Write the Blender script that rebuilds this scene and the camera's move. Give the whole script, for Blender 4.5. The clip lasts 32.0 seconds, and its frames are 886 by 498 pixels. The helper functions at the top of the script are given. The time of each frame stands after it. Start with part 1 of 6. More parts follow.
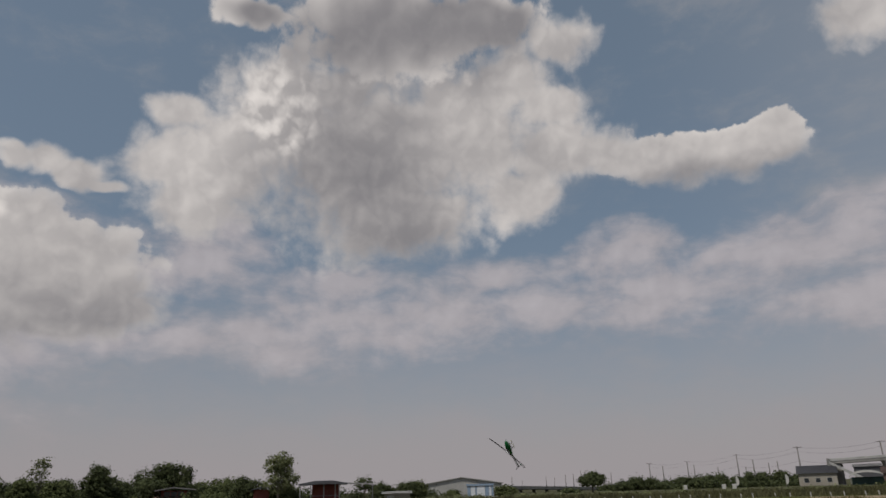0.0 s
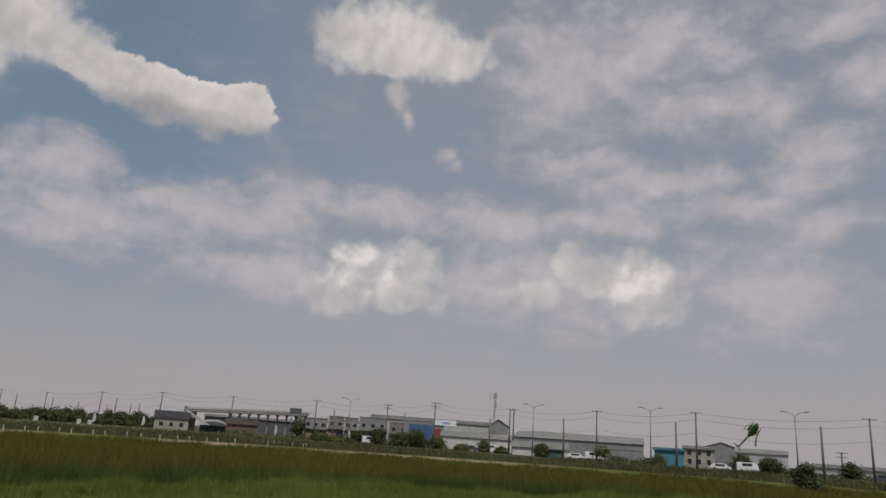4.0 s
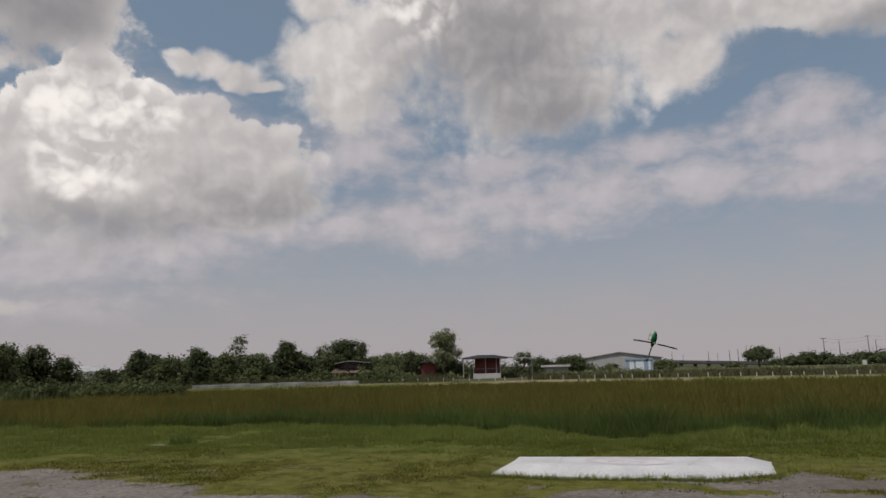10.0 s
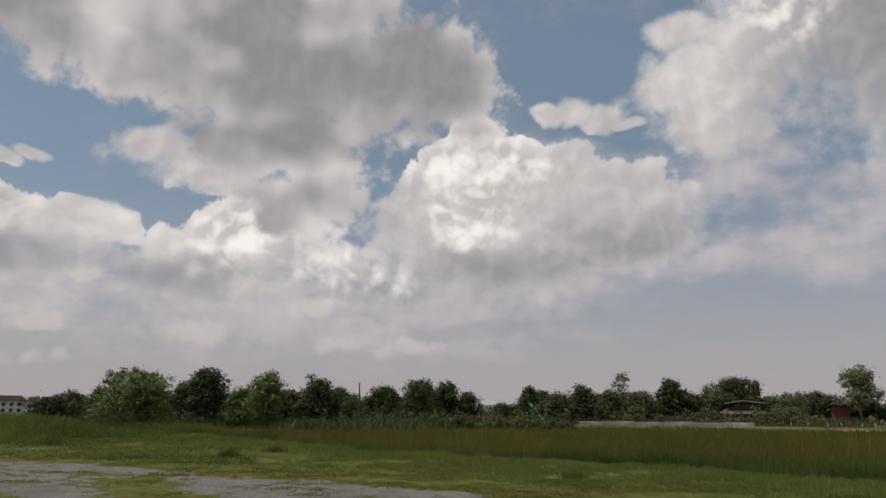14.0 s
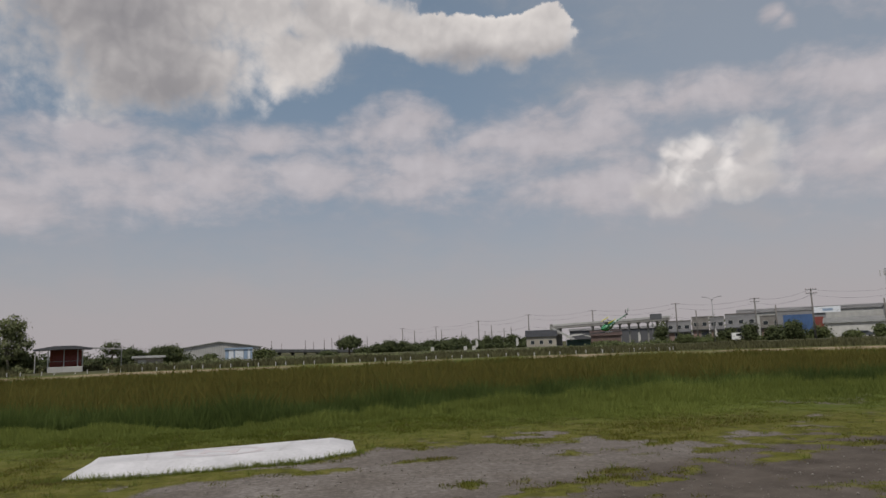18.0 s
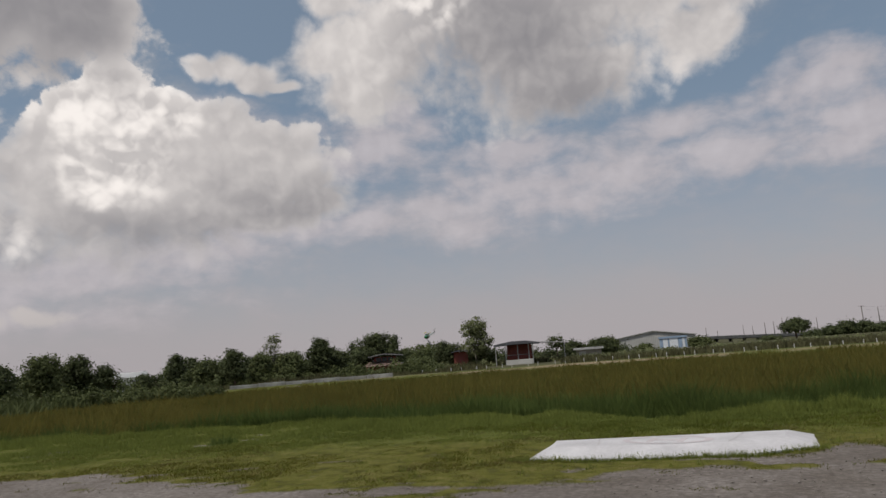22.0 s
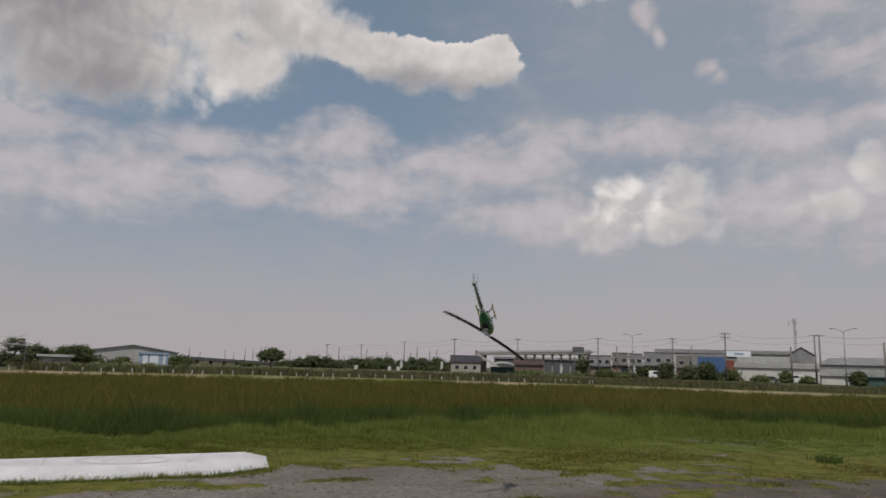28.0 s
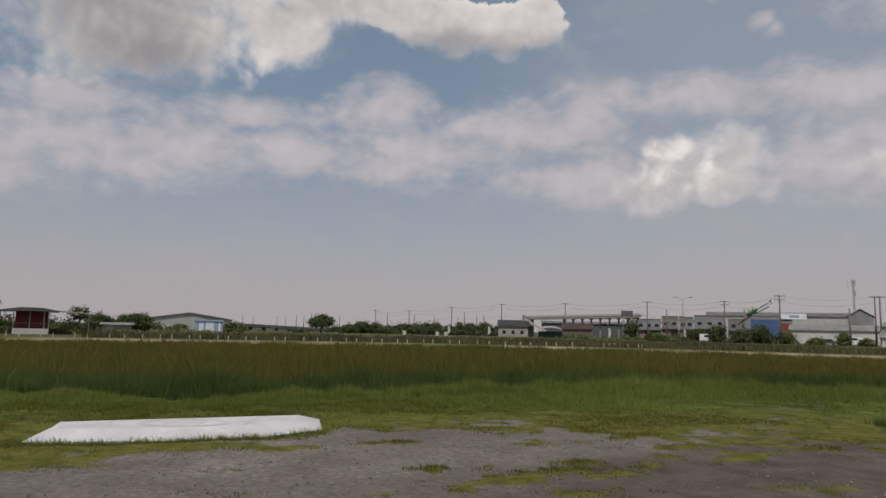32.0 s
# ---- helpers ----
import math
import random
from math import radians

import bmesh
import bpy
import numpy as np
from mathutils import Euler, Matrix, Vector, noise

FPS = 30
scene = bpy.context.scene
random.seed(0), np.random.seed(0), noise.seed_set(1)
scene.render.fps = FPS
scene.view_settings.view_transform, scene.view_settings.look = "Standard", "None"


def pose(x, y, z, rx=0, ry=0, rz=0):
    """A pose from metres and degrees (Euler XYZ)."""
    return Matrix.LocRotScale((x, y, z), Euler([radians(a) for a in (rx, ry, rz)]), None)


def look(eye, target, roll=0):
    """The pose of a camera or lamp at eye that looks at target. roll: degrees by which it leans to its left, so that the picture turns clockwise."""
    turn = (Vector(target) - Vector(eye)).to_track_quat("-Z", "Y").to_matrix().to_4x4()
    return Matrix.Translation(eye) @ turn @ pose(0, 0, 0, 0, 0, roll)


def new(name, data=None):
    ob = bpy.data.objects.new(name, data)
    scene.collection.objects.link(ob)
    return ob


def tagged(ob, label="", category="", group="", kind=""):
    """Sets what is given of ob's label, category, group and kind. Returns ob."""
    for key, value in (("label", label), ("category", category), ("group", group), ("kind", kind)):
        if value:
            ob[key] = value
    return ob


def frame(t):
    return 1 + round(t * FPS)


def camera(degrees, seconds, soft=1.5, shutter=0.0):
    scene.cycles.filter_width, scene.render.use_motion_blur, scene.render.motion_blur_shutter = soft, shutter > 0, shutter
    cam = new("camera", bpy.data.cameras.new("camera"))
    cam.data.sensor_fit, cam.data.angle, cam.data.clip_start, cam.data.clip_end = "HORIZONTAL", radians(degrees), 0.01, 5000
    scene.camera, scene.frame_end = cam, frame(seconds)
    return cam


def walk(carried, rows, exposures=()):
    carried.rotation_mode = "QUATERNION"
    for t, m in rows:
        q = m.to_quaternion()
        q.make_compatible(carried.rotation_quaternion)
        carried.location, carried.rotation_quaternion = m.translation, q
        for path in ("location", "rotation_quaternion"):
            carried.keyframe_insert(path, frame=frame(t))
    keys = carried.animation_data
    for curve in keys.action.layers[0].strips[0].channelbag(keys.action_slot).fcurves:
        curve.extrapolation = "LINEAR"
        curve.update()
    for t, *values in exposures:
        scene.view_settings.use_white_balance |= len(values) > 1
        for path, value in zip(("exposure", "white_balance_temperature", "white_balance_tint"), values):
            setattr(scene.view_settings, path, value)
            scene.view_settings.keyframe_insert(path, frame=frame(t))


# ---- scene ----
# The camera: worn on the pilot's head, 1.7 m above a flying field. It stands still and turns.
EYE = Vector((0.0, 0.0, 1.7))
cam = camera(65.2, 32.0, soft=1.5, shutter=0.1)
# seconds, yaw to the left, pitch up, roll
PATH = [
    (0.0, 13.75, 19.21, -1.69),
    (0.5, 5.84, 18.28, -2.00),
    (1.0, -4.35, 16.97, -1.53),
    (1.5, -12.63, 16.01, 0.25),
    (2.0, -19.42, 15.24, 2.69),
    (2.5, -24.81, 14.62, 4.14),
    (4.5, -33.21, 16.02, 3.78),
    (5.0, -22.43, 17.86, 2.56),
    (5.1, -13.6, 18.12, 3.52),
    (5.2, -2.60, 18.26, 3.17),
    (5.3, 8.8, 18.35, 3.28),
    (5.4, 19.8, 18.25, 3.6),
    (5.5, 29.9, 17.99, 3.35),
    (6.0, 58.15, 17.02, 2.98),
    (6.5, 61.60, 15.60, -0.81),
    (7.0, 56.15, 14.71, -3.33),
    (7.5, 48.70, 13.61, -3.50),
    (8.0, 42.84, 11.90, -3.16),
    (8.5, 40.75, 10.21, -2.08),
    (9.0, 37.91, 9.39, -1.11),
    (9.5, 32.06, 9.09, -0.95),
    (10.0, 26.78, 9.75, -1.35),
    (10.5, 23.06, 11.01, -1.96),
    (11.0, 23.36, 12.30, -2.04),
    (11.5, 37.31, 12.90, 0.61),
    (12.0, 54.31, 12.17, 2.89),
    (12.5, 62.71, 12.08, 2.65),
    (13.0, 64.63, 12.34, 1.99),
    (13.5, 61.98, 12.86, 1.31),
    (15.5, 31.20, 10.48, -3.08),
    (16.0, 16.80, 9.16, -4.14),
    (16.5, 6.77, 8.80, -3.92),
    (17.0, 0.11, 8.55, -2.92),
    (17.5, -2.15, 8.13, -2.10),
    (18.0, -5.17, 7.91, -2.14),
    (18.5, -5.19, 8.06, -1.87),
    (19.0, -0.11, 8.31, -0.89),
    (19.5, 9.09, 8.97, 0.02),
    (20.0, 19.23, 10.42, 0.50),
    (20.5, 26.23, 11.18, -1.08),
    (21.0, 29.18, 10.42, -3.24),
    (21.5, 30.20, 9.50, -4.33),
    (22.0, 28.99, 8.98, -4.32),
    (22.5, 24.34, 8.33, -4.98),
    (23.0, 20.82, 7.98, -4.90),
    (23.5, 17.66, 7.86, -4.04),
    (24.0, 12.00, 7.50, -2.64),
    (24.5, 3.04, 7.62, -1.06),
    (25.0, -5.98, 7.64, 0.05),
    (25.5, -14.02, 8.15, 0.89),
    (27.5, -21.73, 10.81, 1.11),
    (28.0, -10.77, 9.60, 1.65),
    (28.5, -4.17, 8.24, 0.05),
    (29.0, 2.38, 8.58, -0.74),
    (29.5, 9.10, 8.89, -0.28),
    (30.0, 10.60, 8.88, -0.53),
    (30.5, 6.63, 8.69, -0.77),
    (31.0, 0.97, 8.25, -0.72),
    (31.5, -3.46, 7.49, -0.13),
    (32.0, -7.02, 6.67, 1.23),
]


def aim(yaw, pitch):
    a, b = radians(yaw), radians(pitch)
    return EYE + 2.0 * Vector((-math.sin(a) * math.cos(b), math.cos(a) * math.cos(b), math.sin(b)))


EXPOSURES = [(0, -0.27), (1, -0.19), (5, -0.12), (6, -0.26), (7, -0.3), (8, -0.15), (9, -0.02), (32, 0.02)]
walk(cam, [(t, look(EYE, aim(yaw, pitch), roll)) for t, yaw, pitch, roll in PATH], EXPOSURES)

# ---- sun and sky ----
SUN_AZ, SUN_EL = -150.0, 58.0
sun = new("sun", bpy.data.lights.new("sun", "SUN"))
sun.data.energy, sun.data.angle, sun.data.color = 2.6, radians(1.5), (1.0, 0.95, 0.87)
sun_from = Vector((math.sin(radians(SUN_AZ)) * math.cos(radians(SUN_EL)), math.cos(radians(SUN_AZ)) * math.cos(radians(SUN_EL)), math.sin(radians(SUN_EL))))
sun.matrix_world = look(sun_from * 60, (0, 0, 0))

# Clouds: (bearing, height, half width, half height) of each heap, in degrees.
DARK_BANK = [(-81.5, 27.6, 9.5, 3.8), (-74, 25.4, 8.1, 4.7), (-68.3, 27, 9.7, 3.9), (-62.5, 26.4, 7.7, 4.3), (-58.1, 26.8, 5.3, 3.9), (-71.7, 21.2, 6.1, 3), (-68.7, 17, 5, 2.6), (-88.8, 27.5, 6.1, 2.5)]
HIGH_CUMULUS = [(-40.5, 15.2, 3.2, 1.9), (-39.2, 13.6, 3.0, 1.5), (-43.5, 12.6, 4.5, 1.8), (-47.0, 19.2, 4.0, 2.0), (-42.5, 17.8, 4.0, 2.2), (-55.0, 22.8, 1.5, 1.4), (-57.8, 20.4, 2.0, 1.6), (-51.5, 20.6, 2.4, 1.3), (-55.3, 22.3, 1.8, 1.6), (-55.5, 21, 3, 2.4), (-58.2, 17.2, 3.5, 2.7), (-52.6, 17.4, 5.0, 2.7), (-48.1, 16.2, 5.8, 2.8), (-42.3, 16.4, 4.9, 2.5), (-44.7, 13.2, 4.3, 2.2), (-59.4, 15, 4.1, 3.5), (-54.5, 13.3, 4.9, 3.9), (-49.5, 13.2, 5.8, 3.9)]
MID_CUMULUS = [(-77.5, 18.6, 4.3, 1.9), (-81.3, 19.5, 3.0, 1.5), (-74.3, 16.4, 1.3, 1.4), (-70.8, 14.6, 2.2, 1.2), (-73.8, 15.5, 2.3, 1.8), (-74.8, 13.5, 4, 2.6), (-78.3, 12.4, 3.1, 2.2), (-71.1, 12.4, 4, 2.6), (-67.4, 10.8, 4, 2.6), (-80.3, 10, 3.5, 2.2), (-75.9, 9.9, 4.9, 2.6), (-63, 10.6, 4.5, 2.6)]
WEST_CUMULUS = [(-95.6, 15.6, 1.8, 1.3), (-86.0, 14.2, 2.0, 1.0), (-97.2, 14.8, 2.2, 1.7), (-94.6, 14.3, 3.1, 2.1), (-90.4, 13.4, 3.1, 1.9), (-97.8, 11.8, 3.6, 2.4), (-92.7, 10.8, 4.8, 2.5), (-84.7, 13.6, 2.6, 1.5), (-87.5, 11.4, 3.5, 2.1), (-89.6, 18.0, 1.5, 0.5), (-91.6, 17.5, 1.2, 0.6), (-99.4, 24.9, 2.9, 0.7)]
SMALL_CUMULUS = [(-48.2, 23.5, 1.7, 0.9), (-46.0, 23.9, 1.9, 1.2), (-43.4, 23.3, 2.0, 0.95), (-41.6, 22.8, 1.1, 0.5)]
GREAT_CLOUD = [(-27.6, 29.5, 5.9, 4.7), (-22.7, 31.9, 4.1, 2.6), (-33, 25.2, 5.2, 3.8), (-37.8, 24.9, 3, 2), (-34.6, 22.2, 4.2, 2.3), (-20.1, 26.7, 9.8, 6.6), (-11.6, 28.8, 6.5, 4.8), (-7.4, 32, 4.6, 2.8), (-3.9, 26.5, 3.9, 2.6), (-17.7, 22.0, 7.6, 3.2), (-7.1, 23.3, 3.3, 2.4), (-1.8, 35, 3.1, 1.7), (-4, 30.5, 3, 1.9), (-37.4, 28.8, 2.2, 1.2)]
GREAT_CROWN = [(-17.6, 36.7, 10.7, 3.9), (-9, 36.9, 5.9, 2.1), (-31, 36.9, 3.2, 1.2)]
ARM = [(-1.6, 26.0, 3.2, 1.9), (1.2, 25.9, 3.1, 1.55), (5.2, 25.1, 3.1, 1.5), (8.6, 24.5, 3.3, 1.65), (12.0, 24.4, 2.8, 1.7), (14.8, 24.8, 2.3, 1.6)]
BAND = [(-27, 10.9, 5, 1.7), (-18, 12.0, 7, 1.7), (-28.9, 12.5, 6.2, 2.2), (-22.2, 13.9, 9, 2.4), (-13.2, 13.9, 9.9, 2.4), (-4.1, 14.2, 9.9, 2.4), (5, 15.1, 8.9, 2.3), (14.2, 16.3, 8, 2.7), (3.2, 18.4, 3.6, 1.5), (-8.5, 17, 5.5, 1.4), (18.9, 17.1, 5.4, 2.4), (-22.3, 16.4, 5.5, 1.7), (-30.2, 19.3, 2.1, 1.6)]
WEST_BANK = [(-37.2, 16.4, 4.0, 1.9), (-38.8, 11.4, 3.6, 1.3), (-43.5, 17.7, 6.5, 2.4), (-44.3, 12.5, 5.5, 2.0), (-39.8, 11.3, 3.9, 1.5), (-47.3, 20, 3.7, 1.6), (-34, 17.5, 4.0, 3.0), (-36, 11.5, 4.5, 1.6), (-31.5, 20.5, 2.5, 1.8)]
LOW_CUMULUS = [(26, 13.2, 3.6, 2), (30.4, 14, 2, 2.1), (23.9, 11.7, 2.7, 1.4), (28.8, 11.7, 4, 1.1), (43.1, 15.1, 1.4, 1.2), (48.1, 13.8, 2.5, 2.1), (45.8, 13.8, 2.7, 1.3), (49.8, 11.2, 2.9, 1.6), (40.5, 11.9, 1.8, 1.2)]
CURL = [(28.0, 27.4, 1.0, 1.4), (29.0, 26.2, 0.8, 1.0), (32.6, 23.1, 0.9, 0.8), (33.2, 22.4, 0.6, 0.8)]
NORTH_PUFF = [(22.6, 31.6, 3.1, 1.8), (27.7, 32.2, 4.6, 2.5), (31.9, 31.2, 3.5, 1.8), (27.4, 30, 2.5, 0.9)]
RAGGED = [(60.1, 25.2, 2.6, 1.6), (63.6, 22.8, 3.7, 2), (61.5, 20.5, 3.6, 1.9), (63.4, 17.4, 2.5, 1.5)]
STREAKS = [(43, 29.9, 7.9, 5.2), (50.5, 31.8, 10, 3.4), (43, 22.9, 6.6, 1.6), (50, 21.1, 8.3, 1.8), (55, 26.5, 7.1, 2.3), (56.8, 19.1, 6.8, 1.8), (65.6, 31.4, 6.1, 2), (67.3, 27.4, 3.9, 2)]
BAND_EAST = [(1.6, 17.7, 4.4, 1.7), (11, 16.5, 8.8, 1.6), (24.5, 18.3, 9.2, 1.6), (36.1, 17.9, 9.2, 1.8), (45.4, 18.1, 6.9, 1.4), (2.5, 13.6, 6.6, 2.2)]
LOW_HAZE = [(-76.9, 6.4, 10.9, 1.7), (-59.3, 8, 11, 2.2), (-48.5, 9.6, 6.5, 1.8), (-90, 6.9, 6.5, 1.7), (-63.7, 5.3, 13.2, 1.3)]
THICK = [(-21.5, 25.8, 8.2, 6.6), (-16.6, 35.4, 9, 3.5), (-17.7, 20.1, 5.6, 3.1)]
BANK_WEST = [(-90.2, 29.9, 9.4, 4.5), (-79, 28.8, 7.3, 3.8), (-70.3, 31.4, 7.5, 3.4)]
HORIZON_PUFFS = [(-91.9, 6.5, 1.9, 0.9), (-88.4, 5.7, 1.5, 0.5), (-91.9, 3.5, 2.6, 0.7), (-88.2, 3.5, 0.9, 0.5), (-86.2, 3.7, 0.9, 0.5), (-96, 3.7, 2.1, 0.9), (-68.6, 7.7, 2, 0.7), (-76.9, 5.8, 2.8, 1), (-65.4, 5, 2.9, 0.7), (-59.3, 5.3, 2.9, 0.6), (-73.2, 9, 2.4, 0.9), (-84.7, 9.6, 2.6, 0.6)]

SUNNY = [(-51.5, 20.5, 3, 1.6), (-57.0, 20.0, 3.2, 3.0), (-56, 15.5, 2.6, 2.2), (-53.2, 17.5, 2.2, 2.6), (-74, 13.5, 4.0, 2.6), (-95, 14.2, 5.0, 2.2), (-65, 10.5, 4.0, 2.0), (26, 13.4, 3.0, 1.6), (48.5, 13.2, 2.0, 1.6), (-29, 30, 3.5, 3.0)]
CRISP = [(-50, 18, 9, 2.8), (-56, 20, 5, 4), (-56, 14, 5, 3.0), (-74, 13.5, 6, 2.8), (-95, 14.2, 7, 2.4), (-65, 10.5, 4, 2.0), (10, 25.5, 8, 1.5)]
UNDERSIDES = [(8, 22.9, 8, 1.1), (-42, 13.4, 5, 2.2), (-52, 10.8, 10, 2.6), (-59.3, 8.7, 11.1, 1.8), (-92, 10.2, 7, 1.6), (-80, 10.0, 5, 1.4)]
PALE_REST = [(-72, 7.5, 24, 4.2), (-92, 8.5, 12, 4.0), (41, 13, 14, 4.0), (20, 12, 10, 2.5), (58, 13, 8, 4.0)]

world = bpy.data.worlds.new("sky")
scene.world = world
world.use_nodes = True
wt = world.node_tree
wt.nodes.clear()


def wnode(kind, **values):
    n = wt.nodes.new(kind)
    for key, value in values.items():
        if key == "op":
            n.operation = value
        else:
            n.inputs[int(key[1:])].default_value = value
    return n


def wmath(op, a, b=None, c=None, clamp=False):
    n = wt.nodes.new("ShaderNodeMath")
    n.operation, n.use_clamp = op, clamp
    for slot, v in enumerate((a, b, c)):
        if v is None:
            continue
        if isinstance(v, (int, float)):
            n.inputs[slot].default_value = v
        else:
            wt.links.new(v, n.inputs[slot])
    return n.outputs[0]


def wvec(op, a, b=None):
    n = wt.nodes.new("ShaderNodeVectorMath")
    n.operation = op
    for slot, v in enumerate((a, b)):
        if v is None:
            continue
        if isinstance(v, (tuple, list)):
            n.inputs[slot].default_value = v
        else:
            wt.links.new(v, n.inputs[slot])
    return n


def wstep(v, low, high):
    n = wt.nodes.new("ShaderNodeMapRange")
    n.interpolation_type = "SMOOTHSTEP"
    wt.links.new(v, n.inputs[0])
    n.inputs[1].default_value, n.inputs[2].default_value = low, high
    return n.outputs[0]


def wnoise(p, scale, detail, rough, lac=2.0):
    n = wt.nodes.new("ShaderNodeTexNoise")
    wt.links.new(p, n.inputs["Vector"])
    n.inputs["Scale"].default_value, n.inputs["Detail"].default_value = scale, detail
    n.inputs["Roughness"].default_value, n.inputs["Lacunarity"].default_value = rough, lac
    return n


def wmix(fac, a, b):
    n = wt.nodes.new("ShaderNodeMix")
    n.data_type = "RGBA"
    for slot, v in ((0, fac), (6, a), (7, b)):
        if isinstance(v, (tuple, list)):
            n.inputs[slot].default_value = (*v, 1)
        elif isinstance(v, (int, float)):
            n.inputs[slot].default_value = v
        else:
            wt.links.new(v, n.inputs[slot])
    return n.outputs[2]


LATEST = []


def after(p):
    """The same direction, worked out only once the heap before is done: it keeps the shader small."""
    if not LATEST:
        return p
    n = wvec("MULTIPLY_ADD", LATEST[0], (1e-9, 1e-9, 0.0))
    wt.links.new(p, n.inputs[2])
    return n.outputs[0]


def heaps(p, rows, grow=1.0):
    """How deep a direction lies inside the nearest of some cloud heaps: 1 in the middle, 0 at the rim."""
    total = None
    for az, el, rx, ry in rows:
        m = wt.nodes.new("ShaderNodeMapping")
        m.vector_type = "TEXTURE"
        wt.links.new(after(p), m.inputs[0])
        m.inputs[1].default_value = (az / 10, el / 10, 0)
        m.inputs[3].default_value = (rx * grow / 10, ry * grow / 10, 1)
        inside = wmath("SUBTRACT", 1.0, wvec("LENGTH", m.outputs[0]).outputs["Value"])
        total = inside if total is None else wmath("SMOOTH_MAX", total, inside, 0.16)
        LATEST[:] = [total]
    return total


coord = wt.nodes.new("ShaderNodeTexCoord")
way = wvec("NORMALIZE", coord.outputs["Generated"]).outputs[0]
xyz = wt.nodes.new("ShaderNodeSeparateXYZ")
wt.links.new(way, xyz.inputs[0])
bearing = wmath("MULTIPLY", wmath("ARCTAN2", xyz.outputs[0], xyz.outputs[1]), 18 / math.pi)
height = wmath("MULTIPLY", wmath("ARCSINE", xyz.outputs[2]), 18 / math.pi)
flat = wt.nodes.new("ShaderNodeCombineXYZ")
wt.links.new(bearing, flat.inputs[0])
wt.links.new(height, flat.inputs[1])
p0 = flat.outputs[0]
# the outlines are pushed about: broadly, then in curls
push = wvec("SUBTRACT", wnoise(p0, 1.9, 2, 0.5).outputs["Color"], (0.5, 0.5, 0.5)).outputs[0]
p1 = wvec("ADD", p0, wvec("MULTIPLY", push, (0.36, 0.28, 0.0)).outputs[0]).outputs[0]
curl = wvec("SUBTRACT", wnoise(p0, 7.0, 3, 0.5).outputs["Color"], (0.5, 0.5, 0.5)).outputs[0]
p2 = wvec("ADD", p0, wvec("MULTIPLY", curl, (0.06, 0.05, 0.0)).outputs[0]).outputs[0]


def puffed(p, scale):
    """Rounded heads of uneven size, as on a cauliflower, with creases between them."""
    return wmath("MULTIPLY_ADD", wmath("ABSOLUTE", wmath("SUBTRACT", wnoise(p, scale, 1.0, 0.4).outputs["Fac"], 0.5)), 2.6, -0.27)


def billows(p):
    total = wmath("MULTIPLY", puffed(p, 1.9), 0.55)
    total = wmath("MULTIPLY_ADD", puffed(p, 4.4), 0.40, total)
    return wmath("MULTIPLY_ADD", puffed(p, 10.0), 0.14, total)


billow = billows(p2)
billow_sunward = billows(wvec("ADD", p2, (-0.06, 0.08, 0.0)).outputs[0])
wisps = wmath("SUBTRACT", wnoise(p1, 2.4, 10, 0.62).outputs["Fac"], 0.5)
ruffle = wmath("MULTIPLY_ADD", wisps, 1.25, wmath("MULTIPLY", billow, 0.75))
mass = wmath("SUBTRACT", wnoise(p0, 1.7, 4, 0.45).outputs["Fac"], 0.5)

fine = wmath("SUBTRACT", wnoise(p0, 12.0, 6, 0.62).outputs["Fac"], 0.5)
# sunlit cumulus behind, and the dark banks that drift before it
heap_field = heaps(p1, HIGH_CUMULUS + MID_CUMULUS + WEST_CUMULUS + SMALL_CUMULUS, 1.2)
heap_field = wmath("SMOOTH_MAX", heap_field, heaps(p1, GREAT_CLOUD + ARM, 1.3), 0.15)
heap_field = wmath("SMOOTH_MAX", heap_field, heaps(p1, LOW_CUMULUS + NORTH_PUFF, 1.25), 0.15)
heap_dens = wmath("MULTIPLY_ADD", fine, 0.34, wmath("MULTIPLY_ADD", heap_field, 1.35, ruffle))
crisp, soft_rim = wstep(heap_dens, 0.0, 0.16), wstep(heap_dens, -0.22, 0.62)
rim = wstep(wmath("MULTIPLY_ADD", ruffle, 0.3, heaps(p1, CRISP, 1.2)), -0.5, 0.3)
heap_cover = wmath("ADD", wmath("MULTIPLY", crisp, rim), wmath("MULTIPLY", soft_rim, wmath("SUBTRACT", 1.0, rim)))
# the lowest parts fade into the haze
heap_cover = wmath("MULTIPLY", heap_cover, wstep(wmath("MULTIPLY_ADD", ruffle, 0.4, height), 0.58, 1.20))
# and the eastern ones stand in haze
heap_cover = wmath("MULTIPLY", heap_cover, wmath("MULTIPLY_ADD", wmath("MULTIPLY", wstep(bearing, 1.7, 2.2), wmath("SUBTRACT", 1.0, wstep(height, 1.6, 2.4))), -0.3, 1.0))
bank_field = heaps(p1, [(a, e, 1.16 * w, 1.12 * h) for a, e, w, h in DARK_BANK + BANK_WEST] + GREAT_CROWN, 1.22)
bank_dens = wmath("MULTIPLY_ADD", fine, 0.25, wmath("ADD", bank_field, ruffle))
bank_cover = wstep(bank_dens, -0.06, 0.30)

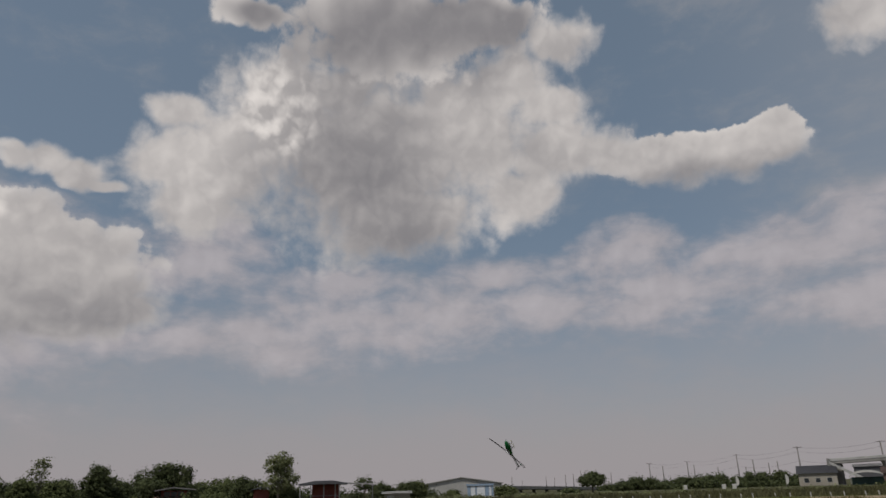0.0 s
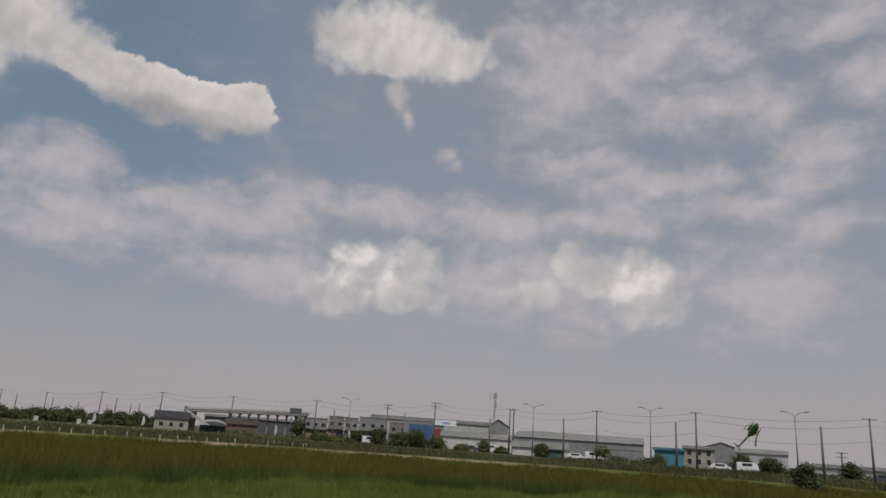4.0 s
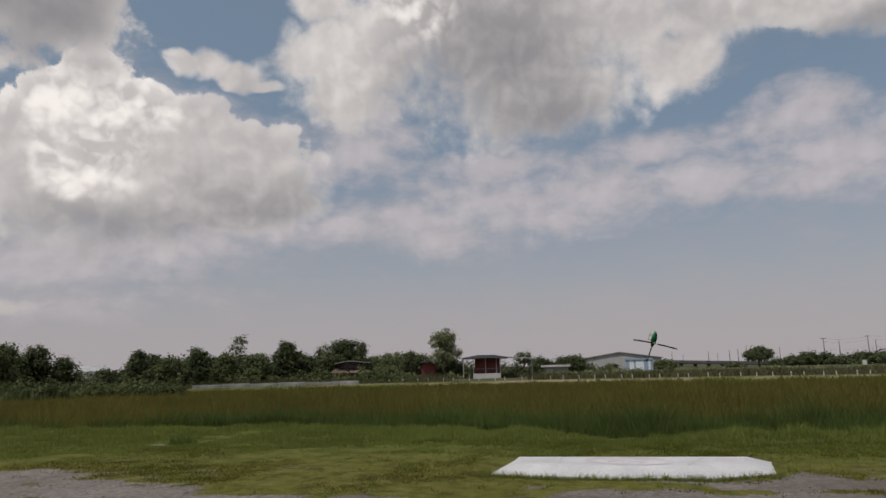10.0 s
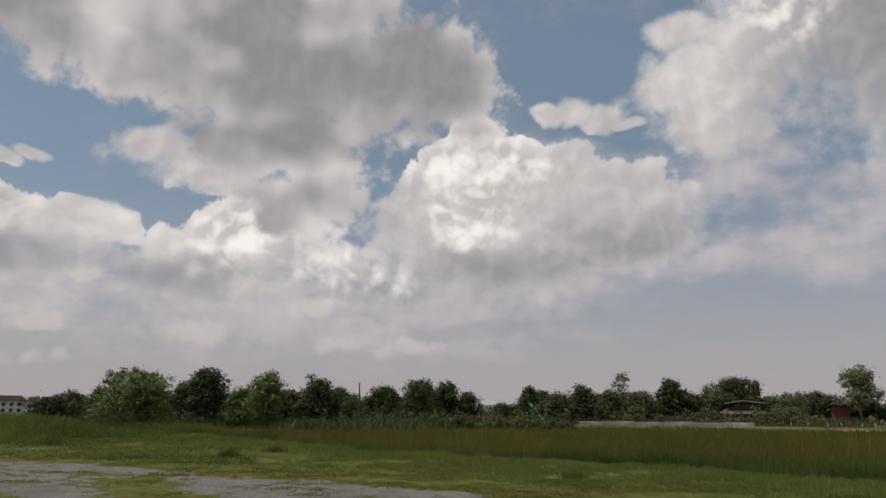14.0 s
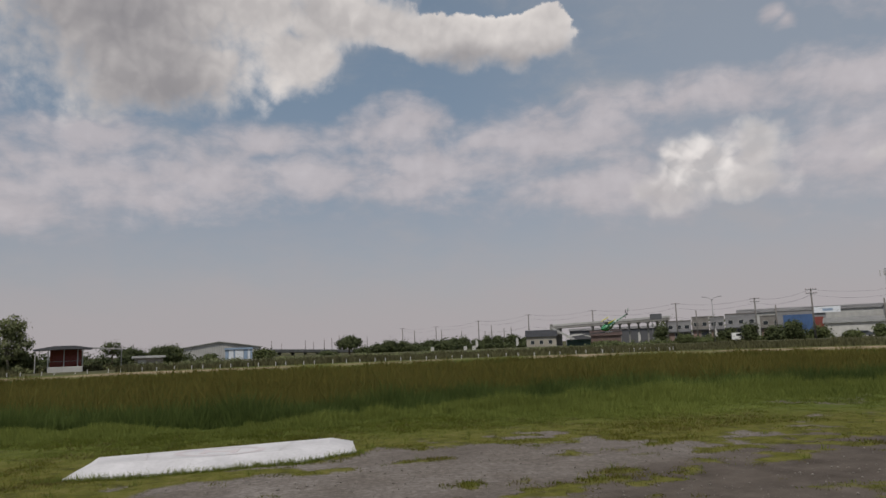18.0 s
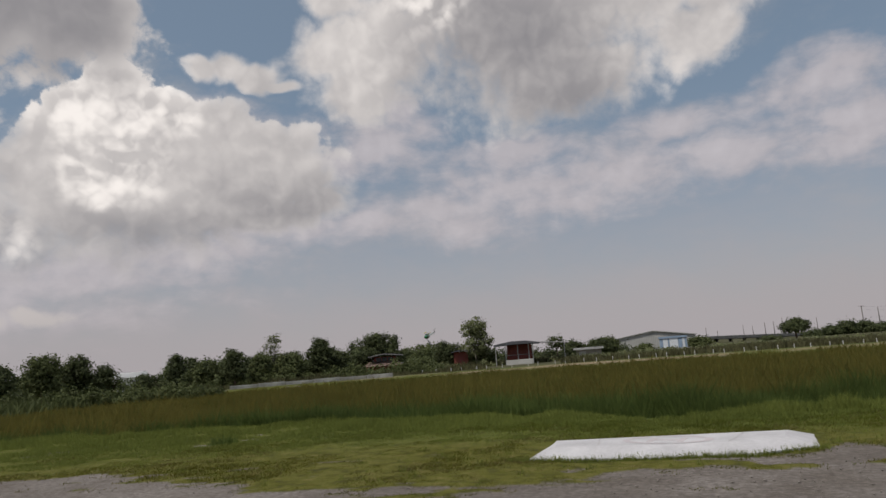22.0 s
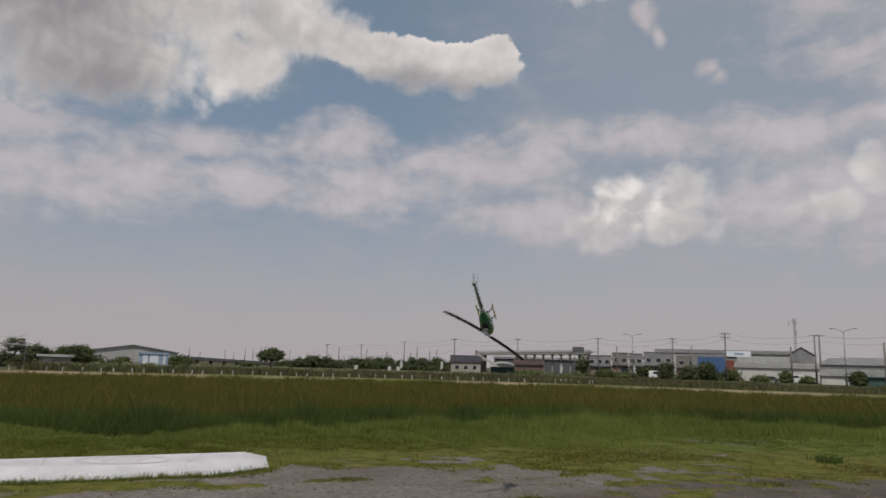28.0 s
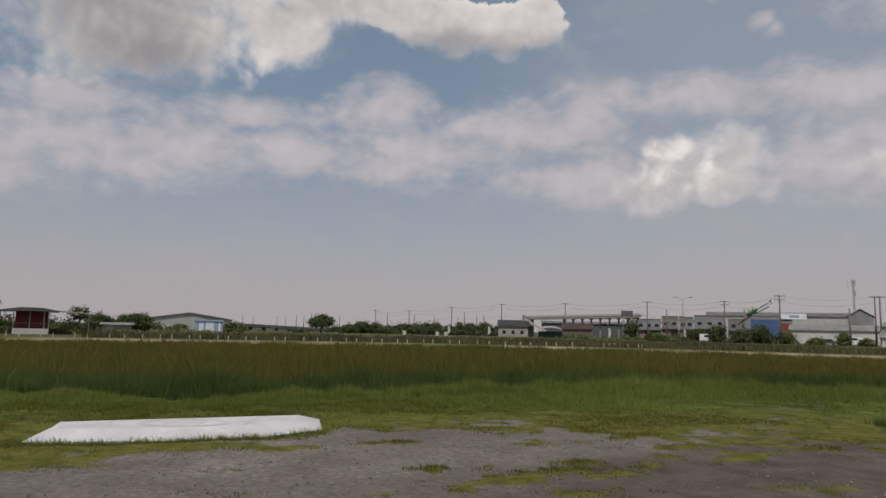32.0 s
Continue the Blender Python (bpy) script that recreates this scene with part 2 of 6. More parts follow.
# thin sheets, drawn out along the wind
drawn = wvec("MULTIPLY", wvec("ADD", p0, wvec("MULTIPLY", push, (0.30, 0.20, 0.0)).outputs[0]).outputs[0], (0.6, 1.2, 1.0)).outputs[0]
fibres = wmath("SUBTRACT", wnoise(drawn, 3.2, 9, 0.62).outputs["Fac"], 0.5)
veil_field = heaps(p1, BAND + WEST_BANK + BAND_EAST + LOW_HAZE, 1.3)
veil_field = wmath("SMOOTH_MAX", veil_field, heaps(p1, STREAKS + RAGGED + PALE_REST + CURL, 1.2), 0.15)
veil_dens = wmath("MULTIPLY_ADD", fibres, 1.9, wmath("MULTIPLY_ADD", billow, 0.5, veil_field))
veil_cover = wmath("MULTIPLY", wstep(veil_dens, -0.20, 0.85), 0.86)

# thin stray cloud all over the rest of the sky
stray = wmath("MULTIPLY", wstep(wnoise(drawn, 1.3, 8, 0.62).outputs["Fac"], 0.48, 0.80), 0.55)

# sunlit flanks and heads, and the thick, grey undersides
relief = wmath("MAXIMUM", wmath("SUBTRACT", billow, billow_sunward), -0.13)
bulk = wmath("SUBTRACT", wnoise(p0, 1.25, 2.5, 0.4).outputs["Fac"], 0.5)
thick = heaps(p1, THICK + UNDERSIDES, 1.3)
grey = wstep(wmath("MULTIPLY_ADD", mass, 0.5, thick), -0.40, 0.85)
sunny = wstep(wmath("MULTIPLY_ADD", ruffle, 0.4, heaps(p1, SUNNY, 1.2)), -0.35, 0.6)
thin_rim = wmath("SUBTRACT", 1.0, wstep(heap_dens, 0.0, 0.6))
lit = wmath("MULTIPLY_ADD", thin_rim, 0.14, 0.47)
lit = wmath("MULTIPLY_ADD", wmath("MULTIPLY_ADD", billow, 0.25, relief), wmath("MULTIPLY_ADD", sunny, 1.15, 0.30), lit)
lit = wmath("MULTIPLY_ADD", wmath("ADD", mass, bulk), 0.45, lit)
lit = wmath("MULTIPLY_ADD", wisps, 0.10, lit)
lit = wmath("MULTIPLY_ADD", grey, -0.32, lit)
lit = wstep(wmath("MULTIPLY_ADD", sunny, 0.26, lit), -0.20, 1.20)
# a bank is bright where it is thin and grey where it is deep
bank_deep = wstep(wmath("MULTIPLY_ADD", bulk, -2.6, wmath("MULTIPLY_ADD", wisps, 0.12, bank_field)), -0.30, 0.85)
bank_lit = wmath("MULTIPLY_ADD", bank_deep, -0.60, wmath("MULTIPLY_ADD", relief, 0.14, wmath("MULTIPLY_ADD", wisps, 0.10, 0.68)), clamp=True)

sky = wt.nodes.new("ShaderNodeTexSky")
sky.sky_type = "NISHITA"
sky.sun_disc = False
sky.sun_elevation, sky.sun_rotation = radians(SUN_EL), radians(SUN_AZ)
sky.air_density, sky.dust_density, sky.ozone_density = 1.0, 1.0, 1.0
GREY_BASE, SUNLIT, HAZE = (2.3, 2.22, 2.38), (9.3, 8.72, 8.3), (3.96, 3.63, 3.75)
cloud_colour = wmix(lit, GREY_BASE, SUNLIT)
veil_light = wmath("MULTIPLY_ADD", veil_dens, 0.30, wmath("MULTIPLY_ADD", relief, 0.45, wmath("MULTIPLY", mass, 0.4)))
veil_colour = wmix(wmath("ADD", veil_light, 0.38, clamp=True), (3.55, 3.28, 3.5), (5.8, 5.4, 5.6))
blue = wmix(0.62, sky.outputs[0], (1.92, 2.46, 2.98))
hazy = wmath("SUBTRACT", 1.0, wstep(height, -0.2, 2.1))
east = wmath("MULTIPLY", wstep(bearing, 0.2, 3.0), 0.32)
colour = wmix(east, blue, (4.2, 4.1, 4.2))
colour = wmix(stray, colour, (4.0, 3.85, 3.85))
colour = wmix(wmath("MULTIPLY", hazy, wmath("MULTIPLY_ADD", fibres, 0.7, 0.84), clamp=True), colour, HAZE)
colour = wmix(veil_cover, colour, veil_colour)
puffs = wstep(wmath("MULTIPLY_ADD", ruffle, 1.7, heaps(p1, HORIZON_PUFFS, 1.35)), -0.05, 0.75)
colour = wmix(wmath("MULTIPLY", puffs, 0.8), colour, (5.7, 5.25, 5.0))
colour = wmix(heap_cover, colour, cloud_colour)
colour = wmix(bank_cover, colour, wmix(bank_lit, GREY_BASE, SUNLIT))
low = wmath("SUBTRACT", 1.0, wstep(height, 0.0, 0.8))
colour = wmix(wmath("MULTIPLY", low, 0.8), colour, HAZE)
back = wt.nodes.new("ShaderNodeBackground")
wt.links.new(colour, back.inputs[0])
back.inputs[1].default_value = 0.1
out = wt.nodes.new("ShaderNodeOutputWorld")
wt.links.new(back.outputs[0], out.inputs[0])


# ---- materials ----
def material(name, colour, rough=0.8, metal=0.0, vary=0.15, scale=3.0, bump=0.0, bump_scale=20.0, island=0.0, tint=None, coat=0.0, per_object=0.0, leaf=0.0):
    """A surface whose colour varies at two scales, with fine relief. island: how much each loose piece differs."""
    m = bpy.data.materials.new(name)
    m.use_nodes = True
    nt = m.node_tree
    b = nt.nodes["Principled BSDF"]
    b.inputs["Roughness"].default_value, b.inputs["Metallic"].default_value = rough, metal
    b.inputs["Coat Weight"].default_value = coat
    if rough > 0.7 or leaf:
        b.inputs["Specular IOR Level"].default_value = 0.15
    tc = nt.nodes.new("ShaderNodeTexCoord")
    n1, n2 = nt.nodes.new("ShaderNodeTexNoise"), nt.nodes.new("ShaderNodeTexNoise")
    n1.inputs["Scale"].default_value, n2.inputs["Scale"].default_value = scale, scale * 9
    n1.inputs["Detail"].default_value, n2.inputs["Detail"].default_value = 5, 4
    for n in (n1, n2):
        nt.links.new(tc.outputs["Object"], n.inputs["Vector"])
    add = nt.nodes.new("ShaderNodeMath")
    add.operation = "MULTIPLY_ADD"
    nt.links.new(n2.outputs["Fac"], add.inputs[0])
    add.inputs[1].default_value = 0.5
    nt.links.new(n1.outputs["Fac"], add.inputs[2])
    last = add.outputs[0]
    if island or per_object:
        src = nt.nodes.new("ShaderNodeNewGeometry").outputs["Random Per Island"] if island else nt.nodes.new("ShaderNodeObjectInfo").outputs["Random"]
        isl = nt.nodes.new("ShaderNodeMath")
        isl.operation = "MULTIPLY_ADD"
        nt.links.new(src, isl.inputs[0])
        isl.inputs[1].default_value = island or per_object
        nt.links.new(last, isl.inputs[2])
        last = isl.outputs[0]
    ramp = nt.nodes.new("ShaderNodeMapRange")
    nt.links.new(last, ramp.inputs[0])
    ramp.inputs[1].default_value, ramp.inputs[2].default_value = 0.45, 1.05 + (island or per_object)
    mix = nt.nodes.new("ShaderNodeMix")
    mix.data_type = "RGBA"
    nt.links.new(ramp.outputs[0], mix.inputs[0])
    dark = [c * (1 - vary) for c in colour]
    light = list(tint) if tint else [min(1, c * (1 + vary)) for c in colour]
    mix.inputs[6].default_value, mix.inputs[7].default_value = (*dark, 1), (*light, 1)
    nt.links.new(mix.outputs[2], b.inputs["Base Color"])
    if leaf:
        # thin leaves let some of the light through
        thin, both = nt.nodes.new("ShaderNodeBsdfTranslucent"), nt.nodes.new("ShaderNodeMixShader")
        nt.links.new(mix.outputs[2], thin.inputs[0])
        both.inputs[0].default_value = leaf
        nt.links.new(b.outputs[0], both.inputs[1])
        nt.links.new(thin.outputs[0], both.inputs[2])
        nt.links.new(both.outputs[0], nt.nodes["Material Output"].inputs[0])
    if bump:
        n3, bp = nt.nodes.new("ShaderNodeTexNoise"), nt.nodes.new("ShaderNodeBump")
        n3.inputs["Scale"].default_value, n3.inputs["Detail"].default_value = bump_scale, 6
        nt.links.new(tc.outputs["Object"], n3.inputs["Vector"])
        nt.links.new(n3.outputs["Fac"], bp.inputs["Height"])
        bp.inputs["Strength"].default_value, bp.inputs["Distance"].default_value = bump, 0.02
        nt.links.new(bp.outputs[0], b.inputs["Normal"])
    return m


def ribbed(name, colour, pitch=0.25, rough=0.6, metal=0.0, vary=0.25):
    """Corrugated sheet: upright ribs in relief over weathered paint."""
    m = material(name, colour, rough, metal, vary, 0.4)
    nt = m.node_tree
    b = nt.nodes["Principled BSDF"]
    tc = nt.nodes.new("ShaderNodeTexCoord")
    w, bp = nt.nodes.new("ShaderNodeTexWave"), nt.nodes.new("ShaderNodeBump")
    w.inputs["Scale"].default_value = 0.314 / pitch
    nt.links.new(tc.outputs["Object"], w.inputs["Vector"])
    nt.links.new(w.outputs["Fac"], bp.inputs["Height"])
    bp.inputs["Distance"].default_value, bp.inputs["Strength"].default_value = 0.05, 0.7
    nt.links.new(bp.outputs[0], b.inputs["Normal"])
    return m


CONCRETE = material("concrete", (0.27, 0.26, 0.245), 0.85, vary=0.25, scale=0.6, bump=0.3)
POLE_CONCRETE = material("pole_concrete", (0.176, 0.164, 0.152), 0.85, vary=0.25, scale=0.5)
STEEL = material("galvanised_steel", (0.25, 0.25, 0.25), 0.55, 0.5, 0.15, 1.0)
WIRE = material("cable", (0.05, 0.05, 0.055), 0.6, vary=0.1)
WHITE_WALL = material("white_render", (0.51, 0.493, 0.468), 0.8, vary=0.18, scale=0.5)
CREAM_WALL = material("cream_render", (0.34, 0.31, 0.265), 0.8, vary=0.25, scale=0.4)
OLD_WHITEWASH = material("old_whitewash", (0.32, 0.315, 0.305), 0.85, vary=0.5, scale=0.8)
DRAB_WALL = material("drab_render", (0.20, 0.185, 0.17), 0.85, vary=0.4, scale=0.5)
CREAM_FRONT = material("cream_front", (0.72, 0.69, 0.60), 0.8, vary=0.12, scale=0.3)
DARK_GLASS = material("dark_glass", (0.03, 0.035, 0.04), 0.15, vary=0.2)
LIGHT_SHEET = ribbed("light_sheet", (0.40, 0.39, 0.375), 0.4)
GREY_SHEET = ribbed("grey_sheet", (0.22, 0.215, 0.22), 0.4)
PALE_SHEET = ribbed("pale_sheet", (0.408, 0.399, 0.383), 0.4)
ROOF_SHEET = ribbed("roof_sheet", (0.3, 0.285, 0.28), 0.4)
BLUE_SHEET = ribbed("blue_sheet", (0.05, 0.1, 0.22), 0.4)
TEAL_SHEET = ribbed("teal_sheet", (0.06, 0.2, 0.27), 0.4)
GREEN_SHEET = ribbed("green_sheet", (0.05, 0.1, 0.09), 0.4)
RED_PAINT = material("red_paint", (0.19, 0.045, 0.035), 0.7, vary=0.25)
BROWN_TILE = material("brown_tile", (0.27, 0.19, 0.165), 0.8, vary=0.25, scale=1.2)
RED_WOOD = material("red_brown_wood", (0.208, 0.064, 0.048), 0.75, vary=0.3, scale=1.0)
DARK_SHEET = material("dark_sheet", (0.09, 0.09, 0.099), 0.6, vary=0.2)
RUST_SHEET = ribbed("rust_sheet", (0.15, 0.10, 0.085), 0.3)
SIGN_BLUE = material("sign_blue", (0.26, 0.34, 0.46), 0.6, vary=0.25)
SIGN_WHITE = material("sign_white", (0.7, 0.72, 0.76), 0.5, vary=0.1)
BARK = material("bark", (0.14, 0.105, 0.077), 0.9, vary=0.35, scale=4.0, bump=0.6)
PALE_BARK = material("pale_bark", (0.22, 0.2, 0.16), 0.9, vary=0.3, scale=4.0, bump=0.6)
LEAF_DARK = material("leaf_dark", (0.050, 0.065, 0.028), 0.6, vary=0.3, scale=0.5, island=0.3, tint=(0.123, 0.143, 0.061), leaf=0.3)
LEAF_MID = material("leaf_mid", (0.069, 0.087, 0.033), 0.6, vary=0.3, scale=0.5, island=0.3, tint=(0.161, 0.183, 0.072), leaf=0.3)
LEAF_FRESH = material("leaf_fresh", (0.096, 0.148, 0.035), 0.55, vary=0.3, scale=0.5, island=0.3, tint=(0.264, 0.304, 0.099), leaf=0.3)
LEAF_DRY = material("leaf_dry", (0.113, 0.131, 0.060), 0.6, vary=0.3, scale=0.5, island=0.3, tint=(0.260, 0.277, 0.131), leaf=0.3)
REED_BROWN = material("reed_brown", (0.117, 0.107, 0.024), 0.8, vary=0.3, scale=0.09, island=0.35, tint=(0.212, 0.181, 0.047), leaf=0.5)
REED_GREEN = material("reed_green", (0.066, 0.104, 0.026), 0.75, vary=0.4, scale=0.15, island=0.4, tint=(0.150, 0.195, 0.050), leaf=0.5)
REED_FRONT = material("reed_front", (0.062, 0.094, 0.026), 0.75, vary=0.4, scale=0.15, island=0.4, tint=(0.150, 0.195, 0.050), leaf=0.5)
GRASS_MARGIN = material("margin_grass", (0.132, 0.168, 0.034), 0.75, vary=0.35, scale=0.2, island=0.5, tint=(0.272, 0.305, 0.074), leaf=0.4)
GRASS_GREEN = material("green_turf", (0.097, 0.120, 0.020), 0.8, vary=0.45, scale=0.5, island=0.5, tint=(0.195, 0.217, 0.038), leaf=0.55)
GRASS_DRY = material("dry_turf", (0.12, 0.10, 0.035), 0.85, vary=0.35, scale=0.25, island=0.5, tint=(0.21, 0.175, 0.07), leaf=0.3)
GRASS_SHORT = material("short_grass", (0.096, 0.098, 0.017), 0.8, vary=0.5, scale=0.6, island=0.5, tint=(0.198, 0.184, 0.033), leaf=0.55)
PAD_WHITE = material("pad_white", (0.53, 0.512, 0.52), 0.85, vary=0.17, scale=1.6, bump=0.25, bump_scale=6.0)
PAD_WORN = material("pad_joint", (0.45, 0.43, 0.43), 0.9, vary=0.15, scale=4.0)
PAD_RED = material("faded_red_paint", (0.53, 0.475, 0.485), 0.85, vary=0.1, scale=5.0)
CAR_WHITE = material("car_white", (0.75, 0.75, 0.74), 0.3, vary=0.05, coat=0.6)
CAR_GREY = material("car_grey", (0.12, 0.13, 0.15), 0.3, 0.4, vary=0.05, coat=0.6)
RUBBER = material("rubber", (0.02, 0.02, 0.02), 0.8, vary=0.2)
STONE = material("gravel_stone", (0.215, 0.19, 0.168), 0.9, vary=0.4, scale=6.0, island=0.6)
SCRUB = material("scrub", (0.080, 0.074, 0.038), 0.8, vary=0.4, scale=0.06, island=0.5, tint=(0.171, 0.165, 0.0793), leaf=0.3)


# ---- helpers for building ----
def polar(az, dist, z=0.0):
    """A place by its bearing from the camera (degrees to the right of +y) and its distance."""
    return Vector((dist * math.sin(radians(az)), dist * math.cos(radians(az)), z))


def rise(el, dist):
    """The height above the ground at which something stands that is seen el degrees above the horizon."""
    return EYE.z + dist * math.tan(radians(el))


def facing(az, dist, z=0.0, turn=0.0):
    """A pose at a bearing and distance whose -y side faces the camera."""
    return Matrix.Translation(polar(az, dist, z)) @ pose(0, 0, 0, 0, 0, -az + turn)


def part(name, bm, mat, parent, label="", smooth=False):
    me = bpy.data.meshes.new(name)
    bm.to_mesh(me)
    bm.free()
    me.materials.append(mat)
    if smooth:
        me.shade_smooth()
    ob = new(name, me)
    ob.parent = parent
    return tagged(ob, label) if label else ob


def share(name, me, parent, m):
    """One more object on a mesh that other pieces use too."""
    ob = new(name, me)
    ob.parent = parent
    ob.matrix_basis = m
    return ob


def thing(name, label, category, group="", m=None, kind=""):
    ob = new(name)
    ob.empty_display_size = 0.1
    if m is not None:
        ob.matrix_world = m
    return tagged(ob, label, category, group, kind)


def solid(name, bm, mat, label, category="", group="", kind="", m=None, smooth=False):
    """A thing or a piece of the setting that is one mesh."""
    ob = part(name, bm, mat, None, smooth=smooth)
    if m is not None:
        ob.matrix_world = m
    return tagged(ob, label, category, group, kind)


def box(bm, x0, x1, y0, y1, z0, z1, bevel=0.0):
    made = bmesh.ops.create_cube(bm, size=1.0, matrix=Matrix.Translation(((x0 + x1) / 2, (y0 + y1) / 2, (z0 + z1) / 2)) @ Matrix.Diagonal((x1 - x0, y1 - y0, z1 - z0, 1)))
    if bevel:
        edges = list({e for v in made["verts"] for e in v.link_edges})
        bmesh.ops.bevel(bm, geom=edges, offset=bevel, segments=1, affect="EDGES", profile=0.7)
    return bm


def boxed(*args, **kw):
    return box(bmesh.new(), *args, **kw)


def prism(bm, outline, depth0, depth1):
    """A solid from an outline in x and z, from y = depth0 to depth1."""
    front = [bm.verts.new((x, depth0, z)) for x, z in outline]
    rear = [bm.verts.new((x, depth1, z)) for x, z in outline]
    n = len(outline)
    bm.faces.new(front)
    bm.faces.new(rear[::-1])
    for i in range(n):
        bm.faces.new((front[i], rear[i], rear[(i + 1) % n], front[(i + 1) % n]))
    bmesh.ops.recalc_face_normals(bm, faces=bm.faces)
    return bm


def tube(bm, places, radii, sides=8, cap=True):
    """A round, tapered bar through some places."""
    places = [Vector(p) for p in places]
    rings = []
    for i, p in enumerate(places):
        along = (places[min(i + 1, len(places) - 1)] - places[max(i - 1, 0)]).normalized()
        side = along.orthogonal().normalized()
        if rings and abs(along.dot(Vector((1, 0, 0)))) < 0.9:
            side = along.cross(Vector((1, 0, 0))).normalized()
        up = along.cross(side)
        r = radii[i] if isinstance(radii, (list, tuple)) else radii
        rings.append([bm.verts.new(p + r * (math.cos(a) * side + math.sin(a) * up)) for a in (2 * math.pi * k / sides for k in range(sides))])
    for a, b in zip(rings, rings[1:]):
        for k in range(sides):
            bm.faces.new((a[k], a[(k + 1) % sides], b[(k + 1) % sides], b[k]))
    if cap:
        bm.faces.new(rings[0][::-1])
        bm.faces.new(rings[-1])
    return bm


def from_arrays(name, verts, faces, mat, corners):
    """A mesh from numpy arrays of corners and of faces with the same number of corners each."""
    me = bpy.data.meshes.new(name)
    me.vertices.add(len(verts))
    me.vertices.foreach_set("co", np.ascontiguousarray(verts, dtype=np.float32).ravel())
    me.loops.add(faces.size)
    me.loops.foreach_set("vertex_index", np.ascontiguousarray(faces, dtype=np.int32).ravel())
    me.polygons.add(len(faces))
    me.polygons.foreach_set("loop_start", np.arange(len(faces), dtype=np.int32) * corners)
    me.update(calc_edges=True)
    me.materials.append(mat)
    return me


# ---- the ground: one sheet to the horizon ----
MARGIN = ([-180, -98, -85, -78, -72, -63, -55, -42, -34, -25, -17, -12, -5, 3, 12, 20, 29, 38, 45, 65, 90, 180], [60.0, 60.0, 54.2, 48.8, 40.7, 27.7, 24.9, 22.6, 19.6, 18.2, 16.8, 15.9, 15.7, 17.1, 18.7, 19.6, 22.5, 24.5, 26.4, 33.0, 45.0, 60.0])
GRAVEL = ([-180, -98, -92, -86, -76, -72, -63, -55, -50, -45, -40, -30, -20, -15, -5, -3, -1, 6, 13, 17, 21, 28, 36, 42, 60, 180], [34, 34, 31.5, 26, 21, 19.1, 17.2, 15.4, 13.2, 11.5, 10.4, 9.6, 9.6, 10.3, 10.6, 11.2, 12.6, 13.2, 14.4, 13.2, 12.2, 12.4, 14.4, 15.0, 17, 30])
# where the low green grass before the reeds begins
GREENING = ([-180, -98, -80, -62, -53, -40, -27, -18, 3, 20, 29, 45, 65, 180], [34.0, 34.0, 23.5, 19.6, 17.1, 16.5, 15.6, 14.7, 15.4, 16.7, 17.6, 19.9, 25.0, 34.0])
# grass islands on the bare ground: middle, half length, half width, turn
ISLANDS = [(-26.5, -2.5, 4.6, 1.2, 8), (-20.5, -1.5, 2.1, 1.3, 5), (-15.6, -0.1, 1.7, 1.3, 0), (-16.5, 3.3, 4.4, 1.1, 6), (-10.8, 4.8, 1.7, 0.75, 20), (2.2, 8.3, 1.6, 0.55, 14), (4.6, 9.1, 2.0, 0.62, 22), (1.2, 13.6, 1.0, 0.35, 0), (2.6, 12.4, 0.9, 0.3, 4), (4.6, 12.7, 1.3, 0.35, -6), (9.0, 11.2, 1.6, 0.4, -12), (0.6, 10.8, 0.8, 0.25, 0), (-1.1, 10.2, 0.9, 0.3, 5), (3.0, 9.2, 0.8, 0.25, 0)]


def fbm(x, y, scale, octaves=4, seed=0.0):
    """Smooth noise about 0 on arrays, from sums of turned waves' lattice values."""
    total, amp = np.zeros_like(x), 1.0
    for o in range(octaves):
        sx, sy = x / scale * 2**o + 17.3 * o + seed, y / scale * 2**o - 9.1 * o + 2 * seed
        ix, iy = np.floor(sx), np.floor(sy)
        fx, fy = sx - ix, sy - iy
        fx, fy = fx * fx * (3 - 2 * fx), fy * fy * (3 - 2 * fy)

        def lattice(a, b):
            v = np.sin(a * 127.1 + b * 311.7) * 43758.5453
            return v - np.floor(v) - 0.5

        top = lattice(ix, iy + 1) * (1 - fx) + lattice(ix + 1, iy + 1) * fx
        low = lattice(ix, iy) * (1 - fx) + lattice(ix + 1, iy) * fx
        total += amp * (low * (1 - fy) + top * fy)
        amp *= 0.55
    return total


def smooth(v, low, high):
    s = np.clip((v - low) / (high - low), 0, 1)
    return s * s * (3 - 2 * s)


def margin_at(az):
    return np.interp(az, *MARGIN)


def ground_height(x, y):
    az, r = np.degrees(np.arctan2(x, y)), np.hypot(x, y)
    edge = margin_at(az)
    wet = smooth(r, edge + 0.5, edge + 4.0) * (1 - smooth(r, 70, 80)) * smooth(az, -84, -74) * (1 - smooth(az, 80, 100))
    near = 1 - smooth(r, 20, 60)
    return -0.62 * wet + near * (0.05 * fbm(x, y, 3.0, 3) + 0.02 * fbm(x, y, 0.5, 2))


def track_line(x):
    """The wheel track that bends away over the bare ground in the north-east."""
    return 9.15 + 0.15 * x + 0.042 * np.clip(x, 0, 20) ** 2


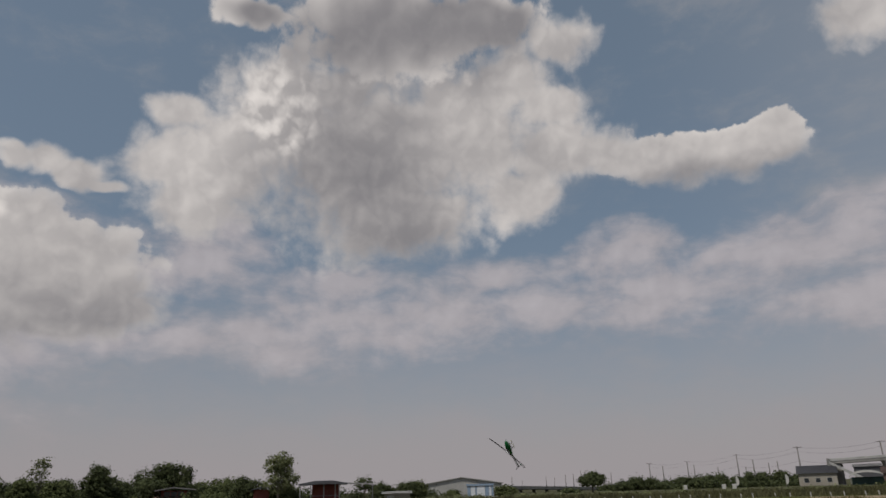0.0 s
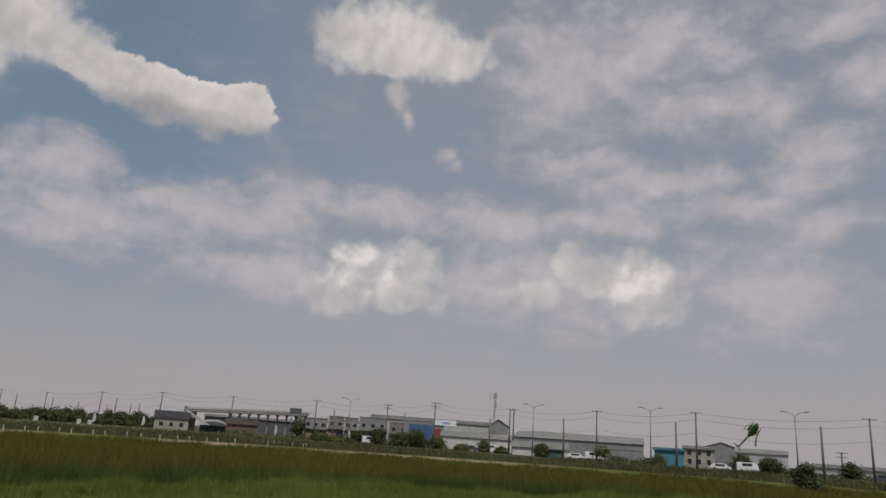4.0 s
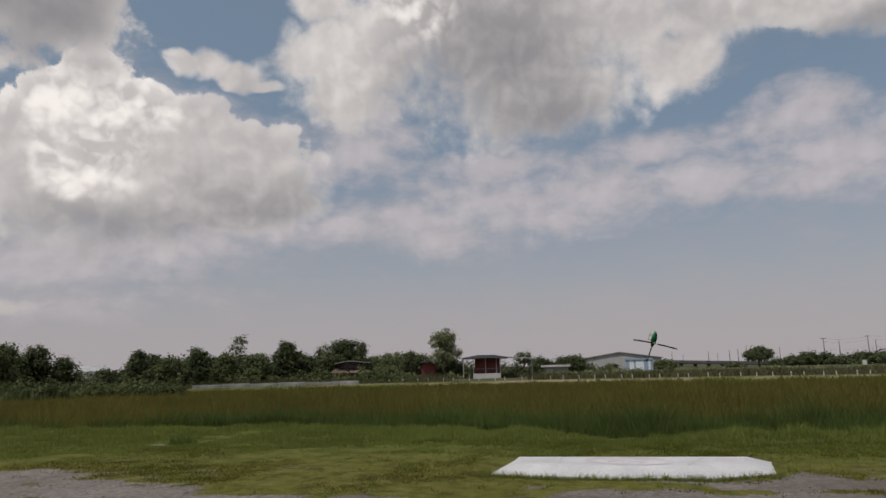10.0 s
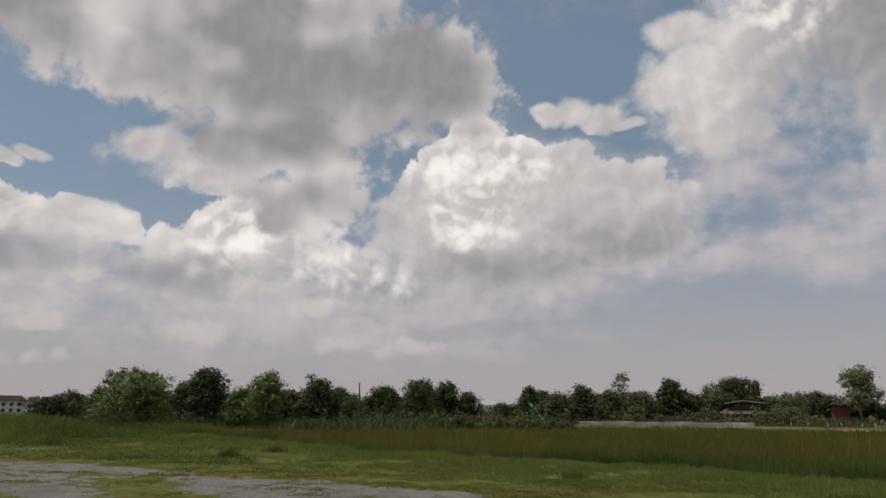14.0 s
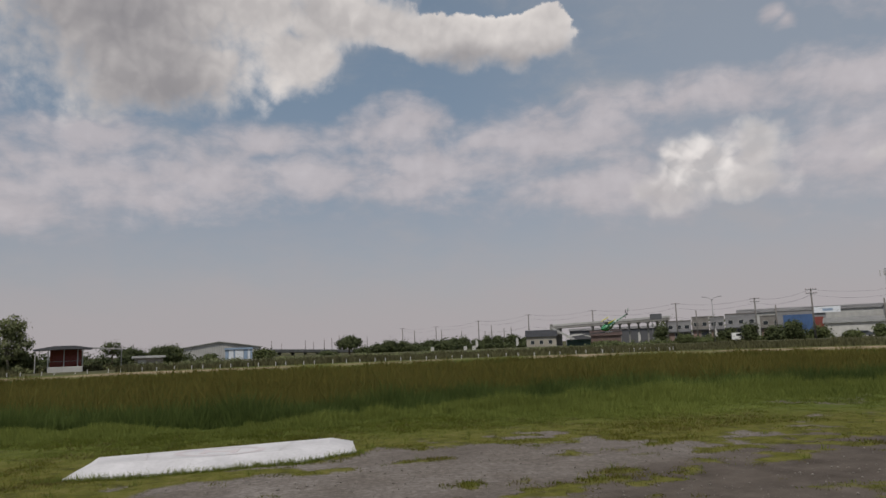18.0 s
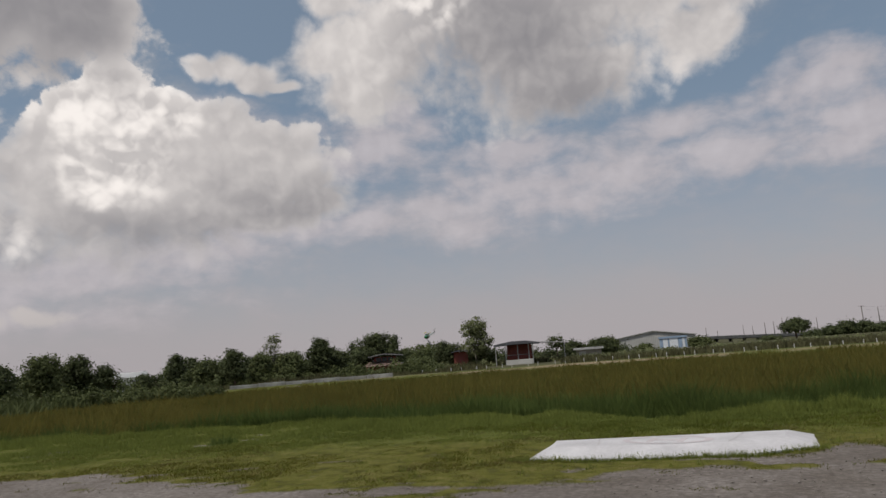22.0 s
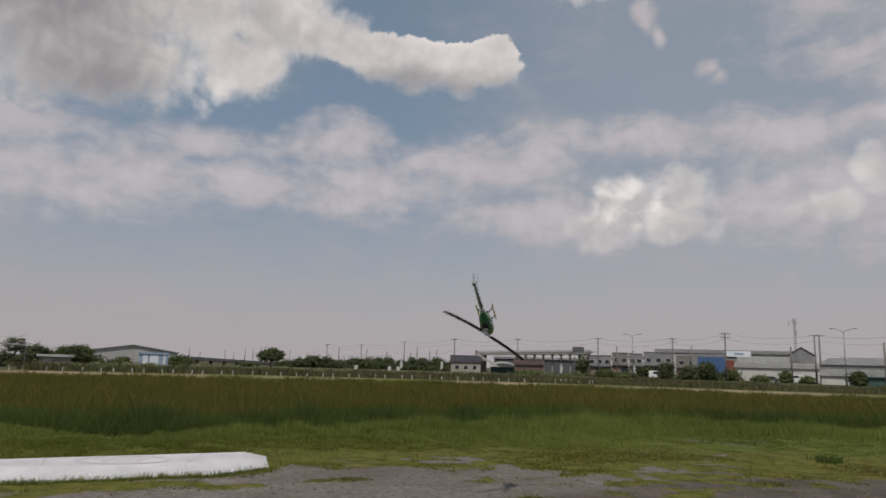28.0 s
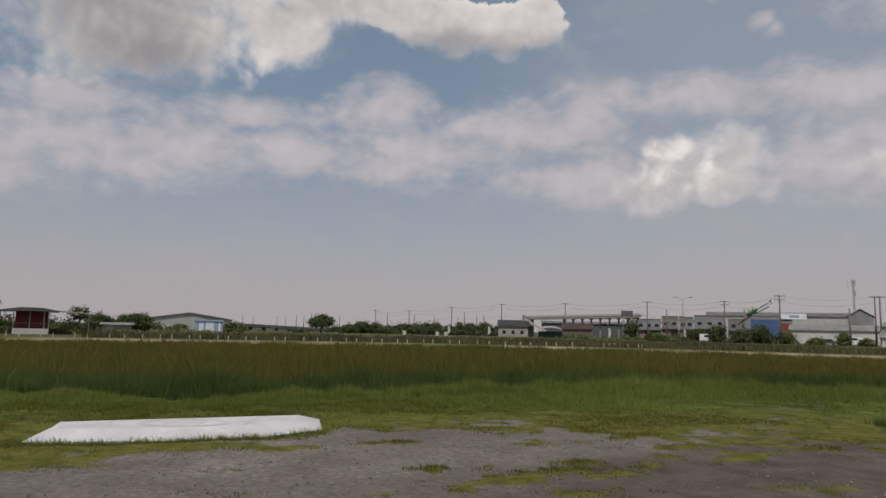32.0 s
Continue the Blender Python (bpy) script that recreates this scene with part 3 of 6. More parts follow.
def bareness(x, y):
    """1 on bare gravel and mud, 0 under grass."""
    az, r = np.degrees(np.arctan2(x, y)), np.hypot(x, y)
    edge = np.interp(az, *GRAVEL)
    base = 0.98 * (1 - smooth(r, edge - 1.6, edge + 1.4)) - 0.22
    # wheel tracks draw the patches out along the way the vehicles take
    turn = np.radians(25.0 - 28.0 * smooth(x, -14, 1))
    u, v = x * np.cos(turn) + y * np.sin(turn), y * np.cos(turn) - x * np.sin(turn)
    for cx, cy, a, b, deg in ISLANDS:
        c, s = math.cos(radians(deg)), math.sin(radians(deg))
        du, dv = ((x - cx) * c + (y - cy) * s) / a, ((y - cy) * c - (x - cx) * s) / b
        base = base - 0.68 * (1 - smooth(np.hypot(du, dv), 0.2, 1.35))
    # a driven track keeps clear of grass
    lane = 1 - smooth(np.abs(y - track_line(x)), 0.25, 0.6)
    base = base + 0.35 * lane * smooth(x, -3, 0)
    pool = fbm(u * 0.28, v, 2.2, 3, 3.0) * 0.7 + fbm(u * 0.35, v, 0.8, 3, 8.0) * 0.75 + fbm(u * 0.7, v, 0.3, 3, 5.0) * 0.85
    return np.clip(smooth(base + pool * 1.0, 0.20, 0.62), 0, 1)


def build_ground():
    angles = np.radians(np.concatenate([np.arange(-104, 72, 0.42), np.arange(72, 256, 1.0)]))
    radii = np.concatenate([[0.4], np.arange(0.8, 6.5, 0.22), np.arange(6.5, 18, 0.11), np.arange(18, 30, 0.25), np.geomspace(30, 120, 50), np.geomspace(130, 4500, 22)])
    a, r = np.meshgrid(angles, radii)
    x, y = (r * np.sin(a)).ravel(), (r * np.cos(a)).ravel()
    z = ground_height(x, y)
    bare = bareness(x, y)
    nr, na = r.shape
    i, j = np.meshgrid(np.arange(nr - 1), np.arange(na), indexing="ij")
    k = (j + 1) % na
    quads = np.stack([i * na + j, (i + 1) * na + j, (i + 1) * na + k, i * na + k], -1).reshape(-1, 4)[:, ::-1]
    z = z - bare * 0.015
    # close the middle, under the eye
    fan = np.array([(len(x), (k + 2) % na, k + 1, k) for k in range(0, na - 1, 2)] + ([(len(x), 1, 0, na - 1)] if na % 2 else []))
    quads = np.vstack([quads, fan])
    verts = np.vstack([np.stack([x, y, z], -1), [[0, 0, 0]]])
    me = from_arrays("ground", verts, quads, ground_material(), 4)
    az = np.degrees(np.arctan2(x, y))
    rr = np.hypot(x, y)
    sand = smooth(rr, 77, 79) * (1 - smooth(rr, 84, 88)) * smooth(az, -40, -32) * (1 - smooth(az, 36, 46)) * np.clip(0.75 + 1.6 * fbm(x, y, 7.0, 3, 5.0) - 0.5 * smooth(az, -8, 0) * (1 - smooth(az, 10, 16)), 0, 1)
    dirt = 0.35 * smooth(fbm(x, y, 2.5, 3, 12.0), -0.1, 0.4) + 0.30 * smooth(x, -2.5, 2.5) + 0.65 * smooth(track_line(x) - 0.5 - y + 0.5 * fbm(x, y, 1.2, 3, 41.0), -0.25, 0.6) * smooth(x, 0.5, 3.0)
    rough_land = smooth(rr, 84, 92)
    for name, values in (("bare", bare * (1 - rough_land)), ("sand", sand), ("mud", dirt), ("scrub", rough_land * (1 - sand)), ("green", smooth(rr - np.interp(az, *GREENING), -3.0, 1.5) * (0.35 + 0.65 * smooth(az, -50, -22)))):
        at = me.attributes.new(name, "FLOAT", "POINT")
        at.data.foreach_set("value", np.append(values, 0).astype(np.float32))
    me.shade_smooth()
    return tagged(new("ground", me), "flat field of patchy grass, gravel and a low marsh", "ground", kind="structure")


def ground_material():
    m = bpy.data.materials.new("field_ground")
    m.use_nodes = True
    nt = m.node_tree
    b = nt.nodes["Principled BSDF"]
    b.inputs["Roughness"].default_value, b.inputs["Specular IOR Level"].default_value = 0.95, 0.1
    tc = nt.nodes.new("ShaderNodeTexCoord")

    def noise_of(scale, detail, rough=0.6):
        n = nt.nodes.new("ShaderNodeTexNoise")
        nt.links.new(tc.outputs["Object"], n.inputs["Vector"])
        n.inputs["Scale"].default_value, n.inputs["Detail"].default_value, n.inputs["Roughness"].default_value = scale, detail, rough
        return n.outputs["Fac"]

    def ramp_of(fac, *stops):
        n = nt.nodes.new("ShaderNodeValToRGB")
        nt.links.new(fac, n.inputs[0])
        while len(n.color_ramp.elements) < len(stops):
            n.color_ramp.elements.new(0.5)
        for e, (at, colour) in zip(n.color_ramp.elements, stops):
            e.position, e.color = at, (*colour, 1)
        return n.outputs[0]

    def mixed(fac, one, two):
        n = nt.nodes.new("ShaderNodeMix")
        n.data_type = "RGBA"
        nt.links.new(fac, n.inputs[0])
        nt.links.new(one, n.inputs[6])
        nt.links.new(two, n.inputs[7])
        return n.outputs[2]

    def attribute(name):
        n = nt.nodes.new("ShaderNodeAttribute")
        n.attribute_name = name
        return n.outputs["Fac"]

    grass = ramp_of(noise_of(2.6, 9, 0.72), (0.34, (0.048, 0.046, 0.014)), (0.5, (0.104, 0.103, 0.018)), (0.66, (0.155, 0.135, 0.045)))
    lush = ramp_of(noise_of(1.6, 9, 0.72), (0.32, (0.050, 0.068, 0.014)), (0.68, (0.132, 0.153, 0.032)))
    fine = ramp_of(noise_of(11.0, 8, 0.75), (0.3, (0.110, 0.095, 0.083)), (0.5, (0.188, 0.165, 0.149)), (0.72, (0.33, 0.295, 0.268)))
    damp = ramp_of(noise_of(0.9, 6, 0.65), (0.35, (0.74, 0.72, 0.69)), (0.6, (1.0, 1.0, 1.0)))
    wetted = nt.nodes.new("ShaderNodeMix")
    wetted.data_type, wetted.blend_type = "RGBA", "MULTIPLY"
    wetted.inputs[0].default_value = 1.0
    nt.links.new(fine, wetted.inputs[6])
    nt.links.new(damp, wetted.inputs[7])
    gravel = wetted.outputs[2]
    mud = ramp_of(noise_of(1.3, 8, 0.7), (0.3, (0.055, 0.044, 0.036)), (0.7, (0.135, 0.112, 0.094)))
    sand = ramp_of(noise_of(0.5, 4), (0.3, (0.22, 0.16, 0.10)), (0.7, (0.36, 0.28, 0.19)))
    bare = nt.nodes.new("ShaderNodeMath")
    bare.operation = "MULTIPLY_ADD"
    nt.links.new(noise_of(14, 5, 0.7), bare.inputs[0])
    bare.inputs[1].default_value = 0.5
    nt.links.new(attribute("bare"), bare.inputs[2])
    step = nt.nodes.new("ShaderNodeMapRange")
    nt.links.new(bare.outputs[0], step.inputs[0])
    step.inputs[1].default_value, step.inputs[2].default_value = 0.5, 0.95
    soil = mixed(attribute("mud"), gravel, mud)
    scrub = ramp_of(noise_of(0.25, 6), (0.3, (0.045, 0.05, 0.022)), (0.7, (0.11, 0.10, 0.055)))
    colour = mixed(attribute("sand"), mixed(attribute("scrub"), mixed(step.outputs[0], mixed(attribute("green"), grass, lush), soil), scrub), sand)
    nt.links.new(colour, b.inputs["Base Color"])
    bp = nt.nodes.new("ShaderNodeBump")
    nt.links.new(noise_of(22, 8, 0.75), bp.inputs["Height"])
    bp.inputs["Strength"].default_value, bp.inputs["Distance"].default_value = 0.55, 0.02
    nt.links.new(bp.outputs[0], b.inputs["Normal"])
    return m


build_ground()


# ---- grass and reeds ----
PAD = 0.966  # the pad and its surroundings are drawn on a plan this much larger


def near_pad(x, y, wide=2.35, deep=1.5):
    return (np.abs(x / PAD + 2.75) < wide) & (np.abs(y / PAD - 12.3) < deep)


def pad_front(x):
    return PAD * np.interp(x / PAD, [-4.75, -2.75, -1.3, -0.5], [10.95, 11.15, 11.6, 12.4])


def blades(name, az, r, heights, widths, mat, label, lean=0.35, per=4, category="grass", slim=False):
    """Tufts of bent, tapering blades, each standing on the ground at a bearing and distance."""
    n = len(az)
    rng = np.random.default_rng(len(name) * 7 + n)
    x, y = r * np.sin(np.radians(az)), r * np.cos(np.radians(az))
    x, y, h, w = (np.repeat(v, per) for v in (x, y, heights, widths))
    k = len(x)
    spread = w * 3.0
    x, y = x + rng.normal(0, 1, k) * spread, y + rng.normal(0, 1, k) * spread
    z = ground_height(x, y) - 0.02
    h = h * rng.uniform(0.55, 1.1, k)
    tilt, turn = rng.uniform(0.05, lean, k) * h, rng.uniform(0, 2 * np.pi, k)
    dx, dy = np.cos(turn) * tilt, np.sin(turn) * tilt
    face = rng.uniform(0, np.pi, k)
    wx, wy = np.cos(face) * w / 2, np.sin(face) * w / 2
    v = np.empty((k, 5, 3))
    v[:, 0] = np.stack([x - wx, y - wy, z], -1)
    v[:, 1] = np.stack([x + wx, y + wy, z], -1)
    v[:, 2] = np.stack([x + 0.35 * dx + 0.8 * wx, y + 0.35 * dy + 0.8 * wy, z + 0.6 * h], -1)
    v[:, 3] = np.stack([x + 0.35 * dx - 0.8 * wx, y + 0.35 * dy - 0.8 * wy, z + 0.6 * h], -1)
    v[:, 4] = np.stack([x + dx, y + dy, z + h], -1)
    if slim:
        me = from_arrays(name, v[:, [0, 1, 4]].reshape(-1, 3), np.arange(3 * k).reshape(-1, 3), mat, 3)
        return tagged(new(name, me), label, category, kind="stuff")
    base = np.arange(k)[:, None] * 5
    tris = np.concatenate([base + [0, 1, 2], base + [0, 2, 3], base + [3, 2, 4]], 1).reshape(-1, 3)
    me = from_arrays(name, v.reshape(-1, 3), tris, mat, 3)
    return tagged(new(name, me), label, category, kind="stuff")


def sown(count, az0, az1, near, far, seed, power=1.0):
    """Bearings and distances spread over a sector, thinning out with distance."""
    rng = np.random.default_rng(seed)
    az = rng.uniform(az0, az1, count)
    lo, hi = near(az), far(az)
    return az, lo + (hi - lo) * rng.uniform(0, 1, count) ** power, rng


def plant_grass():
    edge = margin_at
    hole = lambda az, r: ((az + 13.4) / 2.9) ** 2 + ((r - edge(az) - 1.5) / 1.5) ** 2 < 1 + 1.6 * fbm(r * np.sin(np.radians(az)), r, 0.7, 3, 2.0)
    # reed bed behind the margin
    az, r, rng = sown(110000, -80, 72, lambda a: edge(a) + 1.6 + 2.6 * smooth(a, -12, 6), lambda a: 76 + 0 * a, 11, 1.7)
    x, y = r * np.sin(np.radians(az)), r * np.cos(np.radians(az))
    keep = ~hole(az, r)
    az, r, x, y = az[keep], r[keep], x[keep], y[keep]
    front = r - edge(az) - 1.6 - 2.6 * smooth(az, -12, 6)
    ragged = front > 0.5 + 2.2 * fbm(x, y, 2.4, 3, 51.0)
    clumped = ragged & (rng.uniform(0, 1, len(az)) < 0.8 + 1.3 * fbm(x, y, 0.9, 2, 9.0) + smooth(r, 35, 55))
    az, r, x, y = az[clumped], r[clumped], x[clumped], y[clumped]
    deep = r - edge(az)
    front = front[clumped]
    tall = (0.86 + 0.28 * fbm(x, y, 6.0, 3, 1.0) + 0.75 * fbm(x, y, 1.3, 2, 7.0)) * (0.82 + 0.18 * smooth(deep, 1.0, 4.5)) * (1 - 0.36 * smooth(r, 42, 72)) * np.where(rng.uniform(0, 1, len(az)) < 0.03, 1.3, 1.0)
    # green stems at the front and below; brown seedheads stand over them further in
    green = front + rng.normal(0, 1.0, len(az)) < 5.0 - 3.5 * (1 - smooth(az, -58, -40)) + 6 * fbm(x, y, 5.0, 2, 4.0)
    under = ~green & (rng.uniform(0, 1, len(az)) < 0.28)
    tall = np.where(under, 0.80 * tall, np.where(green, 0.92 * tall, tall))
    green |= under
    wide = 0.016 + 0.0011 * r
    # the thick front of the bed, in clumps with dark gaps between them
    ta, tr, trng = sown(24000, -47, 72, lambda a: edge(a) + 1.7 + 2.6 * smooth(a, -12, 6), lambda a: edge(a) + 5.2 + 2.6 * smooth(a, -12, 6), 17, 1.3)
    tx, ty = tr * np.sin(np.radians(ta)), tr * np.cos(np.radians(ta))
    stand = (fbm(tx, ty, 0.75, 3, 61.0) > -0.12) & (tr - edge(ta) - 1.6 - 2.6 * smooth(ta, -12, 6) > 0.3 + 2.2 * fbm(tx, ty, 2.4, 3, 51.0)) & ~hole(ta, tr)
    ta, tr, tx, ty = ta[stand], tr[stand], tx[stand], ty[stand]
    blades("front_reeds", ta, tr, np.clip(0.92 + 0.9 * fbm(tx, ty, 1.3, 3, 63.0), 0.4, 1.3) * (0.55 + 0.45 * smooth(tr - edge(ta) - 2.6 * smooth(ta, -12, 6), 2.2, 4.6)), 0.042 + 0 * tr, REED_FRONT, "thick clumps of dark green reeds along the marsh front", 0.9, 6, slim=True)
    blades("reeds", az[green], r[green], tall[green], wide[green], REED_GREEN, "dense dark green reeds in a wet hollow", 0.95, 6, slim=True)
    blades("seeding_reeds", az[~green], r[~green], tall[~green] * 1.05, wide[~green], REED_BROWN, "brown-topped seeding reeds filling the marsh", 1.05, 6, slim=True)
    # fresh margin
    az, r, rng = sown(84000, -80, 72, lambda a: np.interp(a, *GREENING) - 1.0, lambda a: edge(a) + 1.7 + 2.6 * smooth(a, -12, 6), 12)
    keep = ~hole(az, r)
    az, r = az[keep], r[keep]
    start = np.interp(az, *GREENING)
    up = smooth((r - start) / (edge(az) + 1.5 - start), -0.1, 1.1)
    x, y = r * np.sin(np.radians(az)), r * np.cos(np.radians(az))
    up = (0.05 + (0.13 + 0.20 * smooth(az, -10, 2)) * up**1.3) * np.clip(1 + 1.3 * fbm(x, y, 1.6, 3) + 1.1 * fbm(x, y, 0.5, 2, 3.0), 0.3, 2.2)
    blades("margin_grass", az, r, up, 0.018 + 0 * az, GRASS_MARGIN, "fresh green knee-high grass along the marsh edge", 0.8, 6, slim=True)
    # short turf
    az, r, rng = sown(120000, -104, 66, lambda a: 6.5 + 0 * a, lambda a: np.minimum(np.interp(a, *GREENING) + 2.0, edge(a)), 13, 1.2)
    x, y = r * np.sin(np.radians(az)), r * np.cos(np.radians(az))
    thin = bareness(x, y)
    keep = (rng.uniform(0, 1, len(az)) > thin * 1.04) & ~((x > -4.9 * PAD) & (x < -0.5 * PAD) & (y > pad_front(x)) & (y < PAD * np.interp(x / PAD, [-4.95, -0.62], [12.5, 13.7])))
    az, r, x, y = az[keep], r[keep], x[keep], y[keep]
    lush = smooth(fbm(x, y, 1.5, 3, 2.0), -0.2, 0.5) + 0.8 * smooth(r, edge(az) - 4, edge(az))
    toss = rng.uniform(0, 1, len(az))
    greener = toss < 0.10 + 0.8 * smooth(r - np.interp(az, *GREENING), -3.0, 1.0) * (0.3 + 0.7 * smooth(az, -50, -22)) + 0.9 * np.clip(fbm(x, y, 1.1, 3, 21.0), 0, 1)
    drier = ~greener & (toss > 0.80 - 1.1 * np.clip(fbm(x, y, 0.9, 3, 23.0), -0.1, 1))
    up = 0.026 + 0.034 * lush + 0.03 * np.clip(fbm(x, y, 0.35, 2, 25.0), 0, 1)
    for name, some, mat, label in (
        ("short_grass", ~greener & ~drier, GRASS_SHORT, "short yellow-green turf, worn and patchy"),
        ("green_grass", greener, GRASS_GREEN, "short fresh green turf near the marsh"),
        ("dry_grass", drier, GRASS_DRY, "dry straw-coloured blades among the turf"),
    ):
        blades(name, az[some], r[some], up[some], 0.010 + 0.0006 * r[some], mat, label, 1.2, 6, slim=True)
    # taller tufts here and there, and along the pad's edge
    az, r, rng = sown(2600, -104, 66, lambda a: 7.0 + 0 * a, lambda a: edge(a) + 0.5, 16)
    x, y = r * np.sin(np.radians(az)), r * np.cos(np.radians(az))
    clear = ~near_pad(x, y) & (bareness(x, y) < rng.uniform(0.0, 0.7, len(x)))
    blades("grass_tufts", az[clear], r[clear], 0.04 + 0.11 * rng.uniform(0, 1, clear.sum()) ** 3, 0.012 + 0 * az[clear], GRASS_MARGIN, "scattered taller tufts of green grass", 0.9, 14, slim=True)
    fx = PAD * rng.uniform(-5.1, -0.4, 900)
    fy = pad_front(fx) - 0.03 + rng.normal(0, 0.06, 900)
    blades("pad_fringe", np.degrees(np.arctan2(fx, fy)), np.hypot(fx, fy), 0.05 + 0.09 * rng.uniform(0, 1, 900) ** 2, 0.013 + 0 * fx, GRASS_MARGIN, "ragged grass growing over the pad's edge", 0.9, 6, slim=True)
    # weeds before the far left trees and along the fence
    az, r, rng = sown(22000, -104, -72, lambda a: np.interp(a, *GREENING) + 1.0, lambda a: 74 + 0 * a, 14)
    x, y = r * np.sin(np.radians(az)), r * np.cos(np.radians(az))
    up = (0.10 + 0.85 * smooth(r, 36, 68)) * np.clip(1 + 1.5 * fbm(x, y, 4.0, 3, 31.0), 0.25, 1.8)
    tangle = rng.uniform(0, 1, len(az)) < 0.45 + 0.8 * fbm(x, y, 5.0, 2, 33.0)
    blades("weeds", az[tangle], r[tangle], up[tangle], 0.03 + 0.0006 * r[tangle], GRASS_MARGIN, "rank green weeds below the trees", 0.7, 5, slim=True)
    blades("dull_weeds", az[~tangle], r[~tangle], up[~tangle], 0.03 + 0.0006 * r[~tangle], REED_GREEN, "dull green weeds and seedheads below the trees", 0.7, 5, slim=True)
    az, r, rng = sown(20000, -52, 74, lambda a: 88 + 0 * a, lambda a: 128 + 0 * a, 15)
    x, y = r * np.sin(np.radians(az)), r * np.cos(np.radians(az))
    open_front = (az > -26.5) & (az < -20.0) & (r < 109)
    az, r, x, y = az[~open_front], r[~open_front], x[~open_front], y[~open_front]
    blades("verge_scrub", az, r, np.clip(0.55 + 1.1 * fbm(x, y, 5.0, 3, 6.0), 0.15, 1.4), 0.12 + 0 * az, SCRUB, "low dull scrub behind the fence", 0.6, 4)


def plant_tuft(az, r, tall, wide, count, seed):
    rng = np.random.default_rng(seed)
    q = polar(az, r)
    x, y = q.x + rng.normal(0, wide, count), q.y + rng.normal(0, wide, count)
    name = "weed_tuft"
    return blades(name, np.degrees(np.arctan2(x, y)), np.hypot(x, y), tall * rng.uniform(0.6, 1.1, count), 0.03 + 0 * x, REED_GREEN, "dark green weed tuft standing alone in grass", 0.7, 5, "weed", slim=True)


def strew_stones():
    """Loose gravel: small broken stones lying on the bare ground."""
    rng = np.random.default_rng(71)
    az, r = rng.uniform(-104, 66, 16000), 6.5 + 14 * rng.uniform(0, 1, 16000) ** 1.2
    x, y = r * np.sin(np.radians(az)), r * np.cos(np.radians(az))
    keep = (bareness(x, y) > rng.uniform(0.2, 0.9, len(x))) & ~near_pad(x, y)
    x, y = x[keep], y[keep]
    n = len(x)
    size = 0.005 + 0.016 * rng.uniform(0, 1, n) ** 5
    z = ground_height(x, y) - 0.012
    octa = np.array([(1, 0, 0), (0, 1, 0), (-1, 0, 0), (0, -1, 0), (0, 0, 0.8), (0, 0, -0.8)])
    v = octa[None] * size[:, None, None] * rng.uniform(0.6, 1.4, (n, 6, 1))
    v += np.stack([x, y, z + size * 0.3], -1)[:, None]
    faces = np.array([(0, 1, 4), (1, 2, 4), (2, 3, 4), (3, 0, 4), (1, 0, 5), (2, 1, 5), (3, 2, 5), (0, 3, 5)])
    me = from_arrays("gravel", v.reshape(-1, 3), (np.arange(n)[:, None, None] * 6 + faces[None]).reshape(-1, 3), STONE, 3)
    return tagged(new("gravel", me), "loose grey gravel stones on bare ground", "gravel", kind="stuff")


plant_grass()
for row in ((-85.9, 38.3, 0.5, 0.22, 60, 1), (-73.9, 26.6, 0.4, 0.15, 50, 2), (-70.4, 30.0, 0.4, 0.2, 40, 3), (39.5, 16.7, 0.22, 0.12, 40, 4), (-47.0, 19.0, 0.25, 0.15, 40, 5)):
    plant_tuft(*row)
strew_stones()


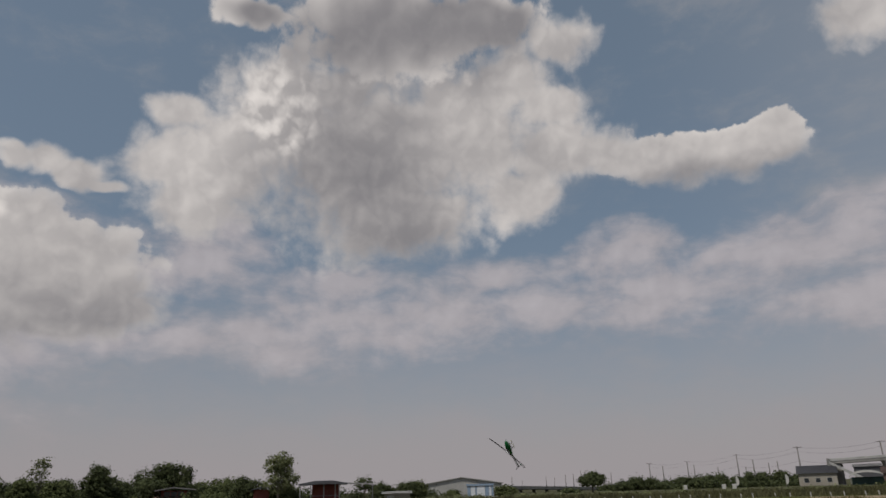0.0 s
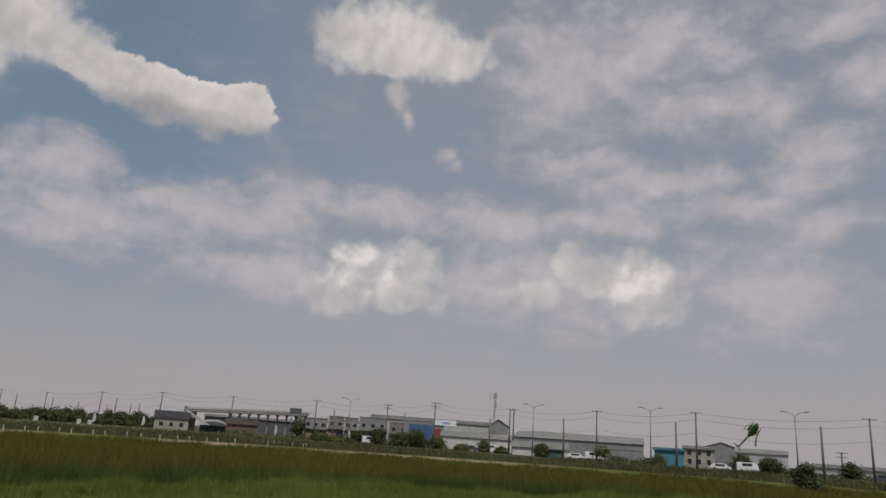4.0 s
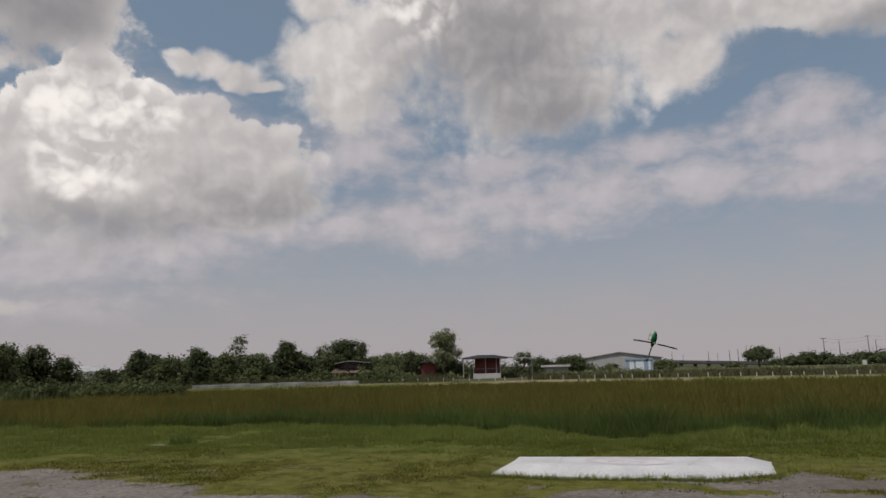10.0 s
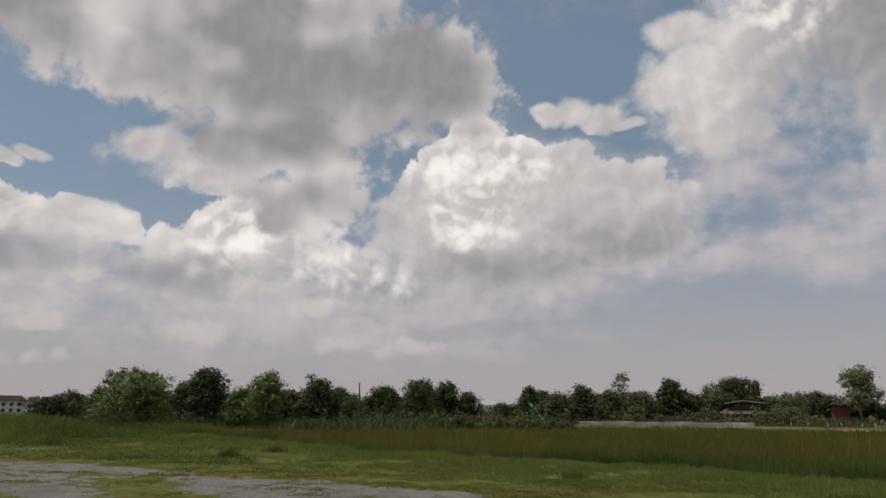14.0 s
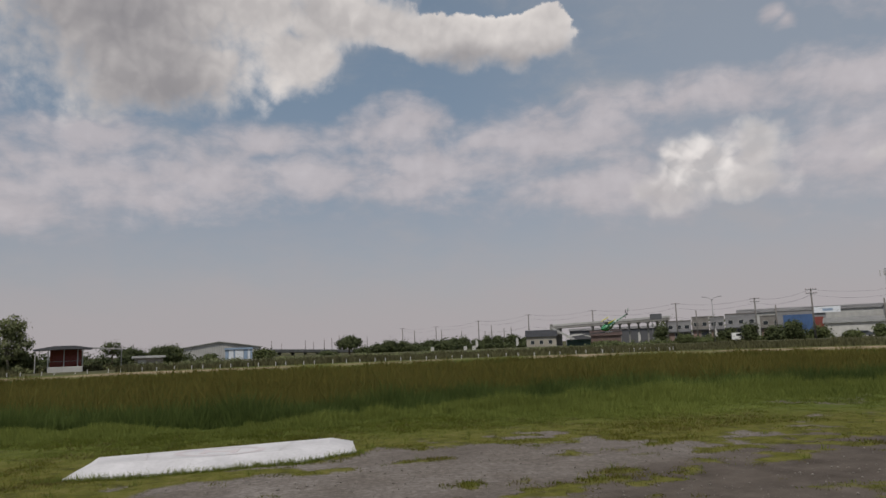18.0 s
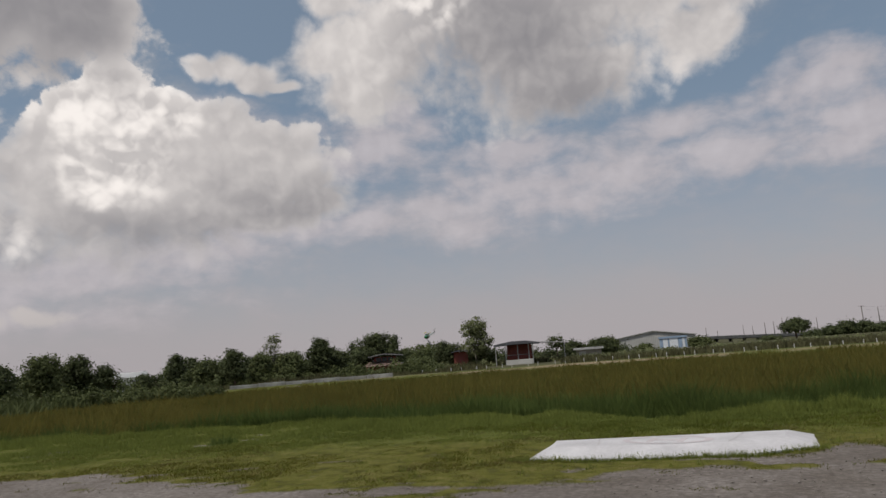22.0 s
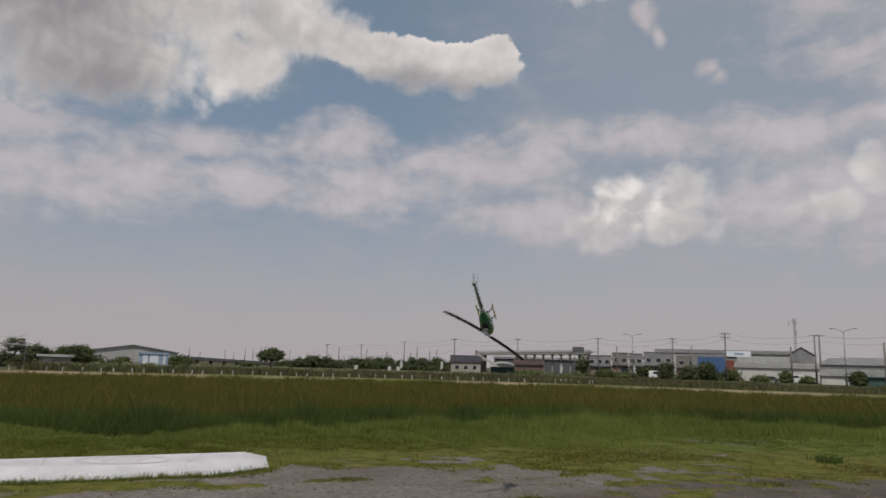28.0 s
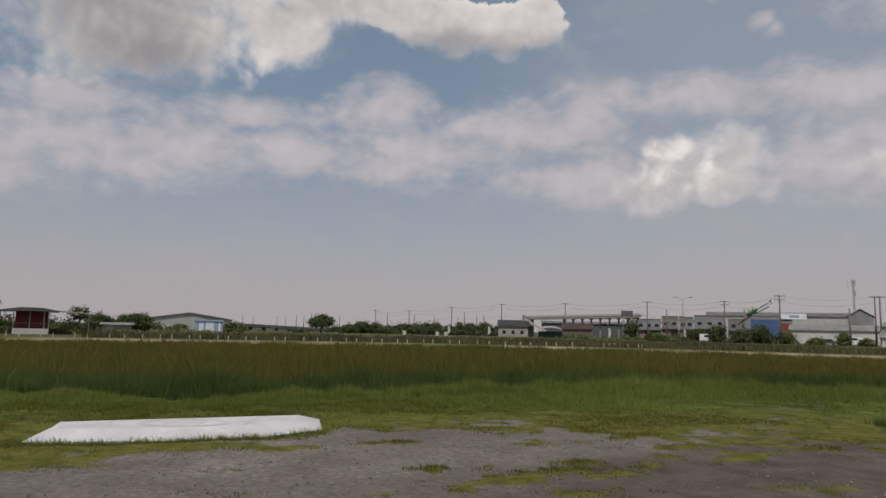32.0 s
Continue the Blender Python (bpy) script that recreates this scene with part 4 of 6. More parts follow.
# ---- the landing pad ----
def build_pad():
    pad = thing("landing_pad", "low white-painted concrete pad with sloping sides and a faded red ring", "landing pad")
    foot = [(-4.75, 10.95), (-2.75, 11.15), (-1.3, 11.6), (-0.5, 12.4), (-0.62, 13.7), (-4.95, 12.5)]
    top = [(-4.45, 11.5), (-2.8, 11.6), (-1.6, 11.95), (-1.02, 12.55), (-0.97, 13.3), (-4.7, 12.2)]
    pad.scale = (PAD, PAD, 1.0)
    bm = bmesh.new()
    rings = []
    for outline, z in ((foot, -0.06), (foot, 0.015), (top, 0.14)):
        ring = []
        n = len(outline)
        for i in range(n):
            a, b = Vector(outline[i]), Vector(outline[(i + 1) % n])
            for s in range(8):
                q = a.lerp(b, s / 8)
                wob = 0.03 * noise.noise((q.x * 2, q.y * 2, z * 9))
                ring.append(bm.verts.new((q.x + wob, q.y + wob, z + (0.4 * wob if z < 0.1 else 0.0))))
        rings.append(ring)
    for a, b in zip(rings, rings[1:]):
        for i in range(len(a)):
            j = (i + 1) % len(a)
            bm.faces.new((a[i], a[j], b[j], b[i]))
    bm.faces.new(rings[-1])
    bmesh.ops.recalc_face_normals(bm, faces=bm.faces)
    part("slab", bm, PAD_WHITE, pad)
    ring = bmesh.new()
    cx, cy = -2.75, 12.18
    for r0, r1 in ((0.62, 0.74),):
        a = [[ring.verts.new((cx + r * math.cos(k * math.pi / 24), cy + 0.62 * r * math.sin(k * math.pi / 24), 0.1445)) for k in range(48)] for r in (r0, r1)]
        for k in range(48):
            if k % 11 != 4:
                ring.faces.new((a[0][k], a[1][k], a[1][(k + 1) % 48], a[0][(k + 1) % 48]))
    part("painted_ring", ring, PAD_RED, pad, "worn red ring")
    mark = bmesh.new()
    for x0, x1, y0, y1 in ((-0.3, -0.2, -0.22, 0.22), (0.2, 0.3, -0.22, 0.22), (-0.196, 0.196, -0.05, 0.05)):
        box(mark, cx + x0, cx + x1, cy + y0, cy + y1, 0.137, 0.1445)
    part("painted_mark", mark, PAD_RED, pad, "worn red bars")
    for xa, ya, xb, yb in ((-3.75, 11.58, -3.95, 12.36), (-1.75, 11.95, -1.65, 13.05)):
        crack = bmesh.new()
        side = Vector((yb - ya, xa - xb, 0)).normalized() * 0.012
        pts = [Vector((xa, ya, 0.1442)).lerp(Vector((xb, yb, 0.1442)), s / 8) + side * 3 * noise.noise((s * 0.7, xa, 1)) for s in range(9)]
        v = [(crack.verts.new(q - side), crack.verts.new(q + side)) for q in pts]
        for p, q in zip(v, v[1:]):
            crack.faces.new((p[0], p[1], q[1], q[0]))
        part("joint", crack, PAD_WORN, pad)


build_pad()


# ---- trees ----
def leaf_mass(name, lobes, count, size, mat, parent, seed, droop=0.3):
    """A crown of many small leaf clumps on the shells of some lobes (x, y, z, rx, ry, rz)."""
    rng = np.random.default_rng(seed)
    lobes = np.array(lobes)
    weight = (lobes[:, 3] * lobes[:, 4] + lobes[:, 4] * lobes[:, 5]) ** 1.0
    # sprays of leaves, turned outward and up, with dark gaps between the sprays
    per = 14
    sprays = max(1, count // per)
    count = sprays * per
    pick = rng.choice(len(lobes), sprays, p=weight / weight.sum())
    d = rng.normal(size=(sprays, 3))
    d /= np.linalg.norm(d, axis=1)[:, None]
    depth = rng.uniform(0.35, 1.0, sprays) ** 0.45 * (1 + 0.14 * rng.normal(size=sprays))
    heart = lobes[pick, :3] + d * lobes[pick, 3:] * depth[:, None]
    heart, d = np.repeat(heart, per, 0), np.repeat(d, per, 0)
    out = rng.normal(size=(count, 3))
    c = heart + out * size * np.array([0.95, 0.95, 0.7]) * np.repeat(rng.uniform(0.6, 1.3, sprays), per)[:, None]
    up = 0.7 * out + 0.6 * d + np.array([0, 0, 0.55]) + 0.5 * rng.normal(size=(count, 3))
    up /= np.linalg.norm(up, axis=1)[:, None]
    a = rng.normal(size=(count, 3))
    a[:, 2] -= droop * np.abs(rng.normal(size=count))
    a -= up * (a * up).sum(1)[:, None]
    a /= np.linalg.norm(a, axis=1)[:, None]
    b = np.cross(up, a)
    s = size * rng.uniform(0.5, 1.3, count)[:, None]
    v = np.stack([c - 0.5 * s * a, c - 0.1 * s * a + 0.32 * s * b, c + 0.6 * s * a, c - 0.1 * s * a - 0.32 * s * b], 1)
    me = from_arrays(name, v.reshape(-1, 3), np.arange(4 * count).reshape(-1, 4), mat, 4)
    ob = new(name, me)
    ob.parent = parent
    return ob


def tree(az, dist, top_el, half_deg, leaf, label, seed, shape="round", trunk=BARK, count=3600, foot=0.06, squash=1.0, name="tree"):
    """A tree whose crown spans half_deg degrees to each side and reaches up to top_el."""
    rng = random.Random(seed)
    h, w = rise(top_el, dist), dist * math.tan(radians(half_deg))
    ob = thing(name, label, "tree", m=facing(az, dist))
    base = {"round": 0.03, "tall": 0.1, "umbrella": 0.42, "bush": 0.0, "sparse": 0.35, "poplar": 0.02}[shape] * h
    lobes = []
    lumps = {"round": 17, "tall": 18, "umbrella": 11, "bush": 11, "sparse": 40, "poplar": 13}[shape]
    for i in range(lumps):
        u = (i + 0.5) / lumps
        z = base + (h - base) * (0.15 + 0.72 * u)
        reach = {"round": math.sin(math.pi * (0.30 + 0.58 * u)), "tall": 0.95 * math.sin(math.pi * (0.25 + 0.6 * u)), "umbrella": 1.0, "bush": 1.05 - 0.6 * u, "sparse": 1.25, "poplar": 1.0 - 0.75 * u}[shape]
        a = i * 2.4 + rng.uniform(-0.4, 0.4)
        off = rng.uniform(0.25, 0.72) * w * reach
        size = w * rng.uniform(0.26, 0.46) * (0.27 if shape == "sparse" else 1.0)
        zs = min(size * rng.uniform(0.7, 1.0) * squash, (h - base) * 0.3)
        if shape == "umbrella":
            zs = 0.30 * (h - base) * rng.uniform(0.8, 1.2)
            z = h - zs - 0.62 * (h - base) * (off / w) ** 2 * 1.6
        lobes.append((off * math.cos(a), 0.8 * off * math.sin(a), min(z, h - zs), size, size, zs))
    if shape != "sparse":
        lobes.append((0, 0, h - 0.2 * (h - base), w * 0.34, w * 0.34, 0.2 * (h - base)))
    if shape != "umbrella":
        for _ in range(4 if shape == "sparse" else 13):
            # shoots that break the outline
            u, side = rng.uniform(0.25, 1.0), rng.uniform(-1, 1)
            z = base + (h - base) * u
            reach = w * 0.95 * math.sin(math.pi * (0.30 + 0.58 * u)) if shape != "poplar" else w * (1 - 0.8 * u)
            size = w * rng.uniform(0.10, 0.2)
            lobes.append((side * reach, rng.uniform(-0.5, 0.5) * reach, min(z, h * 1.03 - size), size, size, size * rng.uniform(0.8, 1.5)))
    bm = bmesh.new()
    lean = rng.uniform(-0.05, 0.05) * h
    r0 = max(0.05, foot * w)
    fork = base + 0.3 * (h - base)
    tube(bm, [(0, 0, -0.1), (lean * 0.4, 0, fork * 0.6), (lean, 0, fork)], [r0 * 1.3, r0, r0 * 0.7], 7)
    for x, y, z, *_ in lobes[:: 2 if shape != "umbrella" else 1]:
        tube(bm, [(lean * 0.7, 0, fork * 0.75), (lean * 0.5 + x * 0.45, y * 0.45, (fork + z) / 2), (x, y, z)], [r0 * 0.55, r0 * 0.35, r0 * 0.12], 5)
    part("trunk", bm, trunk, ob, smooth=True)
    leaf_mass("crown", lobes, int(count * 1.9), 0.0024 * dist + 0.05, leaf, ob, seed)
    return ob


ROUND = "dense round dark green tree at the field's far edge"
LEAFY = "leafy mid-green tree among others at the field's edge"
for row in [
    (-80.6, 66, 2.75, 2.9, LEAF_FRESH, "broad bright green tree, leafy down to the weeds", 1, "round", BARK, 5200),
    (-82.2, 70, 3.05, 1.5, LEAF_DRY, "thin-crowned tree with bare branch tips", 2, "sparse", BARK, 1100),
    (-75.8, 68, 3.15, 1.7, LEAF_DARK, ROUND, 3, "tall", BARK, 4600),
    (-77.3, 74, 1.9, 1.4, LEAF_DARK, ROUND, 31, "round", BARK, 2600),
    (-71.3, 64, 2.7, 2.3, LEAF_FRESH, "bright green tree with a pointed top, hung with creepers", 4, "poplar", BARK, 4800),
    (-73.3, 66, 1.6, 1.5, LEAF_FRESH, "low bright green tree, creeper-covered", 41, "bush", BARK, 2600),
    (-67.4, 70, 2.45, 1.9, LEAF_DARK, "dense round black-green mango tree", 5, "round", BARK, 4600),
    (-69.6, 72, 1.4, 1.2, LEAF_DARK, ROUND, 51, "bush", BARK, 2000),
    (-62.4, 76, 1.8, 1.7, LEAF_DARK, ROUND, 6, "round", BARK, 3600),
    (-59.3, 78, 2.4, 1.6, LEAF_MID, LEAFY, 7, "tall", BARK, 3400),
    (-57.1, 80, 2.25, 1.3, LEAF_DARK, ROUND, 8, "round", BARK, 3200),
    (-55.4, 80, 1.3, 1.3, LEAF_DARK, ROUND, 9, "round", BARK, 2600),
    (-50.5, 84, 1.95, 1.0, LEAF_DARK, "small upright dark green tree", 10, "poplar", BARK, 2600),
    (-48.1, 98, 1.2, 1.4, LEAF_MID, LEAFY, 11, "round", BARK, 2400),
    (-46.2, 96, 1.95, 1.1, LEAF_DARK, ROUND, 12, "tall", BARK, 2600),
    (-43.2, 104, 3.1, 0.85, LEAF_DRY, "tall thin tree with a loose, open crown", 13, "tall", PALE_BARK, 420),
    (-44.2, 100, 1.5, 1.1, LEAF_MID, LEAFY, 14, "round", BARK, 2600),
    (-41.9, 100, 1.3, 1.5, LEAF_MID, LEAFY, 15, "round", BARK, 3000),
    (-39.6, 104, 2.3, 1.4, LEAF_DARK, ROUND, 16, "tall", BARK, 3600),
    (-38.0, 106, 1.2, 1.2, LEAF_DARK, ROUND, 17, "round", BARK, 2600),
    (-35.4, 120, 2.4, 2.3, LEAF_DARK, "wide domed rain tree, dark green", 18, "round", BARK, 6400),
    (-36.0, 116, 1.4, 1.9, LEAF_DARK, ROUND, 19, "round", BARK, 3600),
    (-33.6, 118, 2.2, 0.8, LEAF_DARK, "narrow dark tree with upright shoots", 20, "poplar", BARK, 2000),
    (-31.4, 112, 0.8, 1.3, LEAF_MID, LEAFY, 21, "bush", BARK, 2400),
    (-29.3, 116, 1.3, 1.5, LEAF_DARK, ROUND, 22, "round", BARK, 3200),
    (-26.9, 112, 3.25, 1.5, LEAF_DRY, "tall grey-green tree with an open, upright crown", 23, "tall", PALE_BARK, 2600),
    (-26.6, 115, 0.5, 1.6, LEAF_MID, "low green shrubs before a red hut", 24, "bush", BARK, 2600),
    (-31.5, 104, 0.1, 1.9, LEAF_MID, "low green shrubs beside the fence", 25, "bush", BARK, 2400),
    (-20.4, 150, 1.2, 0.7, LEAF_DARK, "ragged dark palm-like tree", 26, "sparse", BARK, 420),
    (-19.0, 150, 0.55, 1.2, LEAF_DARK, ROUND, 27, "round", BARK, 2200),
    (-17.1, 150, 0.62, 1.3, LEAF_DARK, ROUND, 28, "round", BARK, 2200),
    (-16.2, 152, 0.7, 0.8, LEAF_MID, LEAFY, 29, "tall", BARK, 1600),
    (-13.6, 140, -0.1, 0.7, LEAF_MID, "small shrub before a warehouse", 30, "bush", BARK, 1000),
    (-9.5, 170, 0.15, 0.9, LEAF_MID, "shrubs beside a painted hoarding", 32, "bush", BARK, 1200),
    (-2.75, 210, 1.0, 1.0, LEAF_DARK, "flat-topped umbrella-shaped rain tree", 33, "umbrella", BARK, 2600),
    (-4.6, 215, -0.25, 0.8, LEAF_DARK, ROUND, 34, "round", BARK, 1000),
    (-0.5, 238, 0.2, 0.7, LEAF_DARK, "small round dark green tree along a road", 135, "round", BARK, 1100),
    (0.5, 240, 0.5, 0.8, LEAF_DARK, "small round dark green tree along a road", 136, "round", BARK, 1100),
    (1.6, 246, 0.42, 0.6, LEAF_DARK, "ragged dark green tree in a row along a road", 137, "tall", BARK, 1100),
    (2.7, 250, 0.12, 0.8, LEAF_DARK, "small round dark green tree along a road", 138, "round", BARK, 1100),
    (3.9, 248, 0.36, 0.7, LEAF_DARK, "ragged dark green tree in a row along a road", 139, "tall", BARK, 1100),
    (4.8, 252, 0.28, 0.6, LEAF_DARK, "ragged dark green tree in a row along a road", 140, "sparse", BARK, 500),
    (5.7, 250, 0.48, 0.6, LEAF_DARK, "small round dark green tree along a road", 141, "round", BARK, 1100),
    (6.6, 256, 0.52, 0.5, LEAF_DARK, "ragged dark green tree in a row along a road", 142, "tall", BARK, 1100),
    (7.6, 254, 0.3, 0.7, LEAF_DARK, "small round dark green tree along a road", 143, "round", BARK, 1100),
    (8.5, 250, 0.58, 0.5, LEAF_DARK, "ragged dark green tree in a row along a road", 144, "poplar", BARK, 1100),
    (9.4, 252, 0.5, 0.7, LEAF_DARK, "ragged dark green tree in a row along a road", 145, "tall", BARK, 1100),
    (10.6, 255, 0.62, 0.7, LEAF_DARK, "small round dark green tree along a road", 146, "round", BARK, 1100),
    (11.6, 258, 0.3, 0.6, LEAF_DARK, "ragged dark green tree in a row along a road", 147, "tall", BARK, 1100),
    (18.2, 165, -0.25, 1.9, LEAF_MID, "low scrub below the overpass", 42, "bush", BARK, 1800),
    (22.3, 215, 0.9, 0.5, LEAF_DARK, "dark tree before a black hoarding", 43, "tall", BARK, 1200),
    (25.2, 190, -0.25, 0.8, LEAF_MID, "low green roadside shrub", 44, "bush", BARK, 1200),
    (27.1, 195, 0.30, 0.6, LEAF_DARK, "ragged dark roadside tree", 45, "sparse", BARK, 1600),
    (31.6, 195, 0.85, 1.0, LEAF_DARK, "dense dark green roadside tree", 46, "round", BARK, 2400),
    (24.0, 186, 0.05, 0.6, LEAF_MID, LEAFY, 71, "tall", BARK, 1600),
    (28.6, 188, 0.70, 0.75, LEAF_DARK, "ragged roadside tree beside a power pole", 72, "tall", BARK, 1500),
    (30.3, 190, 0.45, 0.7, LEAF_DARK, "dense dark green roadside tree", 73, "round", BARK, 1800),
    (33.3, 196, 0.3, 0.7, LEAF_MID, LEAFY, 47, "round", BARK, 1200),
    (35.3, 190, -0.1, 0.6, LEAF_MID, "small trimmed green roadside tree", 48, "round", BARK, 1000),
    (37.0, 190, 0.25, 0.45, LEAF_MID, "small trimmed green roadside tree", 49, "round", BARK, 1000),
    (38.4, 190, -0.1, 0.45, LEAF_MID, "small trimmed green roadside tree", 50, "round", BARK, 1000),
    (41.6, 172, 0.4, 0.55, LEAF_DARK, "dark dome-shaped trimmed tree", 52, "round", BARK, 1400),
    (46.2, 180, 0.5, 0.6, LEAF_DRY, "thin half-bare roadside tree", 53, "sparse", BARK, 900),
    (50.4, 170, 0.2, 0.5, LEAF_MID, "dark green roadside tree", 54, "round", BARK, 900),
    (56.2, 180, 0.55, 0.7, LEAF_DARK, "dark green roadside tree", 55, "tall", BARK, 1200),
    (58.1, 185, 0.45, 0.9, LEAF_DARK, "dark green roadside tree", 56, "round", BARK, 1400),
    (63.2, 190, 0.5, 0.7, LEAF_DARK, "dark green roadside tree", 57, "round", BARK, 1200),
    (66.5, 180, 0.6, 1.2, LEAF_DARK, "dark green roadside tree", 58, "round", BARK, 1400),
    (60.4, 70, 0.35, 0.85, LEAF_DARK, "single dark shrub in the reeds", 59, "bush", BARK, 1800),
    (-86.0, 76, 0.75, 2.0, LEAF_DARK, "low dark bushes in front of a pale building", 60, "bush", BARK, 3000),
    (-95.6, 80, 0.3, 1.5, LEAF_DARK, "low dark bushes with bare twigs", 61, "bush", BARK, 2800),
    (-99.5, 80, 0.1, 2.4, LEAF_MID, "low bushes at the field's edge", 62, "bush", BARK, 2400),
    (-52.5, 100, 0.5, 1.6, LEAF_DARK, ROUND, 63, "round", BARK, 2000),
    (-64.6, 84, 0.7, 1.4, LEAF_DARK, ROUND, 64, "round", BARK, 1800),
]:
    low = row[7] == "bush"
    tree(*row[:8], trunk=row[8], count=row[9], name="shrub" if low else "tree")

# the belt of trees that fills in between them
rng = random.Random(404)
az = -85.0
while az < -28:
    dist = 92 + 38 * (az + 85) / 57 + rng.uniform(-4, 6)
    if not -55.8 < az < -50.8:
        tall_el = rng.uniform(0.7, 1.7)
        tree(az, dist, tall_el, rng.uniform(1.0, 1.8), rng.choice([LEAF_DARK, LEAF_DARK, LEAF_MID]), "dense green tree in the belt behind the field", 1500 + int(az * 10), rng.choice(["round", "round", "tall", "bush"]), count=2600)
    az += rng.uniform(1.0, 1.9)

# a belt of banana plants and scrub under the left trees
az, r, rng = sown(2000, -70, -50, lambda a: 60 + 0 * a, lambda a: 66 + 0 * a, 21)
blades("banana_scrub", az, r + 10 * smooth(az, -66, -54), 0.7 + 1.1 * rng.uniform(0, 1, len(az)) ** 2, 0.2 + 0 * az, LEAF_MID, "ragged banana plants and scrub below the trees", 0.6, 4, "scrub")


# thickets that close the gaps between the trees
def thicket(az0, az1, dist, el0, el1, step, mat, label, seed, count):
    rng = random.Random(seed)
    lobes, az = [], az0
    while az < az1:
        h = rise(rng.uniform(el0, el1), dist)
        w = dist * math.tan(radians(step)) * rng.uniform(0.8, 1.4)
        q = polar(az, dist * rng.uniform(0.97, 1.04))
        lobes.append((q.x, q.y, h * 0.5, w, w * 0.8, h * 0.5))
        lobes.append((q.x + w * 0.5, q.y, h * 0.2, w, w * 0.8, h * 0.35))
        az += step * rng.uniform(0.7, 1.2)
    ob = leaf_mass("thicket", lobes, count, 0.0026 * dist + 0.05, mat, None, seed)
    return tagged(ob, label, "thicket", kind="stuff")


thicket(-84, -55.5, 86, 0.1, 1.3, 0.7, LEAF_DARK, "dark undergrowth closing the gaps between trees", 301, 24000)
thicket(-84, -47, 70, -0.6, 0.25, 0.6, LEAF_MID, "creeper-covered scrub at the foot of the trees", 308, 16000)
thicket(-50.5, -29, 124, 0.4, 1.5, 0.7, LEAF_DARK, "dark undergrowth behind huts and trees", 302, 22000)
thicket(-50, -30.5, 100, -0.6, 0.35, 0.6, LEAF_MID, "rank green scrub before huts and trees", 309, 13000)
thicket(-32, -15, 160, 0.0, 0.75, 0.7, LEAF_DARK, "dark green tree belt behind the house", 303, 12000)
thicket(-30, -11, 112, -0.7, -0.2, 0.6, LEAF_DRY, "dull green scrub behind the fence posts", 310, 8000)
thicket(-2.0, 13, 250, 0.0, 0.5, 0.6, LEAF_DARK, "distant dark tree belt along a road", 304, 12000)
thicket(-10, 22, 150, -0.9, -0.6, 0.5, LEAF_DRY, "dull green roadside scrub", 311, 9000)
thicket(21, 34, 205, -0.5, 0.1, 0.5, LEAF_MID, "roadside hedge and scrub", 305, 5000)
thicket(22, 30, 300, 1.0, 1.75, 0.5, LEAF_MID, "tree tops beyond the shophouses", 312, 4000)
thicket(44, 72, 195, -0.5, 0.0, 0.7, LEAF_DARK, "roadside hedge and scrub", 306, 5000)
thicket(-104, -84, 100, -0.7, -0.15, 0.6, LEAF_MID, "low bushes along the field's edge", 307, 9000)


# ---- poles, wires and lamps ----
def power_pole(az, top_el, tall=12.0, arms=1, label="grey concrete power pole with a crossarm", lean=0.0):
    dist = (tall - EYE.z) / math.tan(radians(top_el))
    ob = thing("power_pole", label, "power pole", "poles along the road", facing(az, dist, 0, 14))
    bm = bmesh.new()
    tube(bm, [(0, 0, -0.2), (lean, 0, tall)], [0.27, 0.17], 8)
    part("shaft", bm, POLE_CONCRETE, ob, smooth=True)
    for i in range(arms):
        z = tall - 0.35 - 0.9 * i
        part("crossarm", boxed(-1.25 + lean, 1.25 + lean, -0.27, -0.15, z, z + 0.14), STEEL, ob)
        for x in (-1.1, -0.45, 0.45, 1.1):
            bm = bmesh.new()
            tube(bm, [(x + lean, -0.21, z + 0.14), (x + lean, -0.21, z + 0.26), (x + lean, -0.21, z + 0.38)], [0.05, 0.09, 0.05], 6)
            part("insulator", bm, BROWN_TILE, ob)
    return ob, polar(az, dist, tall - 0.2)


def slack_wire(a, b, sag, drop=0.0):
    bm = bmesh.new()
    pts = []
    for i in range(11):
        s = i / 10
        q = a.lerp(b, s)
        q.z -= sag * 4 * s * (1 - s) + drop
        pts.append(q)
    tube(bm, pts, 0.022, 4)
    return solid("power_line", bm, WIRE, "thin sagging black power line between poles", "power line", "power lines")


def street_lamp(az, top_el, tall=11.0, arms=(1, -1), label="tall grey street lamp with curved arms", reach=1.9, lean=0.0):
    dist = (tall - EYE.z) / math.tan(radians(top_el))
    ob = thing("street_lamp", label, "street lamp", "street lamps", facing(az, dist) @ pose(0, 0, 0, 0, lean, 0))
    bm = bmesh.new()
    tube(bm, [(0, 0, -0.1), (0, 0, tall - 0.9)], [0.15, 0.09], 8)
    part("post", bm, STEEL, ob, smooth=True)
    for side in arms:
        bm = bmesh.new()
        tube(bm, [(0, 0, tall - 0.95), (side * 0.18 * reach, 0, tall - 0.45), (side * 0.58 * reach, 0, tall - 0.12), (side * reach, 0, tall)], 0.05, 6)
        arm = part("arm", bm, STEEL, ob, smooth=True)
        part("lamp_head", boxed(side * reach - 0.38, side * reach + 0.38, -0.14, 0.14, tall - 0.06, tall + 0.1, bevel=0.04), STEEL, arm)
    return ob


